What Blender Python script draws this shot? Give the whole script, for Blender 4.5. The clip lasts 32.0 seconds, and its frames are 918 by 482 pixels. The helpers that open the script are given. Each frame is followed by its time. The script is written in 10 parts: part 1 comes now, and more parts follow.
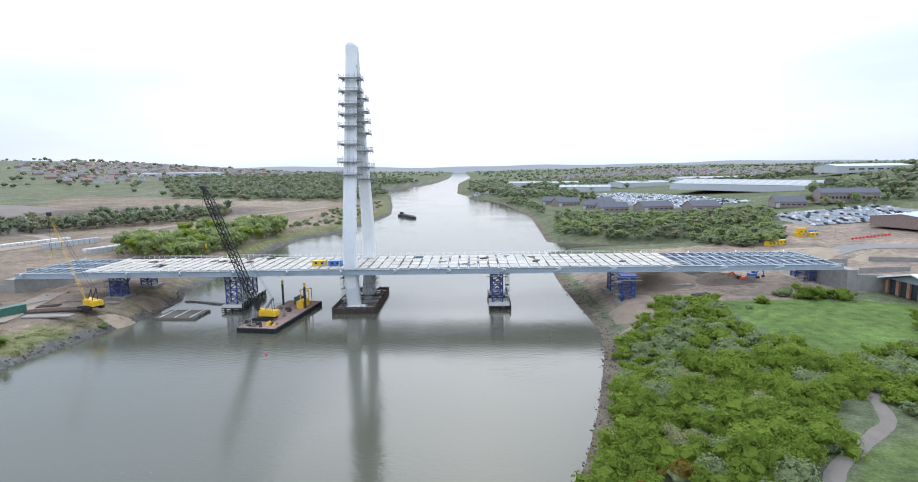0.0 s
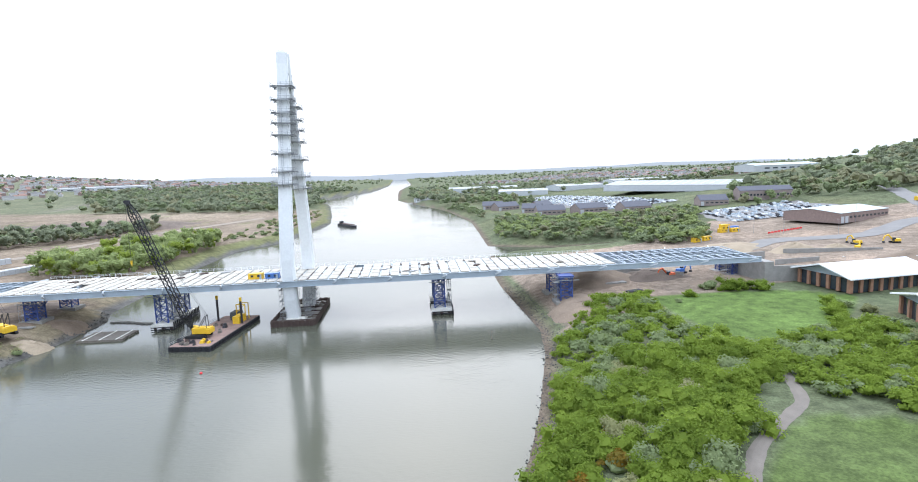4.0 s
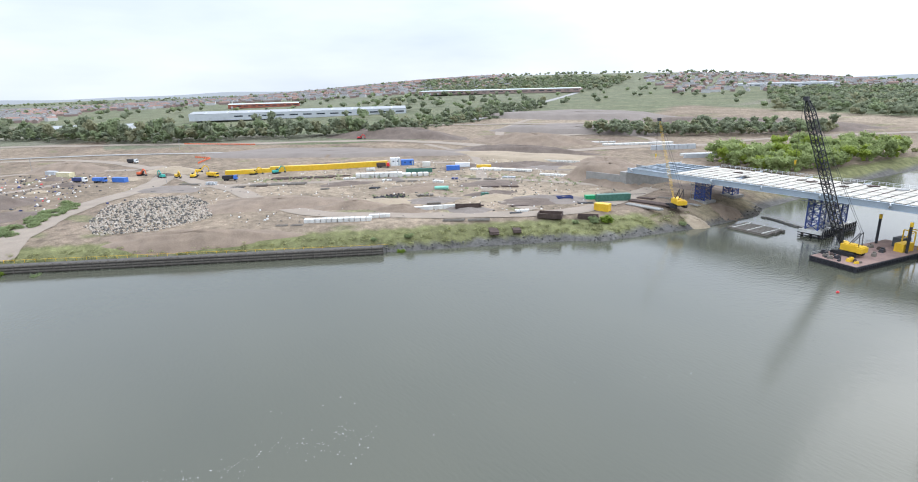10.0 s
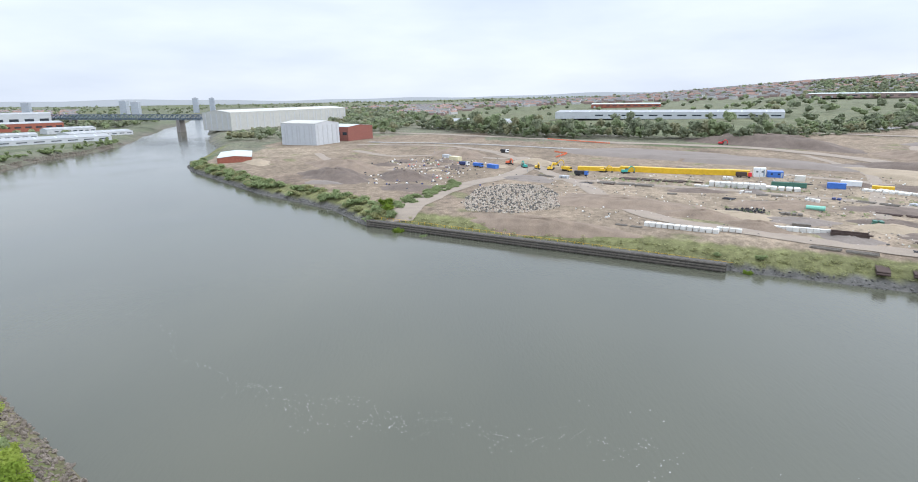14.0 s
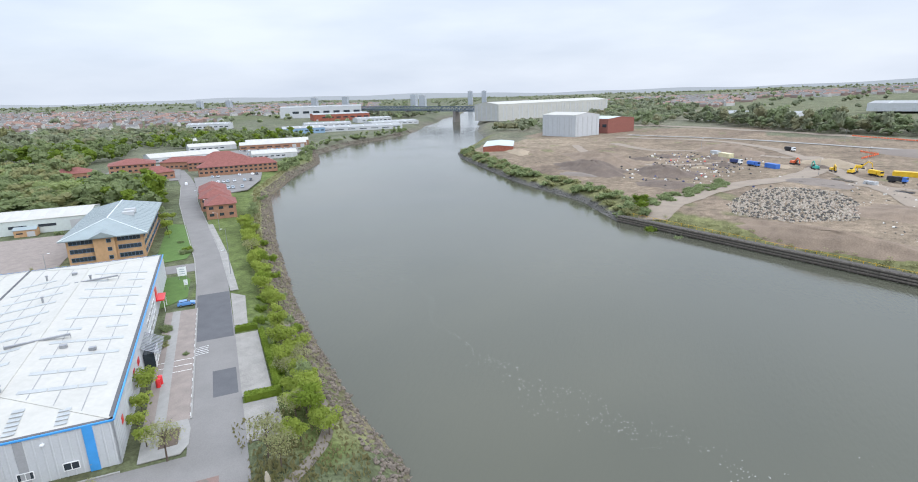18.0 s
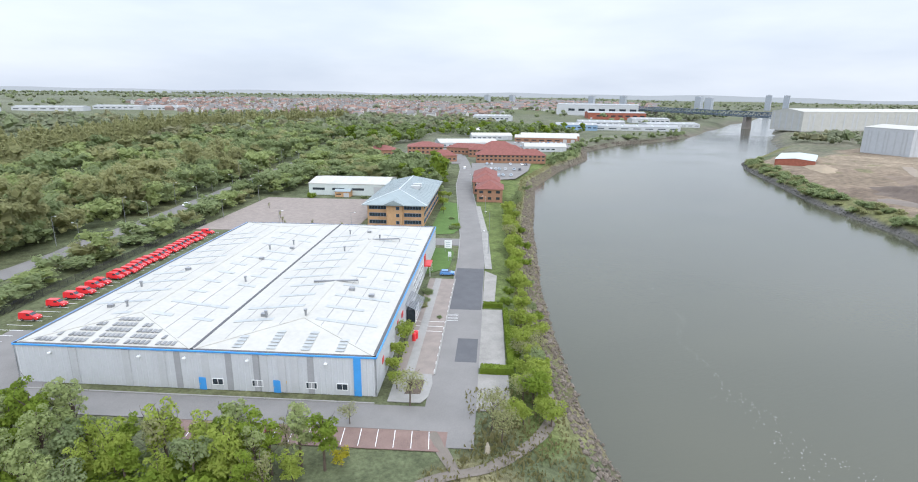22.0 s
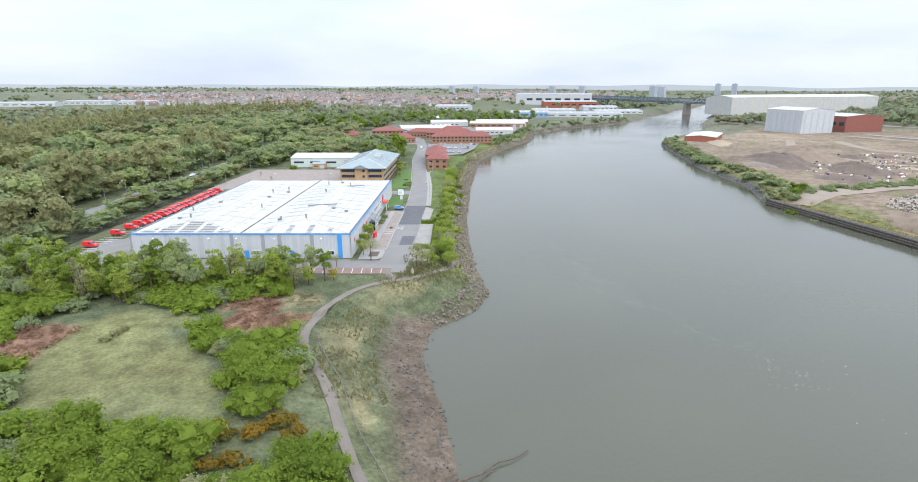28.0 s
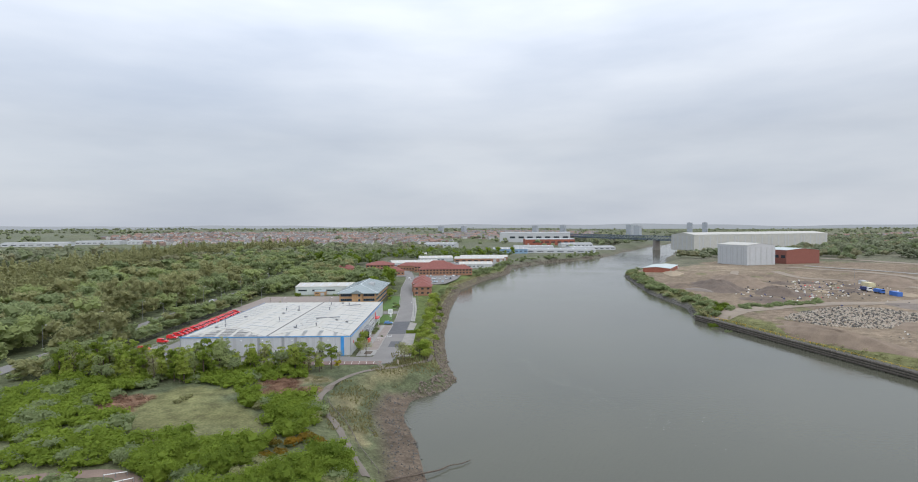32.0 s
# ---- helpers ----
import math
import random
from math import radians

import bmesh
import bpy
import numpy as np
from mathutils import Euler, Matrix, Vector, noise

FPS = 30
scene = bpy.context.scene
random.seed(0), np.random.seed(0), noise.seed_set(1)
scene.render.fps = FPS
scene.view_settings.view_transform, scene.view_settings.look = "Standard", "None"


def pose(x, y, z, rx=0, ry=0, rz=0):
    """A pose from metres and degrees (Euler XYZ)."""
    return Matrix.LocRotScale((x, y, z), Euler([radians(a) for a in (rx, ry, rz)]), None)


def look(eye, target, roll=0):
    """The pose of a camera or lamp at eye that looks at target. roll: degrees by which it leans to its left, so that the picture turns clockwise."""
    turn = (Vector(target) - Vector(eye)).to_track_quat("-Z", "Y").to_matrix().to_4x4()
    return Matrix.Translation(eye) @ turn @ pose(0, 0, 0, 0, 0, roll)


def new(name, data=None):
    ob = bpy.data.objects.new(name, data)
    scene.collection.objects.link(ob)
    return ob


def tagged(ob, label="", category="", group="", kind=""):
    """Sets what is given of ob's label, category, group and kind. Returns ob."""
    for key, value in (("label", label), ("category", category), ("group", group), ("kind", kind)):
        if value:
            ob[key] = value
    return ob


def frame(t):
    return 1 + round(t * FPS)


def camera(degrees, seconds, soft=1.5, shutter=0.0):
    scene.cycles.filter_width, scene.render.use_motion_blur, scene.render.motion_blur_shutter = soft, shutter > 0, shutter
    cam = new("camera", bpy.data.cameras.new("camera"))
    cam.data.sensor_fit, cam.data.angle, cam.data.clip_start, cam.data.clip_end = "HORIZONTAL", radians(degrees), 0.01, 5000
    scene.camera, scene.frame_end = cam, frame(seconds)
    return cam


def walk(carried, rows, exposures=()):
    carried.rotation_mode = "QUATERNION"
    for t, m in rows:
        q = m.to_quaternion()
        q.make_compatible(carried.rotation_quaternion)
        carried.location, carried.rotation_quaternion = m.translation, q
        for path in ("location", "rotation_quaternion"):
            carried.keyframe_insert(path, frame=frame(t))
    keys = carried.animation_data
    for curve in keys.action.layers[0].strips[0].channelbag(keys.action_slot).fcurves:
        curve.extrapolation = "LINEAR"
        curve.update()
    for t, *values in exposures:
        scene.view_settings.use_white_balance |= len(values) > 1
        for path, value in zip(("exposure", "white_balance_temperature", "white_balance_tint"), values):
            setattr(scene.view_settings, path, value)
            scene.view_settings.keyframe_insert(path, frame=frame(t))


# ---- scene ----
cam = camera(80.01, 32.0, soft=1.0)
PATH = [
    (0.0, pose(-0.95, 0.22, 57.20, 82.16, 0.90, -0.12)),
    (0.5, pose(-0.86, -0.28, 57.40, 82.06, 1.05, -2.83)),
    (1.0, pose(-0.87, -0.49, 57.38, 82.01, 1.17, -5.66)),
    (1.5, pose(-0.73, -0.79, 57.29, 81.99, 1.36, -12.39)),
    (2.0, pose(-0.63, -0.94, 57.28, 83.18, 1.33, -12.41)),
    (2.5, pose(-0.62, -1.04, 57.18, 86.71, 1.32, -11.64)),
    (4.5, pose(0.13, -0.56, 57.17, 78.91, 2.24, -3.31)),
    (5.0, pose(0.13, -0.43, 57.27, 74.63, 2.14, 0.42)),
    (5.5, pose(0.04, -0.28, 57.29, 73.42, 2.13, 4.86)),
    (6.0, pose(0.28, -0.20, 57.51, 73.66, 1.11, 11.09)),
    (6.5, pose(0.41, -0.21, 57.11, 73.64, 2.18, 16.62)),
    (7.0, pose(0.65, -0.22, 56.92, 73.84, 2.44, 22.97)),
    (7.5, pose(0.88, -0.20, 56.99, 73.92, 2.22, 28.88)),
    (8.0, pose(0.76, -0.01, 56.95, 74.03, 2.04, 35.10)),
    (8.5, pose(0.52, 0.23, 56.91, 74.11, 1.85, 40.72)),
    (9.0, pose(0.38, 0.26, 56.89, 74.21, 1.59, 46.50)),
    (9.5, pose(0.39, 0.28, 56.88, 74.31, 1.53, 51.59)),
    (10.0, pose(0.24, 0.31, 56.84, 74.37, 1.41, 56.73)),
    (10.5, pose(0.29, 0.34, 56.80, 74.59, 1.63, 61.45)),
    (11.0, pose(0.35, 0.36, 56.78, 74.82, 1.73, 66.39)),
    (11.5, pose(0.32, 0.38, 56.77, 74.89, 1.57, 70.97)),
    (12.0, pose(0.22, 0.37, 56.75, 74.95, 1.31, 75.79)),
    (12.5, pose(0.10, 0.40, 56.72, 75.11, 1.34, 80.74)),
    (13.0, pose(0.11, 0.39, 56.72, 75.18, 1.25, 84.90)),
    (13.5, pose(0.04, 0.36, 56.71, 75.19, 1.00, 88.78)),
    (14.0, pose(-0.07, 0.36, 56.70, 75.15, 0.84, 92.26)),
    (14.5, pose(-0.21, 0.36, 56.70, 75.11, 0.68, 95.88)),
    (16.5, pose(0.26, 0.28, 57.02, 74.58, 2.22, 109.02)),
    (17.0, pose(0.21, 0.28, 56.99, 74.67, 1.99, 111.78)),
    (17.5, pose(0.18, 0.25, 56.98, 74.78, 1.77, 115.08)),
    (18.0, pose(0.06, 0.22, 56.96, 74.88, 1.60, 118.43)),
    (18.5, pose(0.19, 0.24, 56.93, 75.03, 1.23, 121.72)),
    (19.0, pose(0.16, 0.22, 56.85, 75.19, 0.85, 124.82)),
    (19.5, pose(0.01, 0.14, 56.87, 75.09, 0.64, 128.33)),
    (20.0, pose(-0.12, 0.10, 56.86, 75.07, 0.38, 131.90)),
    (20.5, pose(-0.19, 0.06, 56.84, 75.03, -0.00, 136.32)),
    (21.0, pose(-0.54, -0.12, 56.82, 74.93, -0.46, 140.80)),
    (21.5, pose(-0.71, -0.34, 56.44, 74.96, -0.61, 145.17)),
    (22.0, pose(-0.82, -0.31, 56.24, 74.97, -0.59, 146.03)),
    (22.5, pose(-0.65, 0.87, 55.78, 74.95, -0.50, 145.45)),
    (23.0, pose(0.21, 3.52, 55.22, 74.91, -0.29, 145.06)),
    (23.5, pose(2.12, 7.52, 54.99, 74.67, -0.32, 144.73)),
    (24.0, pose(4.63, 12.56, 54.49, 74.65, -0.16, 144.55)),
    (24.5, pose(7.75, 18.62, 54.10, 74.61, -0.04, 144.29)),
    (25.0, pose(10.99, 24.85, 54.11, 74.63, 0.02, 144.05)),
    (25.5, pose(14.20, 31.15, 54.06, 74.58, 0.07, 143.76)),
    (27.5, pose(27.64, 56.97, 54.60, 74.28, 0.14, 142.92)),
    (28.0, pose(31.07, 63.21, 54.46, 74.23, 0.08, 142.72)),
    (28.5, pose(34.34, 69.08, 54.71, 74.10, 0.11, 142.46)),
    (29.0, pose(37.76, 75.00, 54.88, 73.95, 0.12, 142.23)),
    (29.5, pose(41.10, 80.62, 55.05, 73.83, 0.09, 142.02)),
    (30.0, pose(44.58, 86.25, 55.04, 73.73, 0.00, 141.84)),
    (30.5, pose(47.99, 91.87, 54.90, 75.18, 0.03, 141.66)),
    (31.0, pose(51.44, 97.73, 54.59, 79.67, 0.23, 141.63)),
    (31.5, pose(55.06, 103.43, 54.51, 84.72, 0.27, 141.66)),
    (32.0, pose(58.71, 109.09, 54.74, 88.45, 0.38, 141.65)),
]
# the clip's camera opens up a little as it turns from the bright sky and stops down at the end
EXPOSURES = [(t, e, k, 10) for t, e, k in ((0.0, 0.05, 5900), (2.5, 0.0, 5900), (4.5, 0.58, 6000), (6.0, 0.62, 5900), (7.5, 0.22, 6000), (9.0, 0.33, 6050), (11.0, 0.29, 6150), (13.0, 0.26, 6150), (17.0, 0.16, 6200), (19.0, 0.12, 6200), (23.0, 0.22, 6250), (25.5, 0.2, 6250), (28.0, 0.32, 6250), (29.0, 0.33, 6250), (30.0, 0.2, 6250), (31.0, -0.17, 6350), (32.0, -0.33, 6450))]
walk(cam, PATH, EXPOSURES)


# ---- daylight: bright overcast, the hidden sun beyond the bridge ----
SUN_AZ, SUN_EL = radians(-2), radians(35)          # azimuth turned left from +y
world = bpy.data.worlds.new("overcast_sky")
scene.world = world
world.use_nodes = True
wn = world.node_tree
wn.nodes.clear()
w_out = wn.nodes.new("ShaderNodeOutputWorld")
w_bg = wn.nodes.new("ShaderNodeBackground")
sky = wn.nodes.new("ShaderNodeTexSky")
sky.sky_type, sky.sun_disc = "NISHITA", False
sky.sun_elevation, sky.sun_rotation = SUN_EL, -SUN_AZ
sky.dust_density, sky.air_density = 3.0, 1.0
w_co = wn.nodes.new("ShaderNodeTexCoord")
w_map = wn.nodes.new("ShaderNodeMapping")
w_map.inputs["Scale"].default_value = (1.6, 1.6, 7.0)
cloud = wn.nodes.new("ShaderNodeTexNoise")
cloud.inputs["Scale"].default_value, cloud.inputs["Detail"].default_value = 1.5, 5.0
w_ramp = wn.nodes.new("ShaderNodeValToRGB")
w_ramp.color_ramp.elements[0].position, w_ramp.color_ramp.elements[0].color = 0.30, (6.7, 7.35, 8.5, 1)
w_ramp.color_ramp.elements[1].position, w_ramp.color_ramp.elements[1].color = 0.70, (9.0, 9.45, 10.2, 1)
w_mix = wn.nodes.new("ShaderNodeMix")
w_mix.data_type = "RGBA"
w_mix.inputs[0].default_value = 0.8
wn.links.new(w_co.outputs["Generated"], w_map.inputs["Vector"])
wn.links.new(w_map.outputs[0], cloud.inputs["Vector"])
wn.links.new(cloud.outputs["Fac"], w_ramp.inputs["Fac"])
wn.links.new(sky.outputs[0], w_mix.inputs[6])
wn.links.new(w_ramp.outputs[0], w_mix.inputs[7])
# an overcast dome is brighter overhead than at its rim
w_sep, w_up = wn.nodes.new("ShaderNodeSeparateXYZ"), wn.nodes.new("ShaderNodeMapRange")
w_up.inputs[1].default_value, w_up.inputs[2].default_value = 0.15, 1.0
w_up.inputs[3].default_value, w_up.inputs[4].default_value = 1.04, 3.3
w_vm = wn.nodes.new("ShaderNodeVectorMath")
w_vm.operation = "SCALE"
wn.links.new(w_co.outputs["Generated"], w_sep.inputs[0])
wn.links.new(w_sep.outputs["Z"], w_up.inputs[0])
wn.links.new(w_mix.outputs[2], w_vm.inputs[0])
wn.links.new(w_up.outputs[0], w_vm.inputs["Scale"])
# the cloud is thinner round the hidden sun
w_dot, w_glow, w_g2 = wn.nodes.new("ShaderNodeVectorMath"), wn.nodes.new("ShaderNodeMapRange"), wn.nodes.new("ShaderNodeVectorMath")
w_dot.operation, w_g2.operation = "DOT_PRODUCT", "SCALE"
w_dot.inputs[1].default_value = (-math.sin(SUN_AZ) * math.cos(SUN_EL), math.cos(SUN_AZ) * math.cos(SUN_EL), math.sin(SUN_EL))
w_glow.interpolation_type = "SMOOTHSTEP"
w_glow.inputs[1].default_value, w_glow.inputs[2].default_value = 0.35, 1.0
w_glow.inputs[3].default_value, w_glow.inputs[4].default_value = 1.02, 1.3
wn.links.new(w_co.outputs["Generated"], w_dot.inputs[0])
wn.links.new(w_dot.outputs["Value"], w_glow.inputs[0])
wn.links.new(w_vm.outputs[0], w_g2.inputs[0])
wn.links.new(w_glow.outputs[0], w_g2.inputs["Scale"])
wn.links.new(w_g2.outputs[0], w_bg.inputs["Color"])
w_bg.inputs["Strength"].default_value = 0.1
wn.links.new(w_bg.outputs[0], w_out.inputs["Surface"])

sun = new("sun", bpy.data.lights.new("sun", "SUN"))
sun.data.energy, sun.data.angle, sun.data.color = 0.42, radians(40), (1.0, 0.96, 0.9)
sun.matrix_world = look((-math.sin(SUN_AZ) * 100, math.cos(SUN_AZ) * 100, math.tan(SUN_EL) * 100), (0, 0, 0))


# ---- materials ----
def mat(name, color, rough=0.8, metal=0.0, var=0.25, scale=1.0, fine=12.0, bump=0.0, color2=None, random_hue=0.0, spec=0.3, coat=0.0):
    """A procedural surface: a base colour that drifts towards color2 at a broad and a fine scale (metres), with relief."""
    m = bpy.data.materials.new(name)
    m.use_nodes = True
    t = m.node_tree
    b = t.nodes["Principled BSDF"]
    b.inputs["Roughness"].default_value, b.inputs["Metallic"].default_value = rough, metal
    b.inputs["Specular IOR Level"].default_value = spec
    b.inputs["Coat Weight"].default_value = coat
    co = t.nodes.new("ShaderNodeNewGeometry")
    n1, n2 = t.nodes.new("ShaderNodeTexNoise"), t.nodes.new("ShaderNodeTexNoise")
    n1.inputs["Scale"].default_value, n1.inputs["Detail"].default_value = 1.0 / scale, 4
    n2.inputs["Scale"].default_value, n2.inputs["Detail"].default_value = fine / scale, 3
    add = t.nodes.new("ShaderNodeMath")
    add.operation = "ADD"
    for n, k in ((n1, 0), (n2, 1)):
        t.links.new(co.outputs["Position"], n.inputs["Vector"])
        t.links.new(n.outputs["Fac"], add.inputs[k])
    half = t.nodes.new("ShaderNodeMapRange")
    half.inputs[1].default_value, half.inputs[2].default_value = 0.65, 1.35
    t.links.new(add.outputs[0], half.inputs[0])
    mx = t.nodes.new("ShaderNodeMix")
    mx.data_type = "RGBA"
    c2 = color2 or tuple(v * (1 - var) for v in color)
    c1 = color if color2 else tuple(min(1, v * (1 + var * 0.6)) for v in color)
    mx.inputs[6].default_value, mx.inputs[7].default_value = (*c1, 1), (*c2, 1)
    t.links.new(half.outputs[0], mx.inputs[0])
    last = mx.outputs[2]
    if random_hue:
        oi = t.nodes.new("ShaderNodeObjectInfo")
        hs = t.nodes.new("ShaderNodeHueSaturation")
        mr = t.nodes.new("ShaderNodeMapRange")
        mr.inputs[3].default_value, mr.inputs[4].default_value = 1 - random_hue, 1 + random_hue
        t.links.new(oi.outputs["Random"], mr.inputs[0])
        t.links.new(mr.outputs[0], hs.inputs["Value"])
        t.links.new(last, hs.inputs["Color"])
        last = hs.outputs[0]
    t.links.new(last, b.inputs["Base Color"])
    if bump:
        bp = t.nodes.new("ShaderNodeBump")
        bp.inputs["Strength"].default_value, bp.inputs["Distance"].default_value = 0.7, bump
        t.links.new(add.outputs[0], bp.inputs["Height"])
        t.links.new(bp.outputs[0], b.inputs["Normal"])
    return m


def leaf_mat(name, color, color2, island=True):
    """Leaves: colour drifts from clump to clump and from plant to plant, with some light let through."""
    m = bpy.data.materials.new(name)
    m.use_nodes = True
    t = m.node_tree
    b = t.nodes["Principled BSDF"]
    b.inputs["Roughness"].default_value, b.inputs["Specular IOR Level"].default_value = 0.75, 0.06
    g, oi = t.nodes.new("ShaderNodeNewGeometry"), t.nodes.new("ShaderNodeObjectInfo")
    n = t.nodes.new("ShaderNodeTexNoise")
    n.inputs["Scale"].default_value = 0.13
    t.links.new(g.outputs["Position"], n.inputs["Vector"])
    a1, a2 = t.nodes.new("ShaderNodeMath"), t.nodes.new("ShaderNodeMath")
    a1.operation = a2.operation = "MULTIPLY_ADD"
    t.links.new(g.outputs["Random Per Island"], a1.inputs[0])
    a1.inputs[1].default_value, a1.inputs[2].default_value = 0.35, -0.35
    t.links.new(oi.outputs["Random"], a2.inputs[0])
    a2.inputs[1].default_value = 0.35
    t.links.new(a1.outputs[0], a2.inputs[2])
    a3 = t.nodes.new("ShaderNodeMath")
    a3.operation = "MULTIPLY_ADD"
    t.links.new(n.outputs["Fac"], a3.inputs[0])
    a3.inputs[1].default_value = 1.0
    t.links.new(a2.outputs[0], a3.inputs[2])
    mx = t.nodes.new("ShaderNodeMix")
    mx.data_type = "RGBA"
    mx.inputs[6].default_value, mx.inputs[7].default_value = (*color, 1), (*color2, 1)
    t.links.new(a3.outputs[0], mx.inputs[0])
    t.links.new(mx.outputs[2], b.inputs["Base Color"])
    tr, sh = t.nodes.new("ShaderNodeBsdfTranslucent"), t.nodes.new("ShaderNodeMixShader")
    sh.inputs[0].default_value = 0.55
    t.links.new(mx.outputs[2], tr.inputs["Color"])
    t.links.new(b.outputs[0], sh.inputs[1])
    t.links.new(tr.outputs[0], sh.inputs[2])
    t.links.new(sh.outputs[0], t.nodes["Material Output"].inputs["Surface"])
    return m


def ground_mat():
    """Earth and turf: the zone's colour with grain and patches at two scales."""
    m = bpy.data.materials.new("ground_cover")
    m.use_nodes = True
    t = m.node_tree
    b = t.nodes["Principled BSDF"]
    b.inputs["Roughness"].default_value, b.inputs["Specular IOR Level"].default_value = 0.95, 0.1
    at, g = t.nodes.new("ShaderNodeAttribute"), t.nodes.new("ShaderNodeNewGeometry")
    at.attribute_name = "cover"
    val = None
    for sc, lo, hi in ((0.045, 0.72, 1.28), (0.28, 0.62, 1.38), (1.6, 0.68, 1.32)):
        n, mr = t.nodes.new("ShaderNodeTexNoise"), t.nodes.new("ShaderNodeMapRange")
        n.inputs["Scale"].default_value, n.inputs["Detail"].default_value = sc, 6
        n.inputs["Roughness"].default_value = 0.62
        mr.inputs[1].default_value, mr.inputs[2].default_value = 0.3, 0.7
        mr.inputs[3].default_value, mr.inputs[4].default_value = lo, hi
        t.links.new(g.outputs["Position"], n.inputs["Vector"])
        t.links.new(n.outputs["Fac"], mr.inputs[0])
        if val is None:
            val = mr.outputs[0]
        else:
            mu = t.nodes.new("ShaderNodeMath")
            mu.operation = "MULTIPLY"
            t.links.new(val, mu.inputs[0])
            t.links.new(mr.outputs[0], mu.inputs[1])
            val = mu.outputs[0]
    vm = t.nodes.new("ShaderNodeVectorMath")
    vm.operation = "SCALE"
    t.links.new(at.outputs["Color"], vm.inputs[0])
    t.links.new(val, vm.inputs["Scale"])
    t.links.new(vm.outputs[0], b.inputs["Base Color"])
    bp = t.nodes.new("ShaderNodeBump")
    bp.inputs["Strength"].default_value, bp.inputs["Distance"].default_value = 0.8, 0.25
    t.links.new(val, bp.inputs["Height"])
    t.links.new(bp.outputs[0], b.inputs["Normal"])
    return m


def water_mat():
    """Silty river water: a turbid body under a rippled, glossy surface."""
    m = bpy.data.materials.new("river_water")
    m.use_nodes = True
    t = m.node_tree
    b = t.nodes["Principled BSDF"]
    b.inputs["Base Color"].default_value = (0.062, 0.072, 0.066, 1)
    b.inputs["Roughness"].default_value, b.inputs["IOR"].default_value = 0.085, 1.33
    g, mp = t.nodes.new("ShaderNodeNewGeometry"), t.nodes.new("ShaderNodeMapping")
    mp.inputs["Rotation"].default_value = (0, 0, radians(-25))
    mp.inputs["Scale"].default_value = (0.55, 1.5, 1)
    t.links.new(g.outputs["Position"], mp.inputs["Vector"])
    n1, n2, n3 = (t.nodes.new("ShaderNodeTexNoise") for _ in range(3))
    n1.inputs["Scale"].default_value, n1.inputs["Detail"].default_value = 0.9, 4
    n2.inputs["Scale"].default_value, n2.inputs["Detail"].default_value = 0.02, 3
    n3.inputs["Scale"].default_value, n3.inputs["Detail"].default_value = 0.012, 4
    t.links.new(mp.outputs[0], n1.inputs["Vector"])
    t.links.new(g.outputs["Position"], n2.inputs["Vector"])
    t.links.new(mp.outputs[0], n3.inputs["Vector"])
    mr = t.nodes.new("ShaderNodeMapRange")
    mr.inputs[1].default_value, mr.inputs[2].default_value = 0.35, 0.65
    mr.inputs[3].default_value, mr.inputs[4].default_value = 0.25, 1.0
    t.links.new(n2.outputs["Fac"], mr.inputs[0])
    bp = t.nodes.new("ShaderNodeBump")
    bp.inputs["Distance"].default_value = 0.075
    t.links.new(mr.outputs[0], bp.inputs["Strength"])
    t.links.new(n1.outputs["Fac"], bp.inputs["Height"])
    t.links.new(bp.outputs[0], b.inputs["Normal"])
    cr = t.nodes.new("ShaderNodeMix")
    cr.data_type = "RGBA"
    cr.inputs[6].default_value, cr.inputs[7].default_value = (0.086, 0.085, 0.058, 1), (0.062, 0.064, 0.048, 1)
    t.links.new(n3.outputs["Fac"], cr.inputs[0])
    # thin wisps of foam drawn out by the current
    n4, wr, fm = t.nodes.new("ShaderNodeTexNoise"), t.nodes.new("ShaderNodeMapRange"), t.nodes.new("ShaderNodeMix")
    n4.inputs["Scale"].default_value, n4.inputs["Detail"].default_value, n4.inputs["Distortion"].default_value = 0.03, 6, 1.2
    n4.noise_type = "RIDGED_MULTIFRACTAL"
    wr.inputs[1].default_value, wr.inputs[2].default_value, wr.inputs[4].default_value = 1.1, 1.55, 0.6
    t.links.new(mp.outputs[0], n4.inputs["Vector"])
    t.links.new(n4.outputs["Fac"], wr.inputs[0])
    wf = t.nodes.new("ShaderNodeMath")
    wf.operation = "MULTIPLY"
    t.links.new(wr.outputs[0], wf.inputs[0])
    t.links.new(n2.outputs["Fac"], wf.inputs[1])
    fm.data_type = "RGBA"
    fm.inputs[7].default_value = (0.30, 0.30, 0.27, 1)
    t.links.new(wf.outputs[0], fm.inputs[0])
    t.links.new(cr.outputs[2], fm.inputs[6])
    t.links.new(fm.outputs[2], b.inputs["Base Color"])
    return m


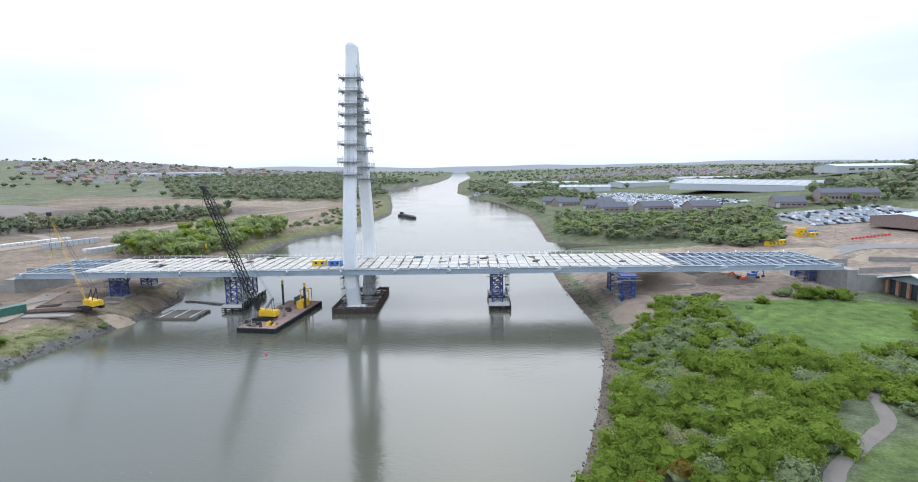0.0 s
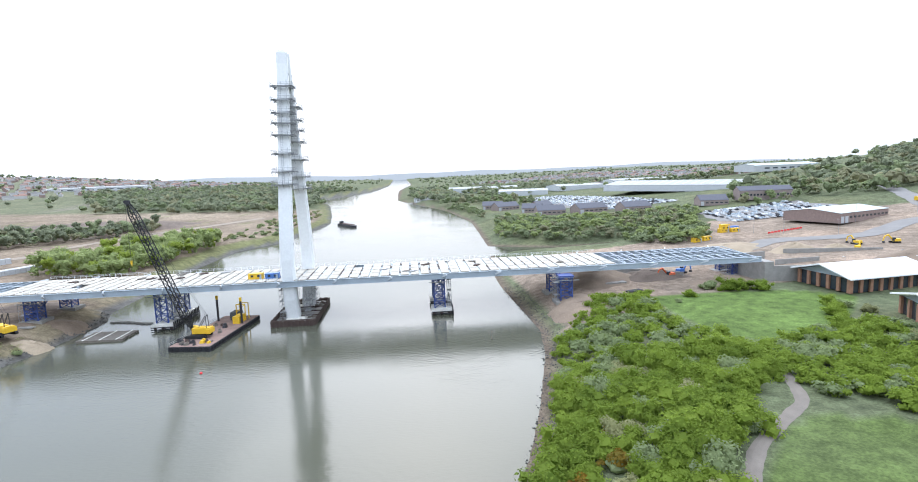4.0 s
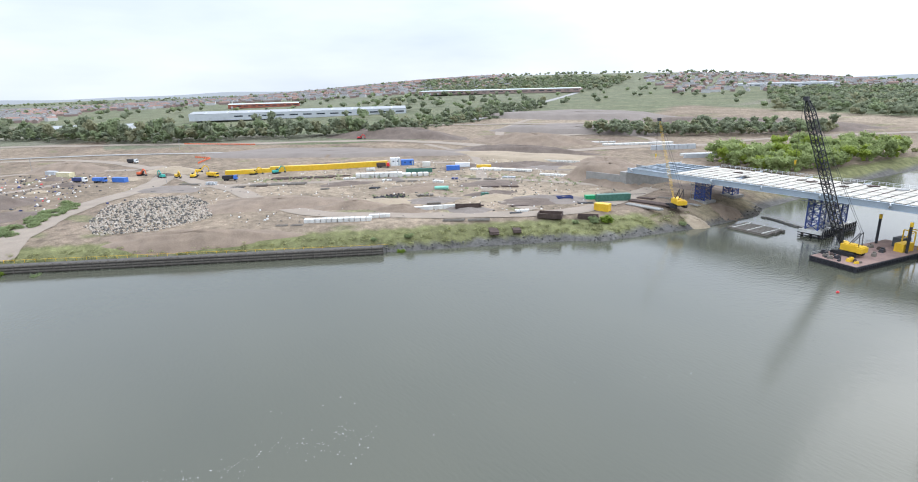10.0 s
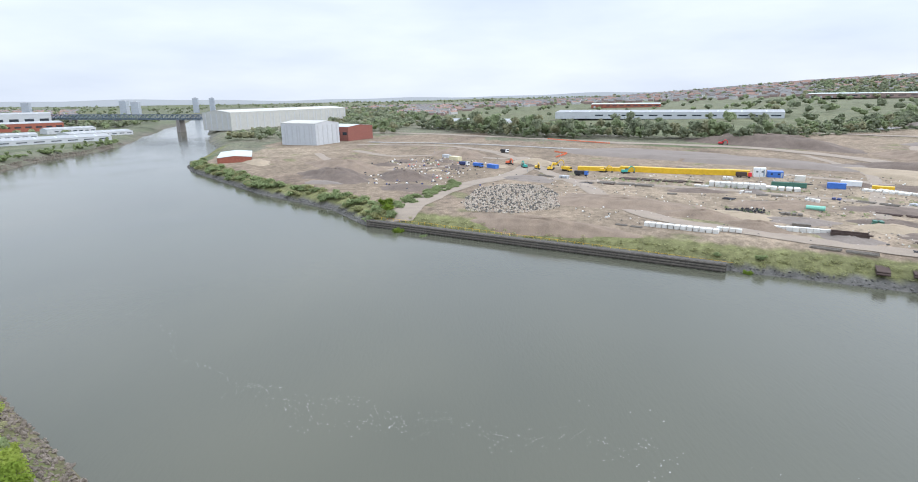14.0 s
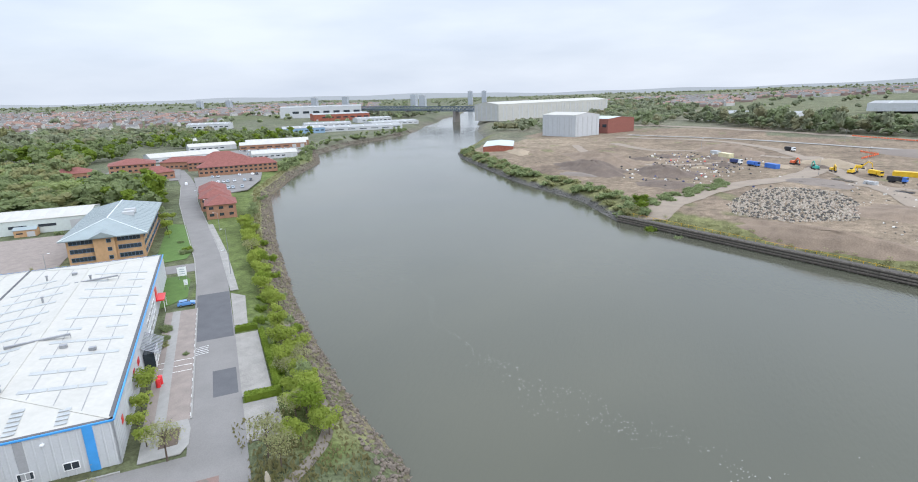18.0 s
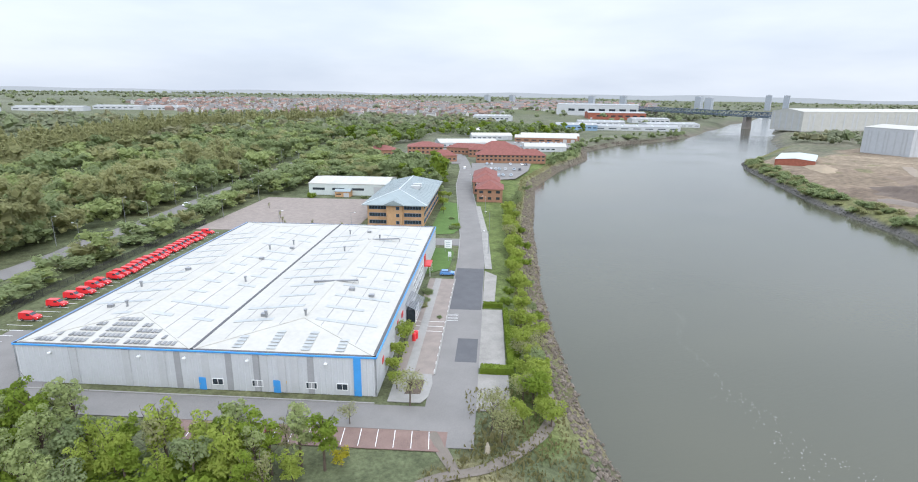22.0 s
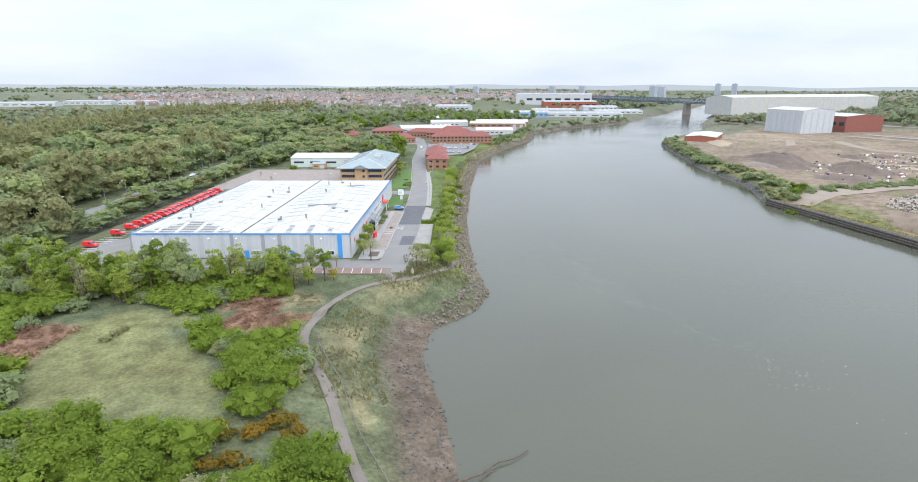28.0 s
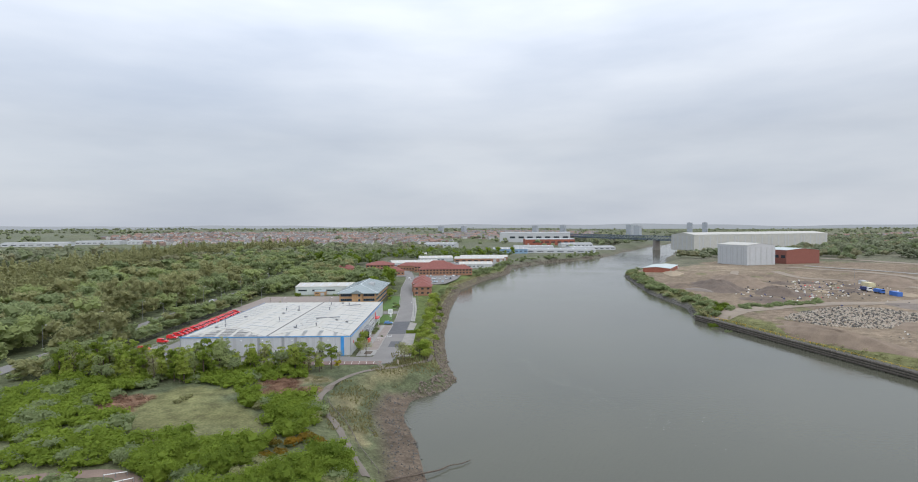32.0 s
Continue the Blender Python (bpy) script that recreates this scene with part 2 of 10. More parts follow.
GROUND, WATER = ground_mat(), water_mat()
WHITE_STEEL = mat("white_painted_steel", (0.72, 0.73, 0.72), 0.45, var=0.08, scale=6, fine=8)
GREY_STEEL = mat("grey_painted_steel", (0.33, 0.38, 0.42), 0.5, var=0.15, scale=4)
PALE_CONC = mat("pale_concrete", (0.62, 0.60, 0.54), 0.9, var=0.2, scale=3, bump=0.01)
CONC = mat("weathered_concrete", (0.28, 0.268, 0.245), 0.92, var=0.3, scale=2.5, bump=0.02)
BLUE_STEEL = mat("blue_painted_steel", (0.045, 0.075, 0.24), 0.5, var=0.3, scale=2)
SCAFF = mat("galvanised_scaffold_tube", (0.32, 0.33, 0.34), 0.5, metal=0.6, var=0.2)
RUST = mat("rusty_steel", (0.085, 0.06, 0.05), 0.9, var=0.45, scale=1.2, bump=0.01)
DARK_STEEL = mat("dark_lattice_steel", (0.045, 0.045, 0.05), 0.55, metal=0.3, var=0.3)
YELLOW = mat("yellow_paint", (0.68, 0.43, 0.03), 0.45, var=0.2, scale=2)
BLACK = mat("black_rubber", (0.025, 0.025, 0.027), 0.85, var=0.3)
TIMBER = mat("weathered_timber", (0.17, 0.15, 0.125), 0.9, var=0.4, scale=0.8, bump=0.01)
ASPHALT = mat("worn_asphalt", (0.19, 0.18, 0.168), 0.92, var=0.18, scale=5, fine=30, bump=0.004)
NEW_ASPHALT = mat("fresh_asphalt", (0.098, 0.098, 0.102), 0.9, var=0.2, scale=3, fine=30, bump=0.004)
BLOCK_PAVING = mat("brown_block_paving", (0.245, 0.207, 0.18), 0.92, var=0.22, scale=2, fine=10, bump=0.006)
KERB = mat("kerb_concrete", (0.28, 0.27, 0.25), 0.9, var=0.15)
WHITE_LINE = mat("road_marking_white", (0.72, 0.72, 0.70), 0.8, var=0.2)
CLAD = mat("light_grey_cladding", (0.47, 0.485, 0.495), 0.45, var=0.08, scale=3)
ROOF_WHITE = mat("white_membrane_roof", (0.42, 0.405, 0.362), 0.6, var=0.10, scale=5, fine=6)
ROOFLIGHT = mat("translucent_rooflight", (0.345, 0.36, 0.355), 0.35, var=0.2, scale=1.5)
BLUE_TRIM = mat("blue_trim_paint", (0.06, 0.28, 0.62), 0.4, var=0.1)
RED_PAINT = mat("red_paint", (0.62, 0.03, 0.035), 0.35, var=0.1, coat=0.4)
GLASS_DARK = mat("dark_window_glass", (0.03, 0.04, 0.05), 0.08, var=0.3, spec=0.6)
BUFF_BRICK = mat("buff_brick", (0.46, 0.29, 0.155), 0.9, var=0.25, scale=1.2, fine=14, bump=0.01)
RED_BRICK = mat("red_brick", (0.30, 0.105, 0.07), 0.9, var=0.3, scale=1.5, fine=12, bump=0.01)
SEAM_ROOF = mat("grey_green_seam_metal_roof", (0.25, 0.29, 0.29), 0.45, metal=0.2, var=0.12, scale=4)
RED_TILE = mat("red_roof_tile", (0.21, 0.08, 0.066), 0.85, var=0.3, scale=1.5, bump=0.02)
BARK = mat("brown_bark", (0.11, 0.085, 0.065), 0.95, var=0.4, scale=0.5)
LEAF_BRIGHT = leaf_mat("fresh_green_leaves", (0.115, 0.17, 0.026), (0.27, 0.35, 0.055))
LEAF_SPRING = leaf_mat("yellow_green_spring_leaves", (0.22, 0.28, 0.045), (0.38, 0.44, 0.10))
LEAF_MID = leaf_mat("mid_green_leaves", (0.18, 0.225, 0.105), (0.325, 0.375, 0.185))
LEAF_OLIVE = leaf_mat("olive_budding_leaves", (0.245, 0.25, 0.12), (0.385, 0.385, 0.19))
# haze put into the leaf colour: paler, greyer greens for distant woods
HAZED_GREEN = leaf_mat("hazed_green_leaves", (0.195, 0.235, 0.125), (0.325, 0.365, 0.205))
HAZED_DULL = leaf_mat("hazed_dull_leaves", (0.20, 0.225, 0.145), (0.32, 0.34, 0.22))
HAZED_OLIVE = leaf_mat("hazed_budding_leaves", (0.25, 0.245, 0.15), (0.36, 0.355, 0.215))
LEAF_PALE = leaf_mat("pale_green_birch_leaves", (0.235, 0.285, 0.11), (0.40, 0.45, 0.20))
LEAF_DARK = leaf_mat("dark_conifer_needles", (0.018, 0.03, 0.018), (0.045, 0.065, 0.035))


# ---- building helpers ----
def thing(name, x, y, z, rz, label, category, group="", kind=""):
    """An Empty at a thing's base that carries its parts."""
    ob = new(name)
    ob.matrix_basis = pose(x, y, z, 0, 0, rz)
    ob.empty_display_size = 0.5
    return tagged(ob, label, category, group, kind)


def mesh_of(name, bm, material):
    me = bpy.data.meshes.new(name)
    bm.to_mesh(me)
    bm.free()
    for m in (material if isinstance(material, (list, tuple)) else [material]):
        me.materials.append(m)
    return me


def part(name, bm, material, parent, label="", smooth=False):
    """Links a bmesh, or a ready mesh, as one part under a thing."""
    me = bm if isinstance(bm, bpy.types.Mesh) else mesh_of(name, bm, material)
    if smooth:
        me.polygons.foreach_set("use_smooth", [True] * len(me.polygons))
    ob = new(name, me)
    ob.parent = parent
    return tagged(ob, label)


BOXF = ((0, 1, 3, 2), (4, 6, 7, 5), (0, 4, 5, 1), (2, 3, 7, 6), (0, 2, 6, 4), (1, 5, 7, 3))


def add_box(bm, c, s, rz=0.0, mi=0, taper=1.0):
    """A box centred at c with the sides s; taper shrinks its top."""
    cs, sn = math.cos(radians(rz)), math.sin(radians(rz))
    vs = []
    for i in (-1, 1):
        for j in (-1, 1):
            for k in (-1, 1):
                f = taper if k > 0 else 1.0
                x, y = i * s[0] / 2 * f, j * s[1] / 2 * f
                vs.append(bm.verts.new((c[0] + x * cs - y * sn, c[1] + x * sn + y * cs, c[2] + k * s[2] / 2)))
    for q in BOXF:
        bm.faces.new([vs[n] for n in q]).material_index = mi
    return vs


def add_beam(bm, a, b, w, h=None, mi=0):
    """A bar of section w by h from a to b."""
    a, b = Vector(a), Vector(b)
    h = h or w
    d = (b - a).normalized()
    side = d.cross(Vector((0, 0, 1)))
    side = Vector((1, 0, 0)) if side.length < 1e-4 else side.normalized()
    up = side.cross(d)
    vs = []
    for p in (a, b):
        for i, j in ((-1, -1), (1, -1), (1, 1), (-1, 1)):
            vs.append(bm.verts.new(p + side * (i * w / 2) + up * (j * h / 2)))
    for q in ((0, 1, 2, 3), (7, 6, 5, 4), (0, 4, 5, 1), (1, 5, 6, 2), (2, 6, 7, 3), (3, 7, 4, 0)):
        bm.faces.new([vs[n] for n in q]).material_index = mi


def add_tube(bm, a, b, r, r2=None, seg=10, mi=0, caps=True):
    a, b = Vector(a), Vector(b)
    r2 = r if r2 is None else r2
    d = (b - a).normalized()
    side = d.cross(Vector((0, 0, 1)))
    side = Vector((1, 0, 0)) if side.length < 1e-4 else side.normalized()
    up = side.cross(d)
    rings = []
    for p, q in ((a, r), (b, r2)):
        rings.append([bm.verts.new(p + side * (math.cos(2 * math.pi * i / seg) * q) + up * (math.sin(2 * math.pi * i / seg) * q)) for i in range(seg)])
    for i in range(seg):
        j = (i + 1) % seg
        bm.faces.new((rings[0][i], rings[0][j], rings[1][j], rings[1][i])).material_index = mi
    if caps:
        bm.faces.new(rings[0][::-1]).material_index = mi
        bm.faces.new(rings[1]).material_index = mi


def add_prism(bm, pts, z0, z1, mi=0):
    """A plan outline raised from z0 to z1."""
    lo = [bm.verts.new((x, y, z0)) for x, y in pts]
    hi = [bm.verts.new((x, y, z1)) for x, y in pts]
    n = len(pts)
    area = sum(pts[i][0] * pts[(i + 1) % n][1] - pts[(i + 1) % n][0] * pts[i][1] for i in range(n))
    if area < 0:
        lo, hi = lo[::-1], hi[::-1]
    bm.faces.new(hi).material_index = mi
    bm.faces.new(lo[::-1]).material_index = mi
    for i in range(n):
        j = (i + 1) % n
        bm.faces.new((lo[i], lo[j], hi[j], hi[i])).material_index = mi


# ---- the lie of the land: river banks as plan lines, heights by distance from the water ----
BANK_R = [(-3200, -1500), (-1500, -800), (-1000, -600), (-850, -535), (-720, -475), (-615, -445), (-523, -439), (-431, -402), (-372, -345), (-300, -305),
          (-231, -256), (-158, -175), (-109, -116), (-86, -85), (-69, -60), (-60, -43), (-50, -36.5), (-35, -34), (-25, -23), (-18, -6), (-9.5, 10),
          (-0.4, 27.7), (4.1, 35), (10, 52), (14.3, 69.3), (15.5, 79), (19, 90.5), (23.5, 101), (31, 122), (42, 158), (47, 183), (47, 230), (47, 255), (50, 308), (58, 356), (110, 366), (164, 372), (110, 378), (64, 402), (68, 455), (78, 600),
          (66, 800), (-4, 1130), (8, 1750), (60, 2600), (60, 4500)]
BANK_L = [(-3200, -1360), (-1500, -690), (-1000, -500), (-866, -428), (-770, -385), (-657, -318), (-560, -285), (-477, -261), (-440, -238),
          (-330, -138), (-280, -79), (-241, -52), (-175, 80), (-144, 145), (-137, 152), (-126, 200), (-124, 236), (-130, 252), (-134, 369),
          (-130, 443), (-104, 494), (-82, 650), (-98, 800), (-130, 1034), (-192, 1300), (-90, 1800), (-40, 2600), (-40, 4500)]


def seg_dist(X, Y, line):
    best = np.full(X.shape, 1e9)
    for (ax, ay), (bx, by) in zip(line, line[1:]):
        dx, dy = bx - ax, by - ay
        u = np.clip(((X - ax) * dx + (Y - ay) * dy) / (dx * dx + dy * dy), 0, 1)
        best = np.minimum(best, np.hypot(X - ax - u * dx, Y - ay - u * dy))
    return best


def inside(X, Y, poly):
    c = np.zeros(X.shape, bool)
    n = len(poly)
    for i in range(n):
        (ax, ay), (bx, by) = poly[i], poly[(i + 1) % n]
        if ay == by:
            continue
        c ^= ((ay > Y) != (by > Y)) & (X < (bx - ax) * (Y - ay) / (by - ay) + ax)
    return c


def wave(X, Y, s, seed=0.0):
    """A cheap smooth unevenness with no grid of its own."""
    a, b = X / s + seed, Y / s - seed * 1.7
    return (np.sin(a * 1.3 + 1.7 * np.sin(b * 0.9 + seed)) + np.sin(b * 1.7 + 1.3 * np.sin(a * 0.7 - seed)) + np.sin((a + b) * 0.83 + np.sin(a * 2.1)) ) / 3


RIVER = BANK_R + BANK_L[::-1]
PARK = [(20, 60), (60, 60), (110, 60), (160, 130), (200, 180), (150, 205), (90, 200), (50, 165)]


def survey(X, Y):
    """Distance from the river (negative in it) and whether the point lies on the far, western bank."""
    X, Y = np.asarray(X, float), np.asarray(Y, float)
    dr, dl = seg_dist(X, Y, BANK_R), seg_dist(X, Y, BANK_L)
    wet = inside(X, Y, RIVER)
    return np.where(wet, -1, 1) * np.minimum(dr, dl), dl < dr


def height(X, Y):
    X, Y = np.asarray(X, float), np.asarray(Y, float)
    d, left = survey(X, Y)
    zr = np.interp(d, [-25, -6, 0, 4, 9, 16, 30, 160, 400, 900, 1800, 3200, 5000], [-5, -1.3, 0, 0.6, 1.7, 4.5, 6.3, 6.5, 11, 20, 34, 42, 46])
    zl = np.interp(d, [-25, -6, 0, 3, 8, 18, 60, 200, 450, 1000, 2000, 3200, 5000], [-5, -2, 0, 2.0, 4.2, 6.2, 7.0, 9.0, 13, 22, 30, 38, 44])
    steep = np.interp(d, [-25, -5, 0, 2, 5, 9, 14, 30], [-5, -2.2, 0, 1.2, 3.4, 5.0, 6.0, 6.4])
    zr = np.where(((Y < -45) | ((X < -40) & (Y < 0))) & (d < 30), steep, zr)
    z = np.where(left, zl, zr)
    rough = np.clip((d - 10) / 60, 0, 1)
    u, v = (X + 36) * 0.7912 - (Y + 76.5) * 0.6115, -(X + 36) * 0.6115 - (Y + 76.5) * 0.7912
    flat = np.clip((u + 25) / 3, 0, 1) * np.clip((100 - u) / 8, 0, 1) * np.clip((v + 17) / 4, 0, 1) * np.clip((300 - v) / 40, 0, 1)
    flat = flat * np.where(left, 0, 1)
    z, rough = z * (1 - flat) + 6.42 * flat, rough * (1 - flat)
    # the wooded hill in the north-east and the town's hill in the west
    z = z + np.where(left, 0, np.maximum(0, 80 * np.exp(-((X - 950) ** 2 + (Y - 520) ** 2) / (2 * 330 ** 2)) - 3))
    z = z + np.maximum(0, 84 * np.exp(-((X + 1900) ** 2 + (Y - 1900) ** 2) / (2 * 820 ** 2)) - 4)
    return z + rough * 0.25 * wave(X, Y, 17) + np.clip((d - 300) / 900, 0, 1) * 7 * wave(X, Y, 330, 2.0)


def ground_z(x, y):
    return float(height(np.array([x]), np.array([y]))[0])


def mix3(C, mask, col):
    mask = np.clip(mask, 0, 1)[:, None]
    return C * (1 - mask) + mask * np.array(col)


def cover(X, Y):
    """What lies on the ground: turf, bare earth, mud, straw."""
    d, left = survey(X, Y)
    n1, n2, n3 = wave(X, Y, 23, 1.0), wave(X, Y, 7, 3.0), wave(X, Y, 90, 5.0)
    C = np.tile(np.array([0.095, 0.108, 0.058]), (len(X), 1))
    C = mix3(C, (n1 + 0.2) * 0.8, (0.12, 0.122, 0.062))
    # beyond 500 m town and fields are greyed and paled in place of haze
    town_haze_mix = np.clip((d - 500) / 500, 0, 1)
    C = mix3(C, town_haze_mix * (0.55 + 0.3 * n3), (0.15, 0.155, 0.115))
    C = mix3(C, (left & (d > 330)) * (0.6 + 0.3 * n1), (0.14, 0.14, 0.085))
    C = mix3(C, (left & (X < -520) & (d < 420)) * (0.55 + 0.35 * n1), (0.165, 0.15, 0.115))
    C = mix3(C, (~left & (X < -230) & (Y < -250) & (d < 420)) * (0.5 + 0.35 * n1), (0.135, 0.135, 0.10))
    earth = left & (d > 12) & (d < np.where(Y > 280, 470, 330) + 60 * n3) & (X > -700) & (Y > -230 + 20 * n1) & (Y < 820)
    C = mix3(C, earth * 1.0, (0.195, 0.152, 0.108))
    C = mix3(C, earth * np.clip(n1 * 1.2, 0, 1), (0.16, 0.122, 0.09))
    C = mix3(C, earth * np.clip(n3 * 1.4 - 0.2, 0, 0.8), (0.25, 0.20, 0.142))
    C = mix3(C, earth * (n2 > 0.55) * (n1 > 0.1) * 0.6, (0.13, 0.135, 0.06))
    C = mix3(C, left & (d > 3) & (d < 14) & (X > -640), (0.135, 0.135, 0.06))
    C = mix3(C, (left & (d > 2) & (d < 30) & (Y > 182) & (Y < 275)) * (0.75 + 0.25 * n2), (0.165, 0.125, 0.092))
    rsite = ~left & (d > 8) & inside(X, Y, [(40, 178), (75, 172), (150, 205), (200, 215), (420, 230), (430, 360), (240, 400), (150, 330), (60, 300), (50, 240)])
    C = mix3(C, rsite * 1.0, (0.21, 0.165, 0.125))
    C = mix3(C, rsite * np.clip(n1 * 1.5, 0, 1), (0.25, 0.19, 0.14))
    # the wide mud of the bay, a narrow foreshore elsewhere
    reach = np.where(Y < 0, np.interp(X, [-42, -30], [2.5, 11.0]), np.where(Y > 50, 6.0, 11.0))
    mud = (d < reach) & ~left
    C = mix3(C, ~left & (Y < -48) & (X < -50) & (d < 26) & (X > -420), (0.10, 0.125, 0.042))
    C = mix3(C, (~left & (Y < -48) & (X < -50) & (d < 9) & (X > -420)) * (0.6 + 0.4 * n2), (0.20, 0.18, 0.10))
    C = mix3(C, mud * np.clip((reach - d) / 4, 0, 1), (0.118, 0.092, 0.068))
    C = mix3(C, (d < 3) & left, (0.10, 0.095, 0.085))
    C = mix3(C, ((d < 5) & ~left & (X < -290)) * 0.8, (0.12, 0.105, 0.085))
    field = inside(X, Y, [(93, 197), (118, 198), (150, 192), (165, 178), (130, 146), (104, 138), (90, 146)])
    C = mix3(C, field * 1.0, (0.088, 0.13, 0.033))
    mown = inside(X, Y, [(54, 72), (62, 82), (79, 96), (95, 90), (120, 75), (112, -14), (62, -14), (54, -10), (46, -6), (42.5, 7), (43.5, 30), (47, 55)])
    C = mix3(C, mown * (0.85 + 0.15 * n2), (0.078, 0.108, 0.031))
    straw = ~left & (d > 12.5) & (d < 21 + 4 * n2) & (X < -2) & (Y < 0) & (Y > -60)
    C = mix3(C, straw * np.clip(0.5 + n2, 0, 1), (0.205, 0.18, 0.10))
    glade = inside(X, Y, [(40, -52), (42, -42), (38, -31), (17, -16), (12, -30), (16, -54), (9, -59), (23, -75), (31, -69), (38, -58)])
    C = mix3(C, glade * (0.75 + 0.25 * n2), (0.145, 0.142, 0.062))
    bramble = inside(X, Y, [(9, -52), (-2, -57), (-9, -45), (-2, -39), (4, -43)]) | inside(X, Y, [(30, -68), (38, -76), (52, -60), (44, -50)])
    bramble |= inside(X, Y, [(3.7, -61.5), (-0.6, -66.8), (-6, -65.7), (-9, -57.7), (-7.6, -53.5), (2, -55)])
    dry = inside(X, Y, [(-10.3, -63), (-16.5, -54.2), (-14.5, -49), (-8, -52), (-9, -60)]) | inside(X, Y, [(2.2, -36), (-2, -34), (-3.3, -23), (-0.4, -25)])
    C = mix3(C, dry * 0.9, (0.23, 0.195, 0.115))
    C = mix3(C, bramble * 0.9, (0.20, 0.115, 0.075))
    return C


def axis_steps(lo, a, b, hi, step):
    mid = list(np.arange(a, b + 0.1, step))
    out, s, v = [], step, b
    while v < hi:
        s *= 1.12
        v += s
        out.append(min(v, hi))
    back, s, v = [], step, a
    while v > lo:
        s *= 1.12
        v -= s
        back.append(max(v, lo))
    return np.array(back[::-1] + mid + out)


def build_ground():
    xs, ys = axis_steps(-4600, -480, 260, 4600, 3.0), axis_steps(-4600, -330, 420, 4600, 3.0)
    X, Y = (v.ravel() for v in np.meshgrid(xs, ys))
    Z = height(X, Y)
    nx, ny = len(xs), len(ys)
    i = np.arange(nx - 1)[None, :] + nx * np.arange(ny - 1)[:, None]
    F = np.stack([i, i + 1, i + 1 + nx, i + nx], -1).reshape(-1, 4)
    me = bpy.data.meshes.new("ground")
    me.from_pydata(np.stack([X, Y, Z], 1).tolist(), [], F.tolist())
    col = me.color_attributes.new("cover", "FLOAT_COLOR", "POINT")
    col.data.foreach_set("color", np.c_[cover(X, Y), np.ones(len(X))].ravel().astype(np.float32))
    me.polygons.foreach_set("use_smooth", [True] * len(me.polygons))
    me.materials.append(GROUND)
    return tagged(new("ground", me), "uneven turf, bare earth and muddy river banks", "ground", kind="structure")


build_ground()
bm = bmesh.new()
add_prism(bm, [(-4600, -4600), (4600, -4600), (4600, 4600), (-4600, 4600)], -0.5, 0.0)
tagged(new("water", mesh_of("water", bm, WATER)), "calm grey-green silty river water with faint ripples", "river", kind="structure")


# ---- the bridge ----
BX, BY, DZ, BROT = -42.7, 228.0, 17.5, -1.2
bridge_at = pose(0, BY, 0, 0, 0, BROT)


def on_bridge(u, v, z=0.0):
    """World place of a point u along and v across the deck."""
    return bridge_at @ Vector((u, v, z))


def spread(h):
    return float(np.interp(h, [0, 8, 17, 26, 40, 55, 70, 82, 92, 100, 105], [9.8, 11.8, 12.7, 12.5, 10.8, 8.4, 5.9, 4.0, 2.6, 1.6, 1.3]))


def leg_mesh(side):
    bm = bmesh.new()
    rings = []
    for h in (0, 4, 8, 13, 18, 24, 32, 40, 48, 56, 64, 72, 80, 88, 94, 100, 104.2, 105.2):
        w, dd = 5.5 - 1.3 * h / 105, 4.6 - 1.9 * h / 105
        if h > 105:
            w, dd = w * 0.7, dd * 0.8
        cx, cy = -side * -0.12 * spread(h), side * spread(h)
        rings.append([bm.verts.new((cx + i * w / 2, cy + j * dd / 2, h)) for i, j in ((-1, -0.6), (-0.75, -1), (0.75, -1), (1, -0.6), (1, 0.6), (0.75, 1), (-0.75, 1), (-1, 0.6))])
    for a, b in zip(rings, rings[1:]):
        for i in range(8):
            bm.faces.new((a[i], a[(i + 1) % 8], b[(i + 1) % 8], b[i]))
    bm.faces.new(rings[-1])
    bm.faces.new(rings[0][::-1])
    return bm


def scaffold_ring(half_w, half_d):
    """A working platform round a leg: boards, brackets, double guard rail and posts."""
    bm = bmesh.new()
    o = 1.7
    W, D = half_w + o, half_d + o
    for s in (-1, 1):
        add_box(bm, (0, s * (half_d + o / 2), 0), (2 * W, o, 0.12))
        add_box(bm, (s * (half_w + o / 2), 0, 0), (o, 2 * half_d, 0.12))
        add_box(bm, (0, s * (half_d + o / 2), -0.45), (2 * W, 0.15, 0.3))
        add_box(bm, (s * (half_w + o / 2), 0, -0.45), (0.15, 2 * D, 0.3))
    for z in (0.55, 1.1):
        for s in (-1, 1):
            add_beam(bm, (-W, s * D, z), (W, s * D, z), 0.09)
            add_beam(bm, (s * W, -D, z), (s * W, D, z), 0.09)
    for i in range(5):
        for s in (-1, 1):
            x = -W + 2 * W * i / 4
            add_beam(bm, (x, s * D, -1.0), (x, s * D, 1.5 + 0.5 * (i % 2)), 0.1)
            y = -D + 2 * D * i / 4
            add_beam(bm, (s * W, y, -1.0), (s * W, y, 1.4), 0.1)
            add_beam(bm, (x, s * D, -0.2), (x, s * half_d, -1.9), 0.1)
    return bm


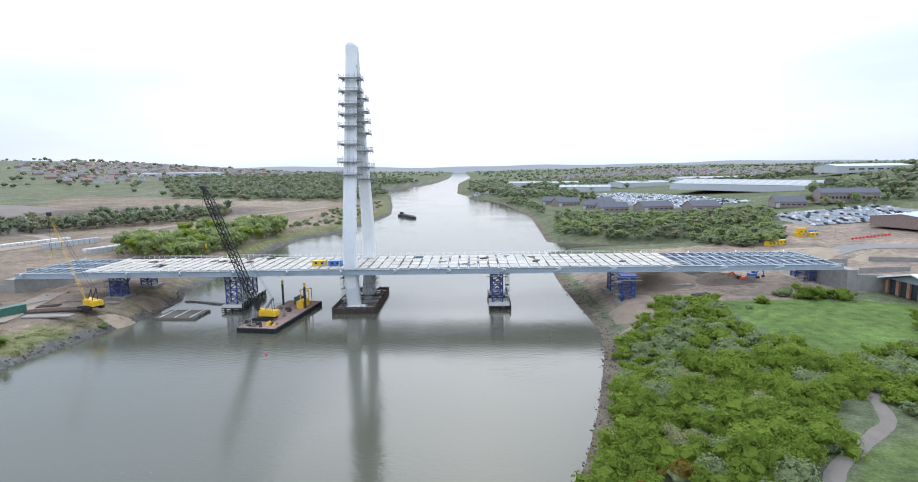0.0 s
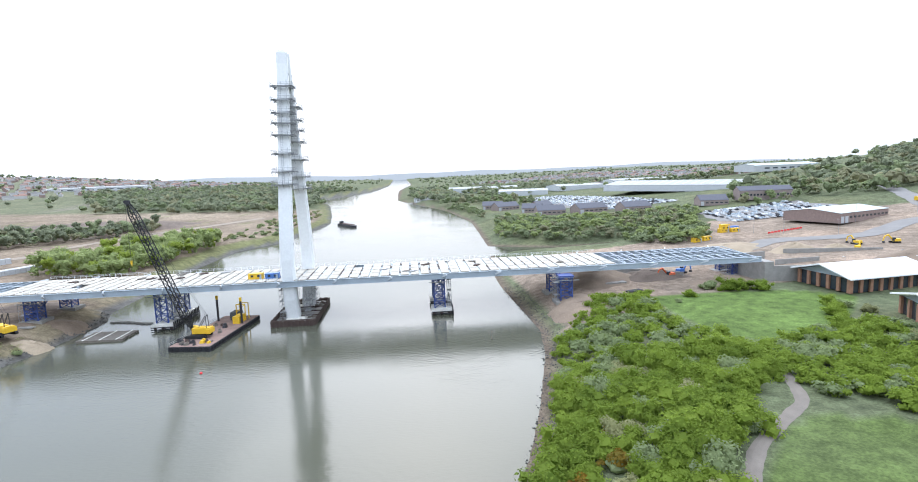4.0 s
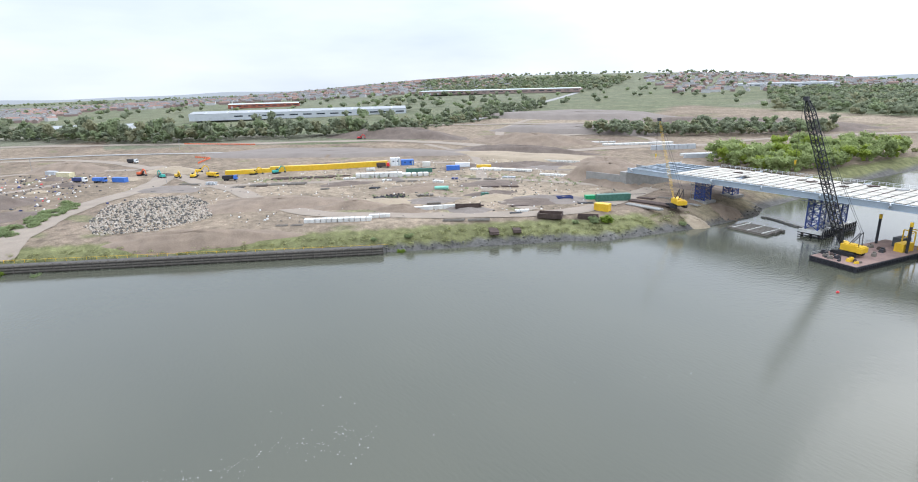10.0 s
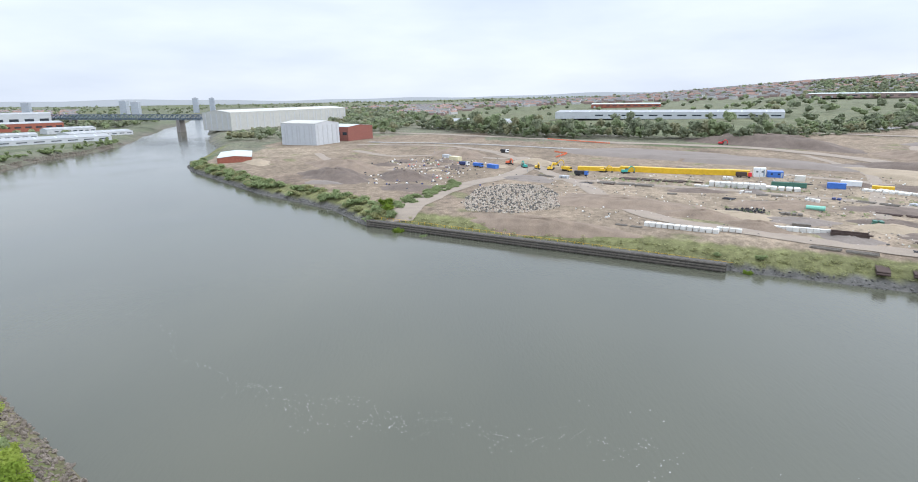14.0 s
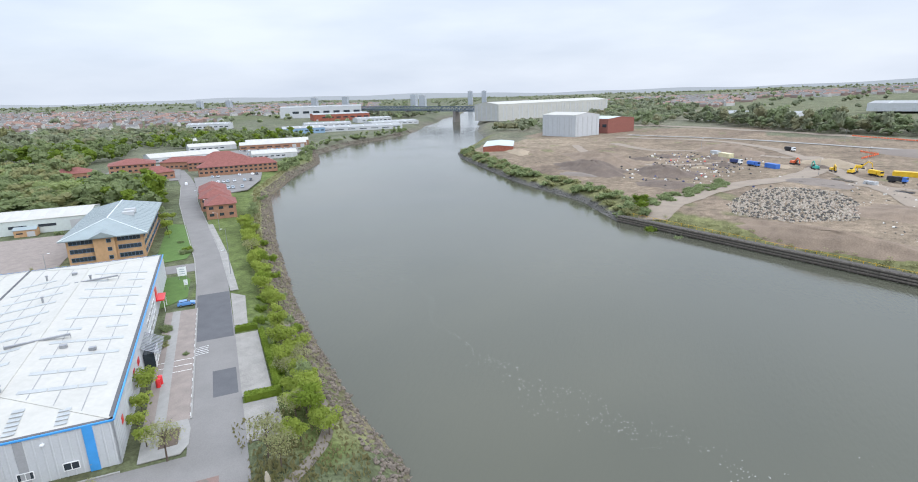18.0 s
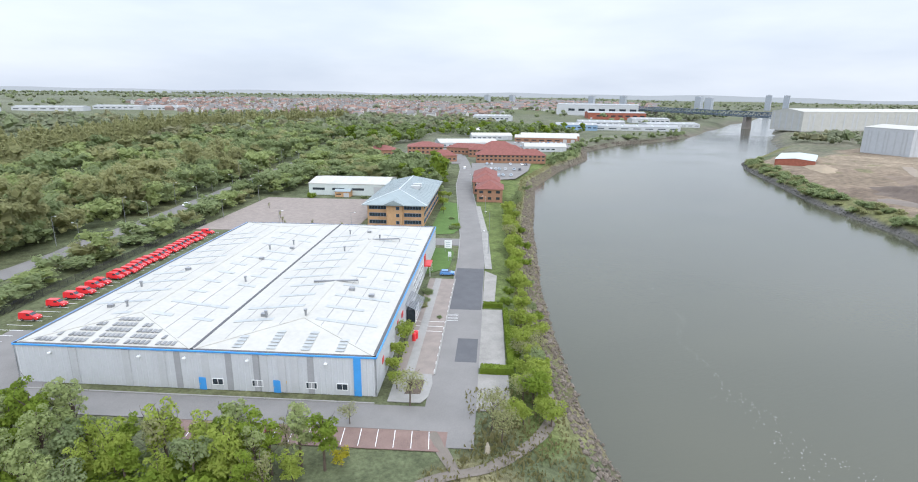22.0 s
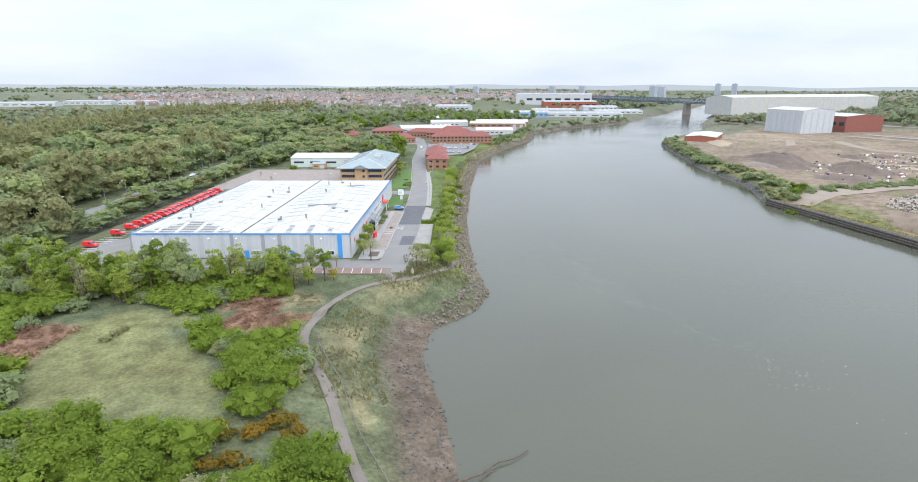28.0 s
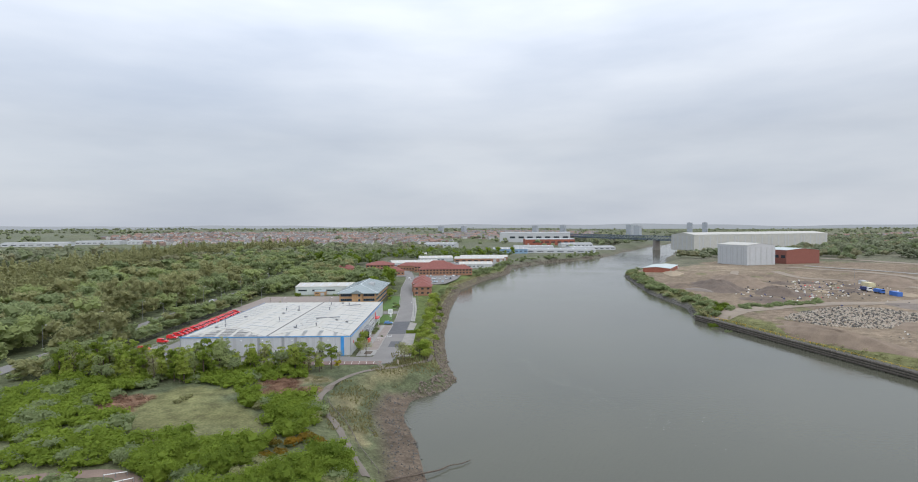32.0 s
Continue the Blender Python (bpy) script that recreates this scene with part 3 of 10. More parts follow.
def scaffold_tower(bm, cx, cy, z0, z1, a=2.0, b=2.0, lift=2.0, tube=0.09):
    """An upright scaffold stair tower."""
    n = max(1, int((z1 - z0) / lift))
    for i in (-1, 0, 1):
        for j in (-1, 1):
            add_beam(bm, (cx + i * a / 2, cy + j * b / 2, z0), (cx + i * a / 2, cy + j * b / 2, z1 + 1), tube)
    for k in range(n + 1):
        z = z0 + (z1 - z0) * k / n
        for s in (-1, 1):
            add_beam(bm, (cx - a / 2, cy + s * b / 2, z), (cx + a / 2, cy + s * b / 2, z), tube)
            add_beam(bm, (cx + s * a / 2, cy - b / 2, z), (cx + s * a / 2, cy + b / 2, z), tube)
            if k < n:
                zn = z0 + (z1 - z0) * (k + 1) / n
                add_beam(bm, (cx - s * a / 2, cy + s * b / 2, z), (cx + s * a / 2, cy + s * b / 2, zn), tube * 0.8)
        if k % 2:
            add_box(bm, (cx, cy, z), (a * 0.9, b * 0.9, 0.06))


def build_pylon():
    py = thing("bridge_pylon", BX, BY + 0.5, 1.2, BROT, "tall white A-shaped steel bridge pylon ringed with scaffold platforms", "bridge pylon")
    for side in (-1, 1):
        leg = part("leg", leg_mesh(side), WHITE_STEEL, py, smooth=False)
        for h in np.arange(30, 100, 5.5):
            y = side * spread(h)
            bm = bmesh.new()
            add_box(bm, (2.75 - 0.6 * h / 105 + side * 0.12 * spread(h), y, h), (0.12, 0.5, 0.9))
            part("anchor_plate", bm, SCAFF, leg)
    for z, w in ((88, 5.6), (96, 3.6)):
        bm = bmesh.new()
        add_box(bm, (0, 0, z), (3.1, w, 1.3))
        part("cross_tie", bm, WHITE_STEEL, py)
    for h in (53.5, 58.5, 65.3, 72.4, 77.0, 81.0, 86.0, 91.2):
        for side in (-1, 1):
            if h > 90 and side > 0:
                continue
            hh = h - (0 if side < 0 else 2.2)
            p = part("scaffold_platform", scaffold_ring(2.6, 2.2), SCAFF, py, "grey scaffold platform with guard rails")
            p.location = (side * 0.12 * spread(hh), side * spread(hh), hh)
    bm = bmesh.new()
    for k in range(38):
        add_beam(bm, (-0.35, -0.0, k * 1.0), (0.35, 0, k * 1.0), 0.06)
    for s in (-1, 1):
        add_beam(bm, (s * 0.4, 0, -0.5), (s * 0.4, -0.0, 38), 0.08)
    lad = part("ladder", bm, SCAFF, py)
    lad.matrix_basis = Matrix.Translation((-1.1, -spread(53.5) - 2.4, 53.5)) @ Matrix.Rotation(radians(-8.5), 4, "X")
    bm = bmesh.new()
    add_tube(bm, (0, 0, 105), (0, 0, 107.5), 0.06, seg=6)
    part("lightning_rod", bm, SCAFF, py)
    for x, y, top in ((-4.6, -10.5, 14), (4.6, -9.4, 9), (4.4, 9.0, 14), (-4.2, 9.5, 10)):
        bm = bmesh.new()
        scaffold_tower(bm, x, y, 1.0, top, 2.4, 4.5)
        part("scaffold_tower", bm, SCAFF, py, "grey tubular scaffold stair tower")


def build_caisson():
    ca = thing("caisson", BX, BY, 0, BROT, "rusty sheet-piled cofferdam round the pylon feet", "cofferdam")
    bm = bmesh.new()
    add_box(bm, (0, 1, 0.4), (15.4, 36, 1.4))
    part("concrete_base", bm, CONC, ca)
    for n, (a, b) in enumerate((((-8.4, -18), (8.4, -18)), ((8.4, -18), (8.4, 20)), ((8.4, 20), (-8.4, 20)), ((-8.4, 20), (-8.4, -18)))):
        bm = bmesh.new()
        L = math.dist(a, b)
        for k in range(int(L / 0.7)):
            u = (k + 0.5) * 0.7 / L
            x, y = a[0] + (b[0] - a[0]) * u, a[1] + (b[1] - a[1]) * u
            off = 0.18 if k % 2 else -0.18
            add_box(bm, (x + (off if n % 2 else 0), y + (0 if n % 2 else off), 0.9), (0.72 if n % 2 == 0 else 0.25, 0.25 if n % 2 == 0 else 0.72, 2.5 + 0.25 * ((k * 7) % 3)))
        part("sheet_pile_wall", bm, RUST, ca)
    for k in range(6):
        y = -16 + 7 * k
        bm = bmesh.new()
        add_beam(bm, (-8.3, y, 2.0), (8.3, y, 2.0), 0.35, 0.4)
        part("waling_beam", bm, RUST, ca)
    rnd = random.Random(4)
    for k in range(26):
        bm = bmesh.new()
        add_box(bm, (rnd.uniform(-7, 7), rnd.choice((rnd.uniform(-16, -6), rnd.uniform(6, 18))), 1.4), (rnd.uniform(0.5, 2.6), rnd.uniform(0.4, 1.6), rnd.uniform(0.4, 1.6)), rnd.uniform(0, 90))
        part("stacked_crate", bm, TIMBER, ca)
    for y in (-9.4, 10.2):
        bm = bmesh.new()
        add_box(bm, (0, y, 1.2), (8.2, 7.6, 1.2), taper=0.85)
        part("leg_plinth", bm, PALE_CONC, ca)


def build_deck():
    dk = thing("bridge_deck", 0, BY, DZ, BROT, "steel bridge deck half covered with pale precast concrete slabs", "bridge deck")
    for y in (-15.6, -5.5, 5.5, 15.6):
        bm = bmesh.new()
        lo = -2.66 if abs(y) > 10 else -2.2
        # the I-section as one outline, drawn out along the deck
        sec = [(0.4, lo), (0.4, lo + 0.09), (0.07, lo + 0.09), (0.07, -0.53), (0.4, -0.53), (0.4, -0.44)]
        sec = sec + [(-a, b) for a, b in reversed(sec)]
        ends = [[bm.verts.new((x, y + a, b)) for a, b in sec] for x in (-179, 149)]
        for i in range(12):
            bm.faces.new((ends[0][i], ends[0][(i + 1) % 12], ends[1][(i + 1) % 12], ends[1][i]))
        bm.faces.new(ends[0])
        bm.faces.new(ends[1][::-1])
        bmesh.ops.recalc_face_normals(bm, faces=bm.faces)
        part("main_girder" if abs(y) > 10 else "stringer", bm, GREY_STEEL, dk)
    me = None
    for k in range(82):
        x = -177 + 4.0 * k
        if me is None:
            bm = bmesh.new()
            add_box(bm, (0, 0, -0.95), (0.1, 31, 0.95))
            add_box(bm, (0, 0, -0.46), (0.5, 31, 0.06))
            me = mesh_of("cross_girder", bm, GREY_STEEL)
        part("cross_girder", me, None, dk).location = (x, 0, 0)
    bm = bmesh.new()
    add_prism(bm, [(-1.6, -3.5), (1.6, -3.5), (1.6, 3.5), (-1.6, 3.5)], -0.42, -0.12)
    slab = mesh_of("deck_slab", bm, mat("precast_deck_slab", (0.44, 0.405, 0.34), 0.9, var=0.2, scale=2.5, bump=0.01, random_hue=0.09))
    rnd = random.Random(11)
    for k in range(60):
        for j in range(4):
            if rnd.random() < 0.012:
                continue
            part("deck_slab", slab, None, dk).location = (-151 + 4.0 * k, -11.4 + 7.6 * j, rnd.uniform(-0.01, 0.01))
    bm = bmesh.new()
    for k in range(60):
        for j in range(-3, 4):
            if rnd.random() < 0.35:
                add_box(bm, (-153 + 4.0 * k, j * 4.3 + rnd.uniform(-1, 1), -0.12), (0.5, rnd.uniform(1.5, 4), 0.12))
    tagged(part("joint_steel", bm, RUST, dk), kind="stuff")
    br = None
    for side in (-1, 1):
        for k in range(16):
            if br is None:
                bm = bmesh.new()
                add_beam(bm, (0, -15.6, -1.9), (1.6, -19.2, -0.35), 0.45, 0.5)
                add_beam(bm, (0, -15.6, -0.5), (1.6, -19.2, -0.3), 0.3, 0.25)
                br = mesh_of("outrigger_bracket", bm, mat("pale_grey_bracket", (0.52, 0.55, 0.57), 0.5, var=0.1))
            o = part("outrigger_bracket", br, None, dk)
            o.location = (-176 + 21.3 * k, 0, 0)
            o.scale = (1, -side, 1)
    for side in (-1, 1):
        bm = bmesh.new()
        x0, x1 = -150, (88 if side > 0 else 88)
        for z in (0.55, 1.1):
            add_beam(bm, (x0, side * 15.9, z), (x1, side * 15.9, z), 0.07)
        for k in range(int((x1 - x0) / 2.4)):
            add_beam(bm, (x0 + 2.4 * k, side * 15.9, -0.4), (x0 + 2.4 * k, side * 15.9, 1.15), 0.08)
        part("edge_rail", bm, WHITE_STEEL, dk, "white temporary edge rail")
    for k in range(14):
        bm = bmesh.new()
        add_beam(bm, (91 + 4.2 * k, -15.6, -0.3), (91 + 4.2 * k + 4.0, 15.6, -0.3), 0.22, 0.3)
        part("plan_brace", bm, GREY_STEEL, dk)
    return dk


def lattice_leg(h, w, mi=0, bays=4):
    bm = bmesh.new()
    for i in (-1, 1):
        for j in (-1, 1):
            add_beam(bm, (i * w / 2, j * w / 2, 0), (i * w / 2, j * w / 2, h), 0.42)
    for k in range(bays):
        z0, z1 = h * k / bays, h * (k + 1) / bays
        for s in (-1, 1):
            for a, b in ((-1, 1), (1, -1)):
                add_beam(bm, (a * w / 2, s * w / 2, z0), (b * w / 2, s * w / 2, z1), 0.2)
                add_beam(bm, (s * w / 2, a * w / 2, z0), (s * w / 2, b * w / 2, z1), 0.2)
            add_beam(bm, (-w / 2, s * w / 2, z1), (w / 2, s * w / 2, z1), 0.28)
            add_beam(bm, (s * w / 2, -w / 2, z1), (s * w / 2, w / 2, z1), 0.28)
    return bm


def build_trestle(u, vs, z0, w, base, label, braced=False):
    p = on_bridge(u, 0)
    top = DZ - 2.7
    tr = thing("trestle_pier", p.x, p.y, 0, BROT, label, "temporary pier", "temporary piers under the deck")
    for v in vs:
        tw = part("lattice_tower", lattice_leg(top - z0 - 0.9, w), BLUE_STEEL, tr)
        tw.location = (0, v, z0)
        bm = bmesh.new()
        add_box(bm, (0, v, top - 0.45), (w + 1.2, w + 0.8, 0.9))
        part("head_beam", bm, BLUE_STEEL, tr)
        bm = bmesh.new()
        for s in (-1, 1):
            for z in (0, 1.1):
                add_beam(bm, (-w, v + s * w * 0.75, top - 1.6 + z), (w, v + s * w * 0.75, top - 1.6 + z), 0.1)
            add_box(bm, (0, v + s * w * 0.72, top - 1.7), (2 * w, 0.9, 0.1))
        part("access_platform", bm, SCAFF, tr)
    if braced:
        bm = bmesh.new()
        a, b = vs[0] + w / 2, vs[1] - w / 2
        add_beam(bm, (0, a, top - 1.2), (0, b, top - 1.2), 0.45)
        m = (a + b) / 2
        add_beam(bm, (0, a, z0 + 2.5), (0, m, top - 1.3), 0.35)
        add_beam(bm, (0, b, z0 + 2.5), (0, m, top - 1.3), 0.35)
        part("cross_brace", bm, BLUE_STEEL, tr)
    base(tr, vs, z0)
    return tr


def wet_base(tr, vs, z0):
    for v in vs:
        bm = bmesh.new()
        add_box(bm, (0.6, v, z0 - 0.5), (8.2, 8.6, 1.1))
        part("pile_cap", bm, PALE_CONC, tr)
        bm = bmesh.new()
        for i in (-1, 0, 1):
            for j in (-1, 1):
                add_tube(bm, (0.6 + i * 3.1, v + j * 3.2, -3), (0.6 + i * 3.1, v + j * 3.2, z0 - 0.9), 0.5, seg=8)
        part("steel_pile", bm, RUST, tr)
        bm = bmesh.new()
        for i in range(6):
            add_beam(bm, (5.0, v - 4 + 1.6 * i, -1), (5.0, v - 4 + 1.6 * i, z0 + 0.8), 0.35)
        for z in (0.4, 1.3):
            add_beam(bm, (5.2, v - 4.6, z), (5.2, v + 4.6, z), 0.3)
            add_beam(bm, (-3.6, v - 4.5, z), (5.2, v - 4.5, z), 0.3)
        part("fender_timber", bm, BLACK, tr)
    bm = bmesh.new()
    scaffold_tower(bm, 4.0, vs[0], z0, DZ - 4, 1.6, 2.6)
    part("access_stair", bm, SCAFF, tr)


def dry_base(tr, vs, z0):
    for v in vs:
        bm = bmesh.new()
        add_box(bm, (0, v, z0 - 0.6), (8.5, 7.5, 1.3))
        part("concrete_footing", bm, CONC, tr)
    bm = bmesh.new()
    scaffold_tower(bm, -3.6, vs[0] - 0.5, z0, DZ - 3, 2.4, 3.0)
    part("access_stair", bm, SCAFF, tr, "grey scaffold stair tower")


build_pylon()
build_caisson()
build_deck()
build_trestle(-94, (-9, 8), 2.4, 4.4, wet_base, "blue lattice steel trestle in the river on a pile cap")
build_trestle(14.5, (-10, 8), 2.4, 4.2, wet_base, "blue lattice steel trestle in mid-river on a fendered pile cap")
build_trestle(64, (-20, -2), 4.6, 4.6, dry_base, "blue lattice trestle with scaffold stair on the earth bank")
build_trestle(-141.5, (-9, 12), 6.2, 4.6, dry_base, "braced blue lattice trestle on the bare western bank", True)
build_trestle(149, (4, 14), 6.2, 3.6, dry_base, "blue lattice trestle beside the unfinished abutment")


def build_abutment(u, rz, label):
    p = on_bridge(u, 0)
    ab = thing("bridge_abutment", p.x, p.y, ground_z(p.x, p.y) - 0.5, BROT + rz, label, "abutment")
    bm = bmesh.new()
    h = DZ - 2.7 - ab.location.z
    add_box(bm, (0, 0, h / 2), (4, 33, h))
    part("bearing_wall", bm, CONC, ab)
    for s in (-1, 1):
        bm = bmesh.new()
        add_prism(bm, [(2, s * 16), (22, s * 19), (22, s * 19.6), (2, s * 16.6)], 0, h * 0.8)
        part("wing_wall", bm, CONC, ab)


build_abutment(152, 0, "grey concrete abutment at the unfinished deck end")
build_abutment(-181, 180, "grey concrete abutment dug into the earth bank")


# ---- on and beside the bridge ----
def cabin(name, x, y, z, rz, L, W, H, material, label, cat="cabin", group="", windows=2):
    """A steel site cabin or container: ribbed body, frame corners, door and windows."""
    t = thing(name, x, y, z, rz, label, cat, group)
    bm = bmesh.new()
    n = max(4, int(L / 0.6))
    front = [(-L / 2 + (k + f) * L / n, -W / 2 + d) for k in range(n) for f, d in ((0.0, 0.05), (0.25, 0.05), (0.35, 0.0), (0.75, 0.0), (0.85, 0.05))] + [(L / 2, -W / 2 + 0.05)]
    add_prism(bm, front + [(x, -y) for x, y in reversed(front)], 0, H)
    part("body", bm, material, t)
    bm = bmesh.new()
    for i in (-1, 1):
        for j in (-1, 1):
            add_box(bm, (i * (L / 2 - 0.05), j * (W / 2 - 0.05), H / 2), (0.2, 0.2, H + 0.06))
    add_box(bm, (0, 0, H + 0.03), (L + 0.1, W + 0.1, 0.1))
    part("frame", bm, material, t)
    for k in range(windows):
        bm = bmesh.new()
        add_box(bm, (-L / 2 + (k + 0.6) * L / (windows + 0.2), -W / 2 - 0.05, H * 0.6), (1.0, 0.06, 0.8))
        part("window", bm, GLASS_DARK, t)
    if windows:
        bm = bmesh.new()
        add_box(bm, (L / 2 - 0.8, -W / 2 - 0.05, H * 0.45), (0.85, 0.06, H * 0.82))
        part("door", bm, GREY_STEEL, t)
    return t


p = on_bridge(-58, -8)
cabin("site_cabin", p.x, p.y, DZ - 0.12, BROT, 5.5, 2.5, 2.3, YELLOW, "yellow steel site cabin standing on the bridge deck")
cabin("site_cabin", p.x + 6.5, p.y - 0.3, DZ - 0.12, BROT, 5.2, 2.5, 2.1, mat("mid_blue_paint", (0.08, 0.18, 0.45), 0.5), "blue steel site cabin standing on the bridge deck")
rnd = random.Random(21)
for k in range(16):
    u, v = rnd.uniform(-140, 80), rnd.uniform(-12, 12)
    if abs(u + 42) < 6:
        continue
    p = on_bridge(u, v)
    st = thing("material_stack", p.x, p.y, DZ - 0.12, rnd.uniform(0, 90), "bundle of timber and steel on the pale deck slabs", "material stack", "stacks on the deck")
    bm = bmesh.new()
    for q in range(5):
        add_box(bm, (rnd.uniform(-0.2, 0.2), -0.8 + 0.4 * q, 0.2), (rnd.uniform(2, 4.5), 0.3, 0.4))
    part("bundle", bm, rnd.choice((RUST, TIMBER, SCAFF)), st)


def build_crane(parent_z, x, y, rz, boom_len, boom_pitch, label, boom_mat, w=1.5, bar=1.0):
    cr = thing("crawler_crane", x, y, parent_z, rz, label, "crane")
    for s in (-1, 1):
        bm = bmesh.new()
        add_box(bm, (0, s * 2.3, 0.55), (6.6, 1.0, 1.0))
        add_tube(bm, (-3.3, s * 2.3 - 0.5, 0.55), (-3.3, s * 2.3 + 0.5, 0.55), 0.52, seg=12)
        add_tube(bm, (3.3, s * 2.3 - 0.5, 0.55), (3.3, s * 2.3 + 0.5, 0.55), 0.52, seg=12)
        for k in range(14):
            add_box(bm, (-3.2 + 0.5 * k, s * 2.3, 1.08), (0.3, 1.05, 0.1))
        part("crawler_track", bm, BLACK, cr)
    bm = bmesh.new()
    add_box(bm, (0, 0, 0.9), (4.5, 3.6, 0.7))
    add_tube(bm, (0, 0, 1.2), (0, 0, 1.6), 1.3, seg=16)
    part("undercarriage", bm, DARK_STEEL, cr)
    bm = bmesh.new()
    add_box(bm, (-1.6, 0.2, 2.6), (6.2, 3.2, 2.0))
    add_box(bm, (-4.3, 0.2, 2.4), (1.4, 4.0, 1.6))
    add_box(bm, (-1.0, 0.4, 3.75), (3.5, 2.2, 0.3))
    part("machinery_house", bm, YELLOW, cr)
    bm = bmesh.new()
    add_box(bm, (1.9, -1.5, 2.7), (1.8, 1.4, 2.1), taper=0.85)
    cab = part("cab", bm, YELLOW, cr)
    bm = bmesh.new()
    add_box(bm, (2.78, -1.5, 2.9), (0.06, 1.1, 1.1))
    add_box(bm, (1.9, -2.2, 2.9), (1.1, 0.06, 1.0))
    part("cab_window", bm, GLASS_DARK, cab)
    foot = Vector((1.6, 0.3, 2.2))
    d = Vector((math.cos(radians(boom_pitch)), 0, math.sin(radians(boom_pitch))))
    up = Vector((-d.z, 0, d.x))
    bm = bmesh.new()
    n = int(boom_len / 2.0)

    def chord(k, i, j):
        f = min(1.0, k / 3.0, (n - k) / 3.0 + 0.25)
        return foot + d * (boom_len * k / n) + Vector((0, i * w / 2 * max(f, 0.2), 0)) + up * (j * w / 2 * max(f, 0.2))
    for k in range(n):
        for i, j in ((-1, -1), (1, -1), (1, 1), (-1, 1)):
            add_beam(bm, chord(k, i, j), chord(k + 1, i, j), 0.16 * bar)
        for a, b in (((-1, -1), (1, -1)), ((1, -1), (1, 1)), ((1, 1), (-1, 1)), ((-1, 1), (-1, -1))):
            add_beam(bm, chord(k, *a), chord(k + 1, *b), 0.1 * bar)
            add_beam(bm, chord(k, *a), chord(k, *b), 0.1 * bar)
    part("lattice_boom", bm, boom_mat, cr)
    tip = foot + d * boom_len
    bm = bmesh.new()
    add_box(bm, tip, (1.2, 1.1, 1.4))
    add_tube(bm, tip + Vector((0.5, -0.5, 0.1)), tip + Vector((0.5, 0.5, 0.1)), 0.6, seg=12)
    part("boom_head", bm, DARK_STEEL, cr)
    gx = Vector((-3.4, 0.3, 8.0))
    bm = bmesh.new()
    for s in (-0.9, 0.9):
        add_beam(bm, (-0.5, 0.3 + s, 3.4), gx + Vector((0, s, 0)), 0.22)
        add_beam(bm, (-3.6, 0.3 + s, 3.4), gx + Vector((0, s, 0)), 0.18)
    part("gantry", bm, DARK_STEEL, cr)
    bm = bmesh.new()
    for s in (-0.5, 0.5):
        add_beam(bm, gx + Vector((0, s, 0)), tip + up * 0.6 + Vector((0, s, 0)), 0.07)
    add_beam(bm, tip + Vector((0.9, 0, 0)), tip + Vector((0.9, 0, -boom_len * 0.42)), 0.07)
    part("cable", bm, DARK_STEEL, cr)
    bm = bmesh.new()
    hz = tip + Vector((0.9, 0, -boom_len * 0.42))
    add_box(bm, hz, (0.5, 0.4, 1.3))
    add_tube(bm, hz - Vector((0, 0, 0.6)), hz - Vector((0.1, 0, 1.3)), 0.12, seg=6)
    part("hook_block", bm, YELLOW, cr)
    return cr


BLACK_STEEL = mat("black_lattice_paint", (0.018, 0.018, 0.02), 0.6, var=0.3)


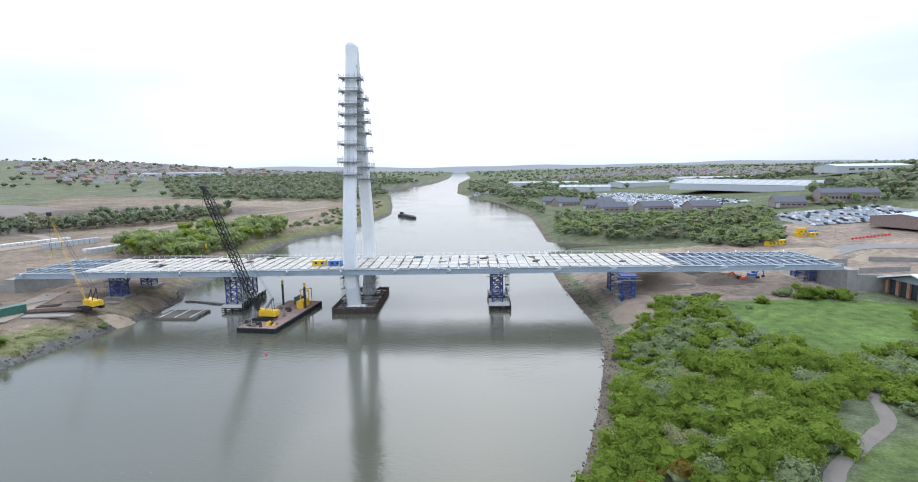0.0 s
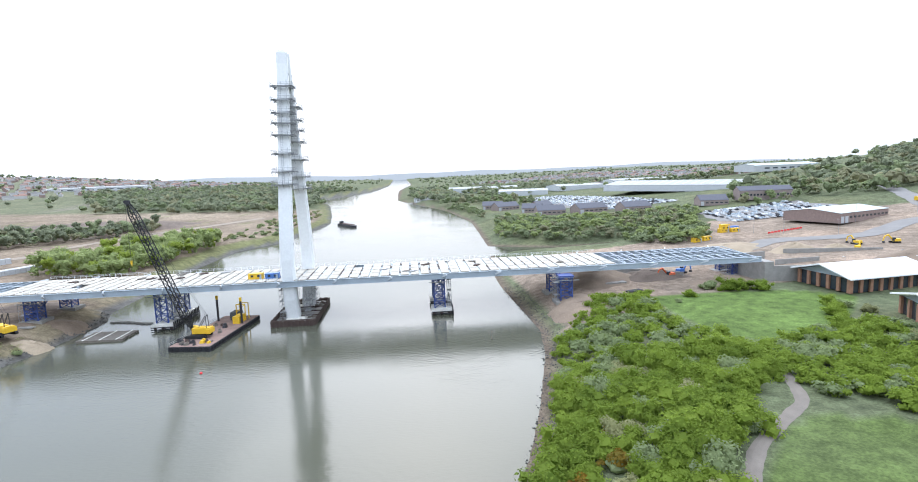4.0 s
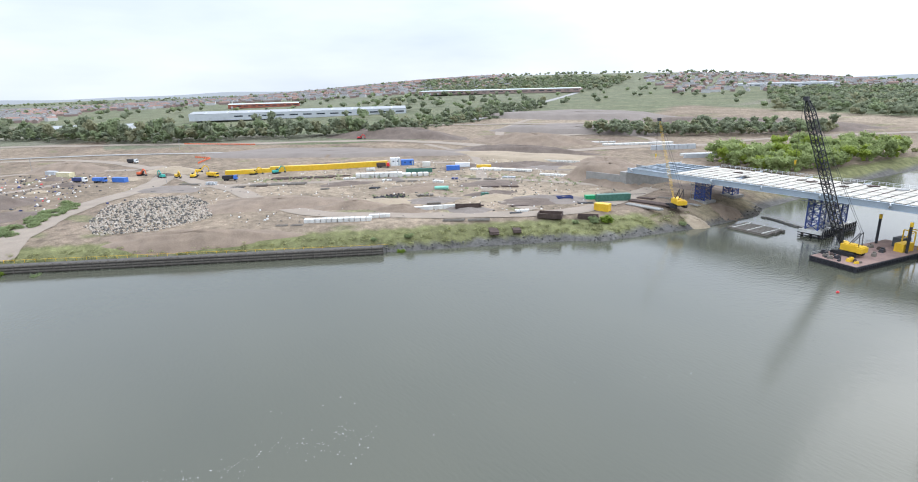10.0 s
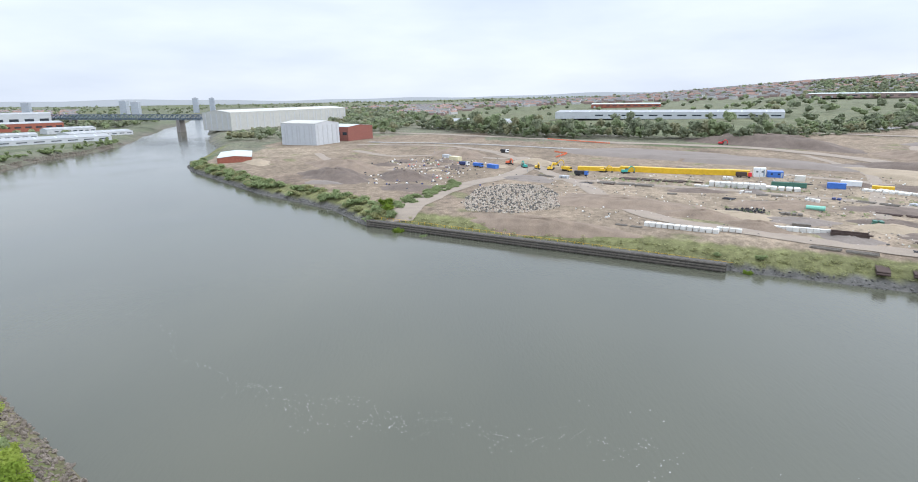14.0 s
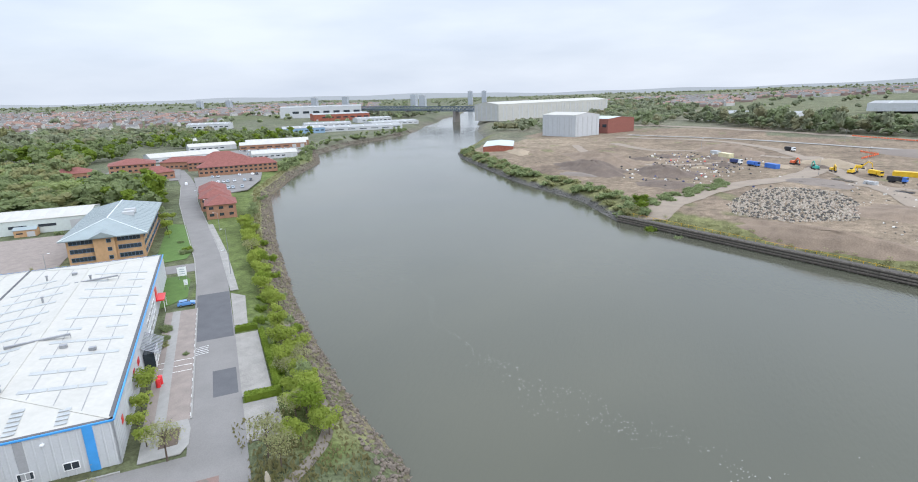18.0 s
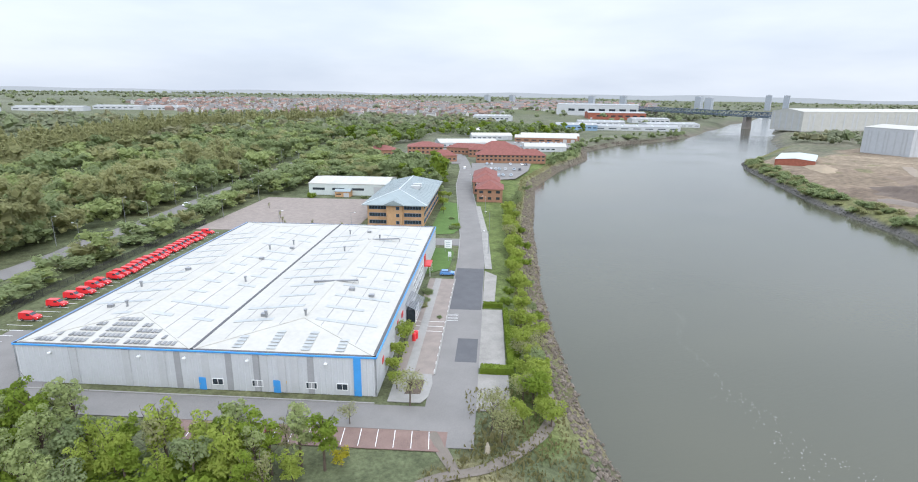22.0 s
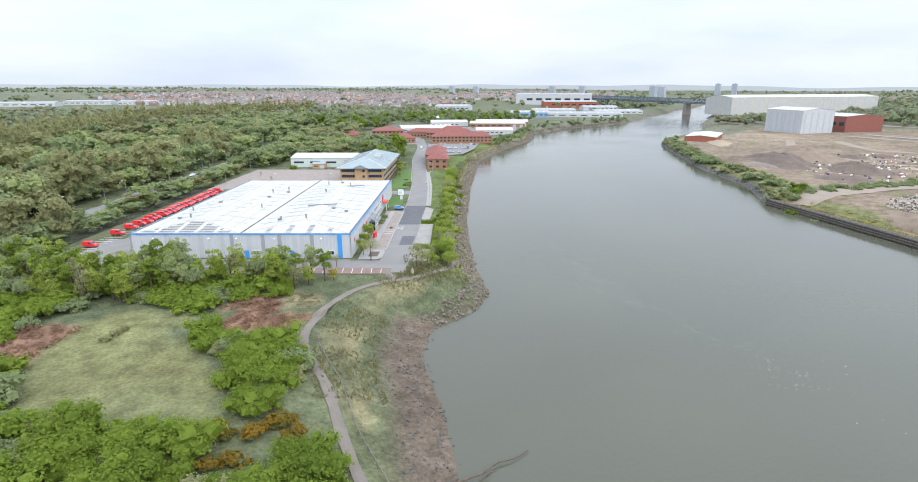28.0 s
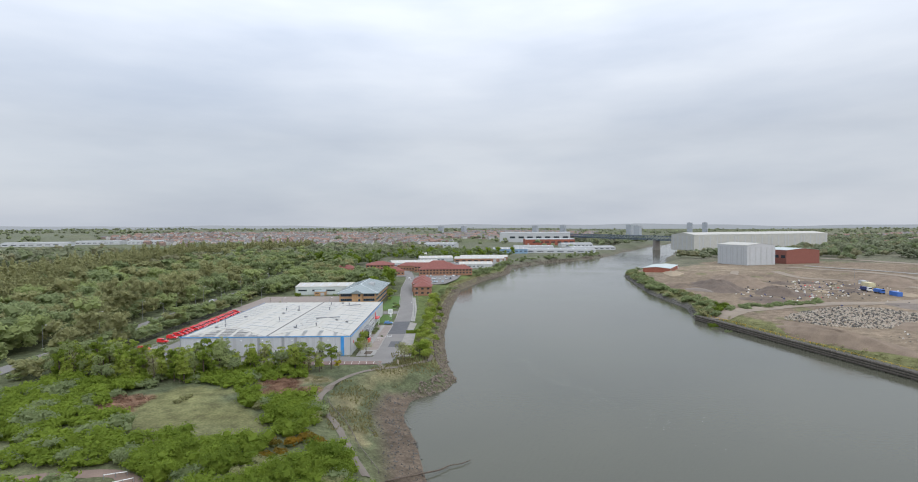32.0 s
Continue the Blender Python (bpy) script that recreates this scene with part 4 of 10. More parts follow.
def build_barge():
    bg = thing("crane_barge", -69.5, 206, 0, -9.5, "flat rust-decked work barge with tyre fenders moored in the river", "barge")
    bm = bmesh.new()
    pts = [(-7.3, -20), (7.3, -20), (7.3, 20), (-7.3, 20)]
    add_prism(bm, pts, -0.8, 1.75)
    hull = part("hull", bm, DARK_STEEL, bg)
    bm = bmesh.new()
    add_prism(bm, [(-7.1, -19.8), (7.1, -19.8), (7.1, 19.8), (-7.1, 19.8)], 1.75, 1.85)
    part("deck_plate", bm, mat("rusty_deck_planks", (0.245, 0.165, 0.135), 0.9, var=0.35, scale=2.5), bg)
    tm = None
    for k in range(21):
        for s in (-1, 1):
            y = -19 + 1.9 * k
            if tm is None:
                bm = bmesh.new()
                n, m, R, r = 12, 6, 0.5, 0.2
                g = [[bm.verts.new(((math.cos(2 * math.pi * b / m) * r) * 0.8, (R + math.sin(2 * math.pi * b / m) * r) * math.cos(2 * math.pi * a / n), (R + math.sin(2 * math.pi * b / m) * r) * math.sin(2 * math.pi * a / n))) for b in range(m)] for a in range(n)]
                for a in range(n):
                    for b in range(m):
                        bm.faces.new((g[a][b], g[a][(b + 1) % m], g[(a + 1) % n][(b + 1) % m], g[(a + 1) % n][b]))
                tm = mesh_of("tyre_fender", bm, BLACK)
            part("tyre_fender", tm, None, bg).location = (s * 7.45, y, 1.0)
    for k in range(7):
        o = part("tyre_fender", tm, None, bg)
        o.location, o.rotation_euler = (-6 + 2 * k, -20.15, 1.0), (0, 0, radians(90))
    for x, y in ((5.6, 8), (-5.8, 12)):
        bm = bmesh.new()
        add_tube(bm, (x, y, -3), (x, y, 11.5), 0.42, seg=10)
        sp = part("spud_leg", bm, DARK_STEEL, bg)
        bm = bmesh.new()
        add_tube(bm, (x, y, 10.6), (x, y, 12), 0.5, seg=10)
        part("spud_cap", bm, YELLOW, sp)
    bm = bmesh.new()
    for k in range(13):
        add_beam(bm, (-7.0, -19.5 + 2.6 * k, 1.85), (-7.0, -19.5 + 2.6 * k, 2.9), 0.08)
    add_beam(bm, (-7.0, -19.5, 2.9), (-7.0, 12, 2.9), 0.07)
    add_beam(bm, (-7.0, -19.5, 2.4), (-7.0, 12, 2.4), 0.07)
    part("hand_rail", bm, SCAFF, bg)
    bm = bmesh.new()
    for a, b in (((1.5, 12.5), (1.5, 15.5)), ((5.0, 12.5), (5.0, 15.5))):
        add_beam(bm, (a[0], a[1], 1.85), (a[0], a[1], 8.2), 0.3)
        add_beam(bm, (b[0], b[1], 1.85), (b[0], b[1], 8.2), 0.3)
    add_beam(bm, (1.5, 12.5, 8.2), (5, 12.5, 8.2), 0.3)
    add_beam(bm, (1.5, 15.5, 8.2), (5, 15.5, 8.2), 0.3)
    add_beam(bm, (1.5, 12.5, 5.2), (5, 12.5, 8.2), 0.2)
    part("winch_gantry", bm, YELLOW, bg)
    return bg


def on_barge(x, y):
    return pose(-69.5, 206, 0, 0, 0, -9.5) @ Vector((x, y, 1.85))


build_barge()
p = on_barge(-2.4, -9.0)
build_crane(1.85, p.x, p.y, 174, 50, 68.6, "yellow crawler crane with a tall black lattice boom on the barge", BLACK_STEEL, 2.3, 1.55)
p = on_barge(3.6, 10)
cabin("generator_housing", p.x, p.y, 1.85, 80, 5.5, 2.6, 2.7, YELLOW, "yellow generator housing on the work barge", "generator", windows=0)
p = on_barge(0.2, 15)
cabin("deck_cabin", p.x, p.y, 1.85, 80, 4.5, 3.0, 3.0, mat("dark_grey_cabin", (0.07, 0.08, 0.085), 0.6), "dark grey deck cabin on the work barge")
rnd = random.Random(8)
for k in range(22):
    p = on_barge(rnd.uniform(-6, 6), rnd.choice((rnd.uniform(-19, -14), rnd.uniform(-6, 18))))
    kit = thing("deck_gear", p.x, p.y, p.z, rnd.uniform(0, 180), "small yellow or rusty plant item lying on the barge deck", "deck gear", "gear on the barge deck")
    bm = bmesh.new()
    s = rnd.uniform(0.6, 1.5)
    add_box(bm, (0, 0, s * 0.35), (s * 1.6, s, s * 0.7), taper=0.8)
    add_box(bm, (s * 0.3, 0, s * 0.8), (s * 0.6, s * 0.6, s * 0.35))
    part("casing", bm, rnd.choice((YELLOW, RUST, RUST, TIMBER, DARK_STEEL, DARK_STEEL)), kit)
build_crane(6.6, -138.5, 199, 155, 37, 62, "yellow crawler crane with a thin yellow lattice jib on the site", YELLOW, 0.8, 0.2)


def build_raft():
    rf = thing("timber_raft", -111, 211.5, 0, -3, "moored raft of grey timber pontoons by the bank", "raft")
    for k in range(7):
        bm = bmesh.new()
        add_box(bm, (0, -5 + 1.7 * k, 0.35), (16.5 - 0.4 * (k % 3), 1.35, 0.9))
        part("pontoon", bm, TIMBER, rf)
    for x in (-6, 0, 6):
        bm = bmesh.new()
        add_box(bm, (x, 0.1, 0.87), (0.5, 11.8, 0.14))
        part("cross_plank", bm, PALE_CONC, rf)


build_raft()
bo = thing("floating_boom", -112, 231, 0, 0, "line of floating grey pontoons reaching from the bank", "floating boom")
for k in range(9):
    bm = bmesh.new()
    add_box(bm, (-8 + 2.3 * k, 3 * math.cos(k * 0.35), 0.25), (2.2, 1.0, 0.6), rz=-20 + 5 * k)
    part("float", bm, CONC, bo)
by = thing("mooring_buoy", -61.4, 163.9, -0.2, 0, "small red mooring buoy on the water", "buoy")
bm = bmesh.new()
bmesh.ops.create_icosphere(bm, subdivisions=2, radius=0.45, matrix=Matrix.Translation((0, 0, 0.3)))
part("float", bm, RED_PAINT, by, smooth=True)
bm = bmesh.new()
add_tube(bm, (0, 0, 0.7), (0, 0, 0.95), 0.08, seg=6)
part("ring", bm, SCAFF, by)
bt = thing("moored_barge", -58.5, 618, 0, -62, "dark old barge moored in the distant reach", "barge")
bm = bmesh.new()
add_prism(bm, [(-22, -3.5), (16, -3.5), (22, 0), (16, 3.5), (-22, 3.5)], -0.5, 2.2)
part("hull", bm, DARK_STEEL, bt)
bm = bmesh.new()
add_prism(bm, [(-19, -2.6), (13, -2.6), (13, 2.6), (-19, 2.6)], 2.2, 2.9)
part("hold_coaming", bm, RUST, bt)
bm = bmesh.new()
add_box(bm, (-18, 0, 3.8), (4, 3.4, 2.4))
part("wheelhouse", bm, DARK_STEEL, bt)
po = thing("channel_post", 28.8, 177.5, -1.5, 0, "dark mooring post standing out of the shallow water", "post")
bm = bmesh.new()
add_tube(bm, (0, 0, 0), (0.2, 0, 4.2), 0.18, 0.13, seg=8)
part("post", bm, TIMBER, po)


# ---- the business estate: a square frame along the warehouse, u along its short wall, v along the road ----
EA, EROT, EG = Vector((-36, -76.5, 0)), -37.7, 6.5
EU = Vector((math.cos(radians(EROT)), math.sin(radians(EROT)), 0))
EV = Vector((EU.y, -EU.x, 0))


def est(u, v, z=0.0):
    p = EA + EU * u + EV * v
    return p.x, p.y, z


def ething(name, u, v, z, label, cat, group="", turn=0.0, kind=""):
    x, y, _ = est(u, v)
    return thing(name, x, y, z, EROT + turn, label, cat, group, kind)


def window_unit(parent, c, w, h, axis, out, panes=2, frame_mat=None, depth=0.12, name="window"):
    """A window set in a wall: frame, mullions and dark panes. axis: the wall's run, out: its outward side."""
    fm = frame_mat or WHITE_STEEL
    c, axis, out = Vector(c), Vector(axis), Vector(out)
    bm = bmesh.new()
    up = Vector((0, 0, 1))
    for s in (-1, 1):
        add_beam(bm, c + axis * (s * w / 2) - up * (h / 2) + out * depth / 2, c + axis * (s * w / 2) + up * (h / 2) + out * depth / 2, 0.1, 0.12)
        add_beam(bm, c - axis * (w / 2) + up * (s * h / 2) + out * depth / 2, c + axis * (w / 2) + up * (s * h / 2) + out * depth / 2, 0.12, 0.1)
    for k in range(1, panes):
        q = c + axis * (-w / 2 + w * k / panes) + out * depth / 2
        add_beam(bm, q - up * (h / 2), q + up * (h / 2), 0.07, 0.1)
    win = part(name, bm, fm, parent)
    for k in range(panes):
        bm = bmesh.new()
        q = c + axis * (-w / 2 + w * (k + 0.5) / panes) + out * depth * 0.3
        add_beam(bm, q - axis * (w / panes / 2 - 0.05), q + axis * (w / panes / 2 - 0.05), 0.03, h - 0.1)
        part("pane", bm, GLASS_DARK, win)
    return win


GREY_PANEL = mat("mid_grey_cladding_panel", (0.43, 0.44, 0.445), 0.5, var=0.08, scale=3)
GUTTER = mat("dark_valley_gutter", (0.10, 0.10, 0.105), 0.7)


def build_warehouse():
    wh = ething("warehouse", 0, 0, EG, "large grey-clad warehouse with a white double-hipped roof and blue trim", "warehouse")
    L, D, H, S = 63.8, 93.4, 7.15, 0.105
    ribs = 1.0
    for nm, a, b, out in (("wall", (0, 0), (L, 0), (0, 1)), ("wall", (L, 0), (L, -D), (1, 0)), ("wall", (L, -D), (0, -D), (0, -1)), ("wall", (0, -D), (0, 0), (-1, 0))):
        bm = bmesh.new()
        n = math.dist(a, b)
        d = Vector((b[0] - a[0], b[1] - a[1], 0)) / n
        o = Vector((out[0], out[1], 0))
        A = Vector((a[0], a[1], 0))
        m = int(n / ribs)
        face = [A + d * (n * (k + f) / m) + o * e for k in range(m) for f, e in ((0.0, 0.0), (0.4, 0.0), (0.46, 0.05), (0.6, 0.05), (0.66, 0.0))] + [A + d * n]
        add_prism(bm, [(p.x, p.y) for p in face + [A + d * n - o * 0.3, A - o * 0.3]], 0, H)
        part(nm, bm, CLAD, wh, "light grey ribbed metal cladding")
    bm = bmesh.new()
    for (a, b) in (((0, 0.08), (L, 0.08)), ((L + 0.08, 0), (L + 0.08, -D)), ((0, -D - 0.08), (L, -D - 0.08)), ((-0.08, 0), (-0.08, -D))):
        add_beam(bm, (*a, H + 0.02), (*b, H + 0.02), 0.22, 0.26)
    part("eaves_trim", bm, BLUE_TRIM, wh, "blue painted eaves trim")
    band_m = mat("darker_grey_cladding_panel", (0.30, 0.305, 0.31), 0.5, var=0.1, scale=3)
    for x in (11.2, 20.6, 25.4, 34.4, 43.6, 53.2):
        bm = bmesh.new()
        add_box(bm, (x, 0.075, H / 2 - 0.05), (1.1, 0.06, H - 0.3))
        part("cladding_band", bm, band_m, wh, "darker grey cladding band")
    bm = bmesh.new()
    for a, b in (((0, -0.35), (L, -0.35)), ((L - 0.35, 0), (L - 0.35, -D)), ((0, -D + 0.35), (L, -D + 0.35)), ((0.35, 0), (0.35, -D)), ((L / 2, -0.2), (L / 2, -D + 0.2))):
        add_beam(bm, (*a, H + 0.1), (*b, H + 0.1), 0.55, 0.16)
    part("gutter", bm, GUTTER, wh)
    half = L / 4
    for bay in (0, 1):
        x0, x1 = bay * L / 2 + 0.55 * 0 + (0.3 if bay else 0.45), (bay + 1) * L / 2 - (0.45 if bay else 0.3)
        xm, y0, y1 = (x0 + x1) / 2, -0.5, -D + 0.5
        hb = (x1 - x0) / 2
        zr = H + 0.12 + hb * S
        bm = bmesh.new()
        v = [bm.verts.new(p) for p in ((x0, y0, H + 0.12), (x1, y0, H + 0.12), (x1, y1, H + 0.12), (x0, y1, H + 0.12), (xm, y0 - hb * 0.72, zr), (xm, y1 + hb * 0.72, zr))]
        for f in ((0, 4, 1), (1, 4, 5, 2), (2, 5, 3), (3, 5, 4, 0)):
            bm.faces.new([v[i] for i in f])
        bm.faces.new([v[i] for i in (3, 2, 1, 0)])
        bmesh.ops.recalc_face_normals(bm, faces=bm.faces)
        rf = part("roof", bm, ROOF_WHITE, wh, "white sheet roof with shallow hips")

        def rz(x, y):
            return H + 0.12 + min(min(x - x0, x1 - x) * S, min((y0 - y), (y - y1)) * S / 0.72)
        bm = bmesh.new()
        for a, b in (((x0, y0), (xm, y0 - hb * 0.72)), ((x1, y0), (xm, y0 - hb * 0.72)), ((x0, y1), (xm, y1 + hb * 0.72)), ((x1, y1), (xm, y1 + hb * 0.72)), ((xm, y0 - hb * 0.72), (xm, y1 + hb * 0.72))):
            add_beam(bm, (*a, rz(*a) + 0.03), (*b, rz(*b) + 0.03), 0.4, 0.09)
        part("ridge_capping", bm, ROOF_WHITE, rf)
        seam = mat("grey_roof_seam", (0.30, 0.30, 0.295), 0.7)
        bm = bmesh.new()
        for sx in (0.25, 0.5, 0.75, 1.25, 1.5, 1.75):
            x = x0 + hb * sx
            q = min(x - x0, x1 - x) * 0.72
            add_beam(bm, (x, y0 - q, rz(x, y0 - q - 0.01) + 0.02), (x, y1 + q, rz(x, y1 + q + 0.01) + 0.02), 0.14, 0.05)
        part("roof_seam", bm, seam, rf)
        rnd = random.Random(3 + bay)
        lights = []
        for k in range(13):
            y = y0 - 5 - 6.4 * k
            for s, u0 in ((-1, 0.12), (-1, 0.37), (-1, 0.62), (1, 0.12), (1, 0.37), (1, 0.62)):
                if y - 2 < y1 + 9:
                    continue
                xa = xm + s * hb * (1 - u0)
                xb = xm + s * hb * (1 - u0 - 0.24)
                if min(xa - x0, x1 - xa) * 0.72 > y0 - y + 1 or min(xb - x0, x1 - xb) * 0.72 > y0 - y - 1.2:
                    continue
                if rnd.random() < 0.2:
                    continue
                lights.append((xa, xb, y))
        for xa, xb, y in lights:
            bm = bmesh.new()
            add_beam(bm, (xa, y, rz(xa, y) + 0.05), (xb, y, rz(xb, y) + 0.05), 1.15, 0.06)
            part("rooflight", bm, ROOFLIGHT, rf)
        if bay == 1:
            pane_m = mat("grey_wired_rooflight", (0.20, 0.205, 0.205), 0.4, var=0.2, random_hue=0.15)
            for k in range(5):
                for r in range(5):
                    yy = y0 - 1.3 - 1.8 * r
                    xa = x0 + 2.2 + 5.7 * k
                    for c in range(5):
                        xx = xa + 0.9 * (c + 0.5)
                        if min(xx - x0, x1 - xx) * 0.72 < y0 - yy + 0.8:
                            continue
                        bm = bmesh.new()
                        add_box(bm, (xx, yy, rz(xx, yy) + 0.06), (0.62, 1.4, 0.1))
                        part("rooflight_pane", bm, pane_m, rf)
        else:
            for k in range(4):
                bm = bmesh.new()
                xx = x0 + 6 + 6 * k
                for q in range(6):
                    yy = y0 - 1.2 - 1.0 * q
                    if min(xx - x0, x1 - xx) * 0.72 > y0 - yy:
                        add_box(bm, (xx, yy, rz(xx, yy) + 0.05), (1.5, 0.9, 0.08))
                if bm.verts:
                    part("rooflight", bm, ROOFLIGHT, rf)
                else:
                    bm.free()
        for k in range(9):
            x, y = x0 + rnd.uniform(4, 27), rnd.uniform(y1 + 12, y0 - 12)
            bm = bmesh.new()
            z = rz(x, y)
            if k % 2:
                add_box(bm, (x, y, z + 0.3), (1.1, 0.8, 0.6))
            else:
                add_tube(bm, (x, y, z - 0.1), (x, y, z + 1.1), 0.22, seg=8)
                add_tube(bm, (x, y, z + 1.1), (x, y, z + 1.35), 0.36, seg=8)
            part("roof_vent", bm, SCAFF, rf)
    for x, y, L2 in ((11, -33, 10), (8, -70, 9)):
        bm = bmesh.new()
        add_beam(bm, (x, y, H + 2.0), (x + L2, y + 0.5, H + 1.6), 0.5, 0.35)
        for q in range(5):
            add_beam(bm, (x + L2 * q / 4, y + 0.1 * q, H + 1.1), (x + L2 * q / 4, y + 0.1 * q, H + 1.9), 0.08)
        part("roof_duct", bm, SCAFF, wh, "galvanised duct run on the roof")
    for x in (14.0, 16.2, 19.3, 29.5, 37.2, 43.5, 53.0):
        bm = bmesh.new()
        add_box(bm, (x, 0.08, H / 2 - 0.1), (1.3, 0.12, H - 0.35))
        part("cladding_panel", bm, GREY_PANEL, wh, "darker grey vertical panel")
    bm = bmesh.new()
    add_box(bm, (3.2, 0.12, H / 2), (1.25, 0.16, H))
    part("downpipe_panel", bm, BLUE_TRIM, wh, "tall blue vertical panel")
    for x in (5.9, 11.2, 20.6, 27.6):
        window_unit(wh, (x, 0.05, 1.6), 1.9, 1.15, (1, 0, 0), (0, 1, 0))
    for x in (3.2, 17.2, 30.3):
        bm = bmesh.new()
        add_box(bm, (x, 0.1, 1.15), (1.25, 0.14, 2.3))
        dr = part("door", bm, BLUE_TRIM, wh, "blue steel fire door")
        bm = bmesh.new()
        add_box(bm, (x + 0.45, 0.2, 1.1), (0.12, 0.08, 0.2))
        part("door_handle", bm, SCAFF, dr)
    bm = bmesh.new()
    add_box(bm, (15.9, 0.1, 2.0), (0.8, 0.06, 0.55))
    part("wall_sign", bm, YELLOW, wh, "small yellow notice plate")
    for x in (8.5, 22, 33, 41, 57):
        bm = bmesh.new()
        add_box(bm, (x, 0.35, 5.9), (0.5, 0.5, 0.18))
        add_beam(bm, (x, 0, 6.1), (x, 0.3, 5.95), 0.08)
        part("wall_lamp", bm, WHITE_STEEL, wh)
    # the road front: glazed entrance with a slatted canopy, red loading canopy, strip windows
    bm = bmesh.new()
    add_box(bm, (-1.1, -34, 1.5), (2.0, 5.4, 3.0))
    en = part("entrance_lobby", bm, GLASS_DARK, wh, "glazed entrance lobby")
    bm = bmesh.new()
    for k in range(5):
        add_beam(bm, (-2.15, -36.7 + 1.35 * k, 0), (-2.15, -36.7 + 1.35 * k, 3.1), 0.12)
    for z in (0.1, 1.5, 3.0):
        add_beam(bm, (-2.15, -36.8, z), (-2.15, -31.2, z), 0.12)
    part("lobby_frame", bm, WHITE_STEEL, en)
    bm = bmesh.new()
    for k in range(13):
        add_beam(bm, (-0.1, -38.2 + 0.7 * k, 5.0), (-3.4, -38.2 + 0.7 * k, 3.3), 0.32, 0.06)
    part("canopy_slat", bm, SCAFF, wh, "slatted metal entrance canopy")
    bm = bmesh.new()
    add_box(bm, (-0.9, -66, 3.2), (1.8, 5.5, 0.35))
    add_box(bm, (-0.12, -64.5, 4.7), (0.2, 2.4, 2.8))
    part("red_canopy", bm, RED_PAINT, wh, "red loading canopy and sign board")
    for s in (-2.4, 2.4):
        bm = bmesh.new()
        add_beam(bm, (-1.6, -66 + s, 0), (-1.6, -66 + s, 3.1), 0.15)
        part("canopy_post", bm, WHITE_STEEL, wh)
    for y in (-44, -48.5, -53, -57.5):
        window_unit(wh, (-0.05, y, 1.9), 3.4, 1.4, (0, 1, 0), (-1, 0, 0), 3)
        window_unit(wh, (-0.05, y, 4.6), 3.4, 1.2, (0, 1, 0), (-1, 0, 0), 3)
    for y, z in ((-5.2, 4.2), (-20.5, 4.6), (-26, 4.2)):
        bm = bmesh.new()
        add_box(bm, (-0.1, y, z), (0.08, 1.3 if y > -22 else 1.9, 1.1))
        part("red_badge", bm, RED_PAINT, wh, "plain red badge on the wall")


build_warehouse()


def strip(name, pts, w0, w1, z, material, label, cat, kind="structure", thick=0.08, parent=None):
    """A paved band along a centre line given in estate coordinates; w0 and w1 reach to either side."""
    bm = bmesh.new()
    prev = None
    P = [Vector(est(u, v)) for u, v in pts]
    for i, p in enumerate(P):
        d = (P[min(i + 1, len(P) - 1)] - P[max(i - 1, 0)]).normalized()
        n = Vector((-d.y, d.x, 0))
        ring = [bm.verts.new((p + n * o).to_tuple()[:2] + (zz,)) for o, zz in ((w0, z - thick), (w0, z), (-w1, z), (-w1, z - thick))]
        if prev:
            for a in range(4):
                bm.faces.new((prev[a], prev[(a + 1) % 4], ring[(a + 1) % 4], ring[a]))
        else:
            bm.faces.new(ring)
        prev = ring
    bm.faces.new(prev[::-1])
    bmesh.ops.recalc_face_normals(bm, faces=bm.faces)
    ob = new(name, mesh_of(name, bm, material))
    return tagged(ob, label, cat, kind=kind)


def slab_uv(name, pts, z, material, label, cat, thick=0.1, kind="structure"):
    bm = bmesh.new()
    add_prism(bm, [est(u, v)[:2] for u, v in pts], z - thick, z)
    return tagged(new(name, mesh_of(name, bm, material)), label, cat, kind=kind)


RZ = EG + 0.06
strip("road", [(-12.7, -13), (-12.7, 0), (-12.7, 40), (-12.4, 80), (-11.5, 110), (-6, 175), (-2, 225), (0, 290), (4, 330), (10, 380)], 4.2, 4.2, RZ, ASPHALT, "worn grey asphalt estate road", "road")
strip("road_front", [(-10, -5.8), (20, -5.8), (50, -5.8), (80, -5.8), (80, 20)], 3.3, 3.3, RZ - 0.005, ASPHALT, "grey asphalt service road before the warehouse", "road")
strip("car_park_surface", [(72.5, -3), (72.5, 112)], 6.0, 16.0, RZ - 0.01, ASPHALT, "grey asphalt van park beside the warehouse", "car park")
slab_uv("road_patch", [(-8.8, 40), (-16.6, 40), (-16.6, 72), (-8.7, 72)], RZ + 0.012, NEW_ASPHALT, "dark fresh asphalt patch in the road", "road patch", 0.05)
slab_uv("road_patch", [(-12.2, 13.5), (-16.4, 13.5), (-16.4, 24), (-12.2, 24)], RZ + 0.012, NEW_ASPHALT, "dark fresh asphalt patch in the road", "road patch", 0.05)
slab_uv("forecourt", [(-1.8, 8), (-8.7, 8), (-8.7, 62), (-1.8, 62)], RZ + 0.02, BLOCK_PAVING, "brown block-paved visitor parking", "forecourt")
slab_uv("footway", [(-3.4, 3), (-5.1, 3), (-5.1, 62), (-3.4, 62)], RZ + 0.06, KERB, "pale concrete slab footway", "footway", 0.12)
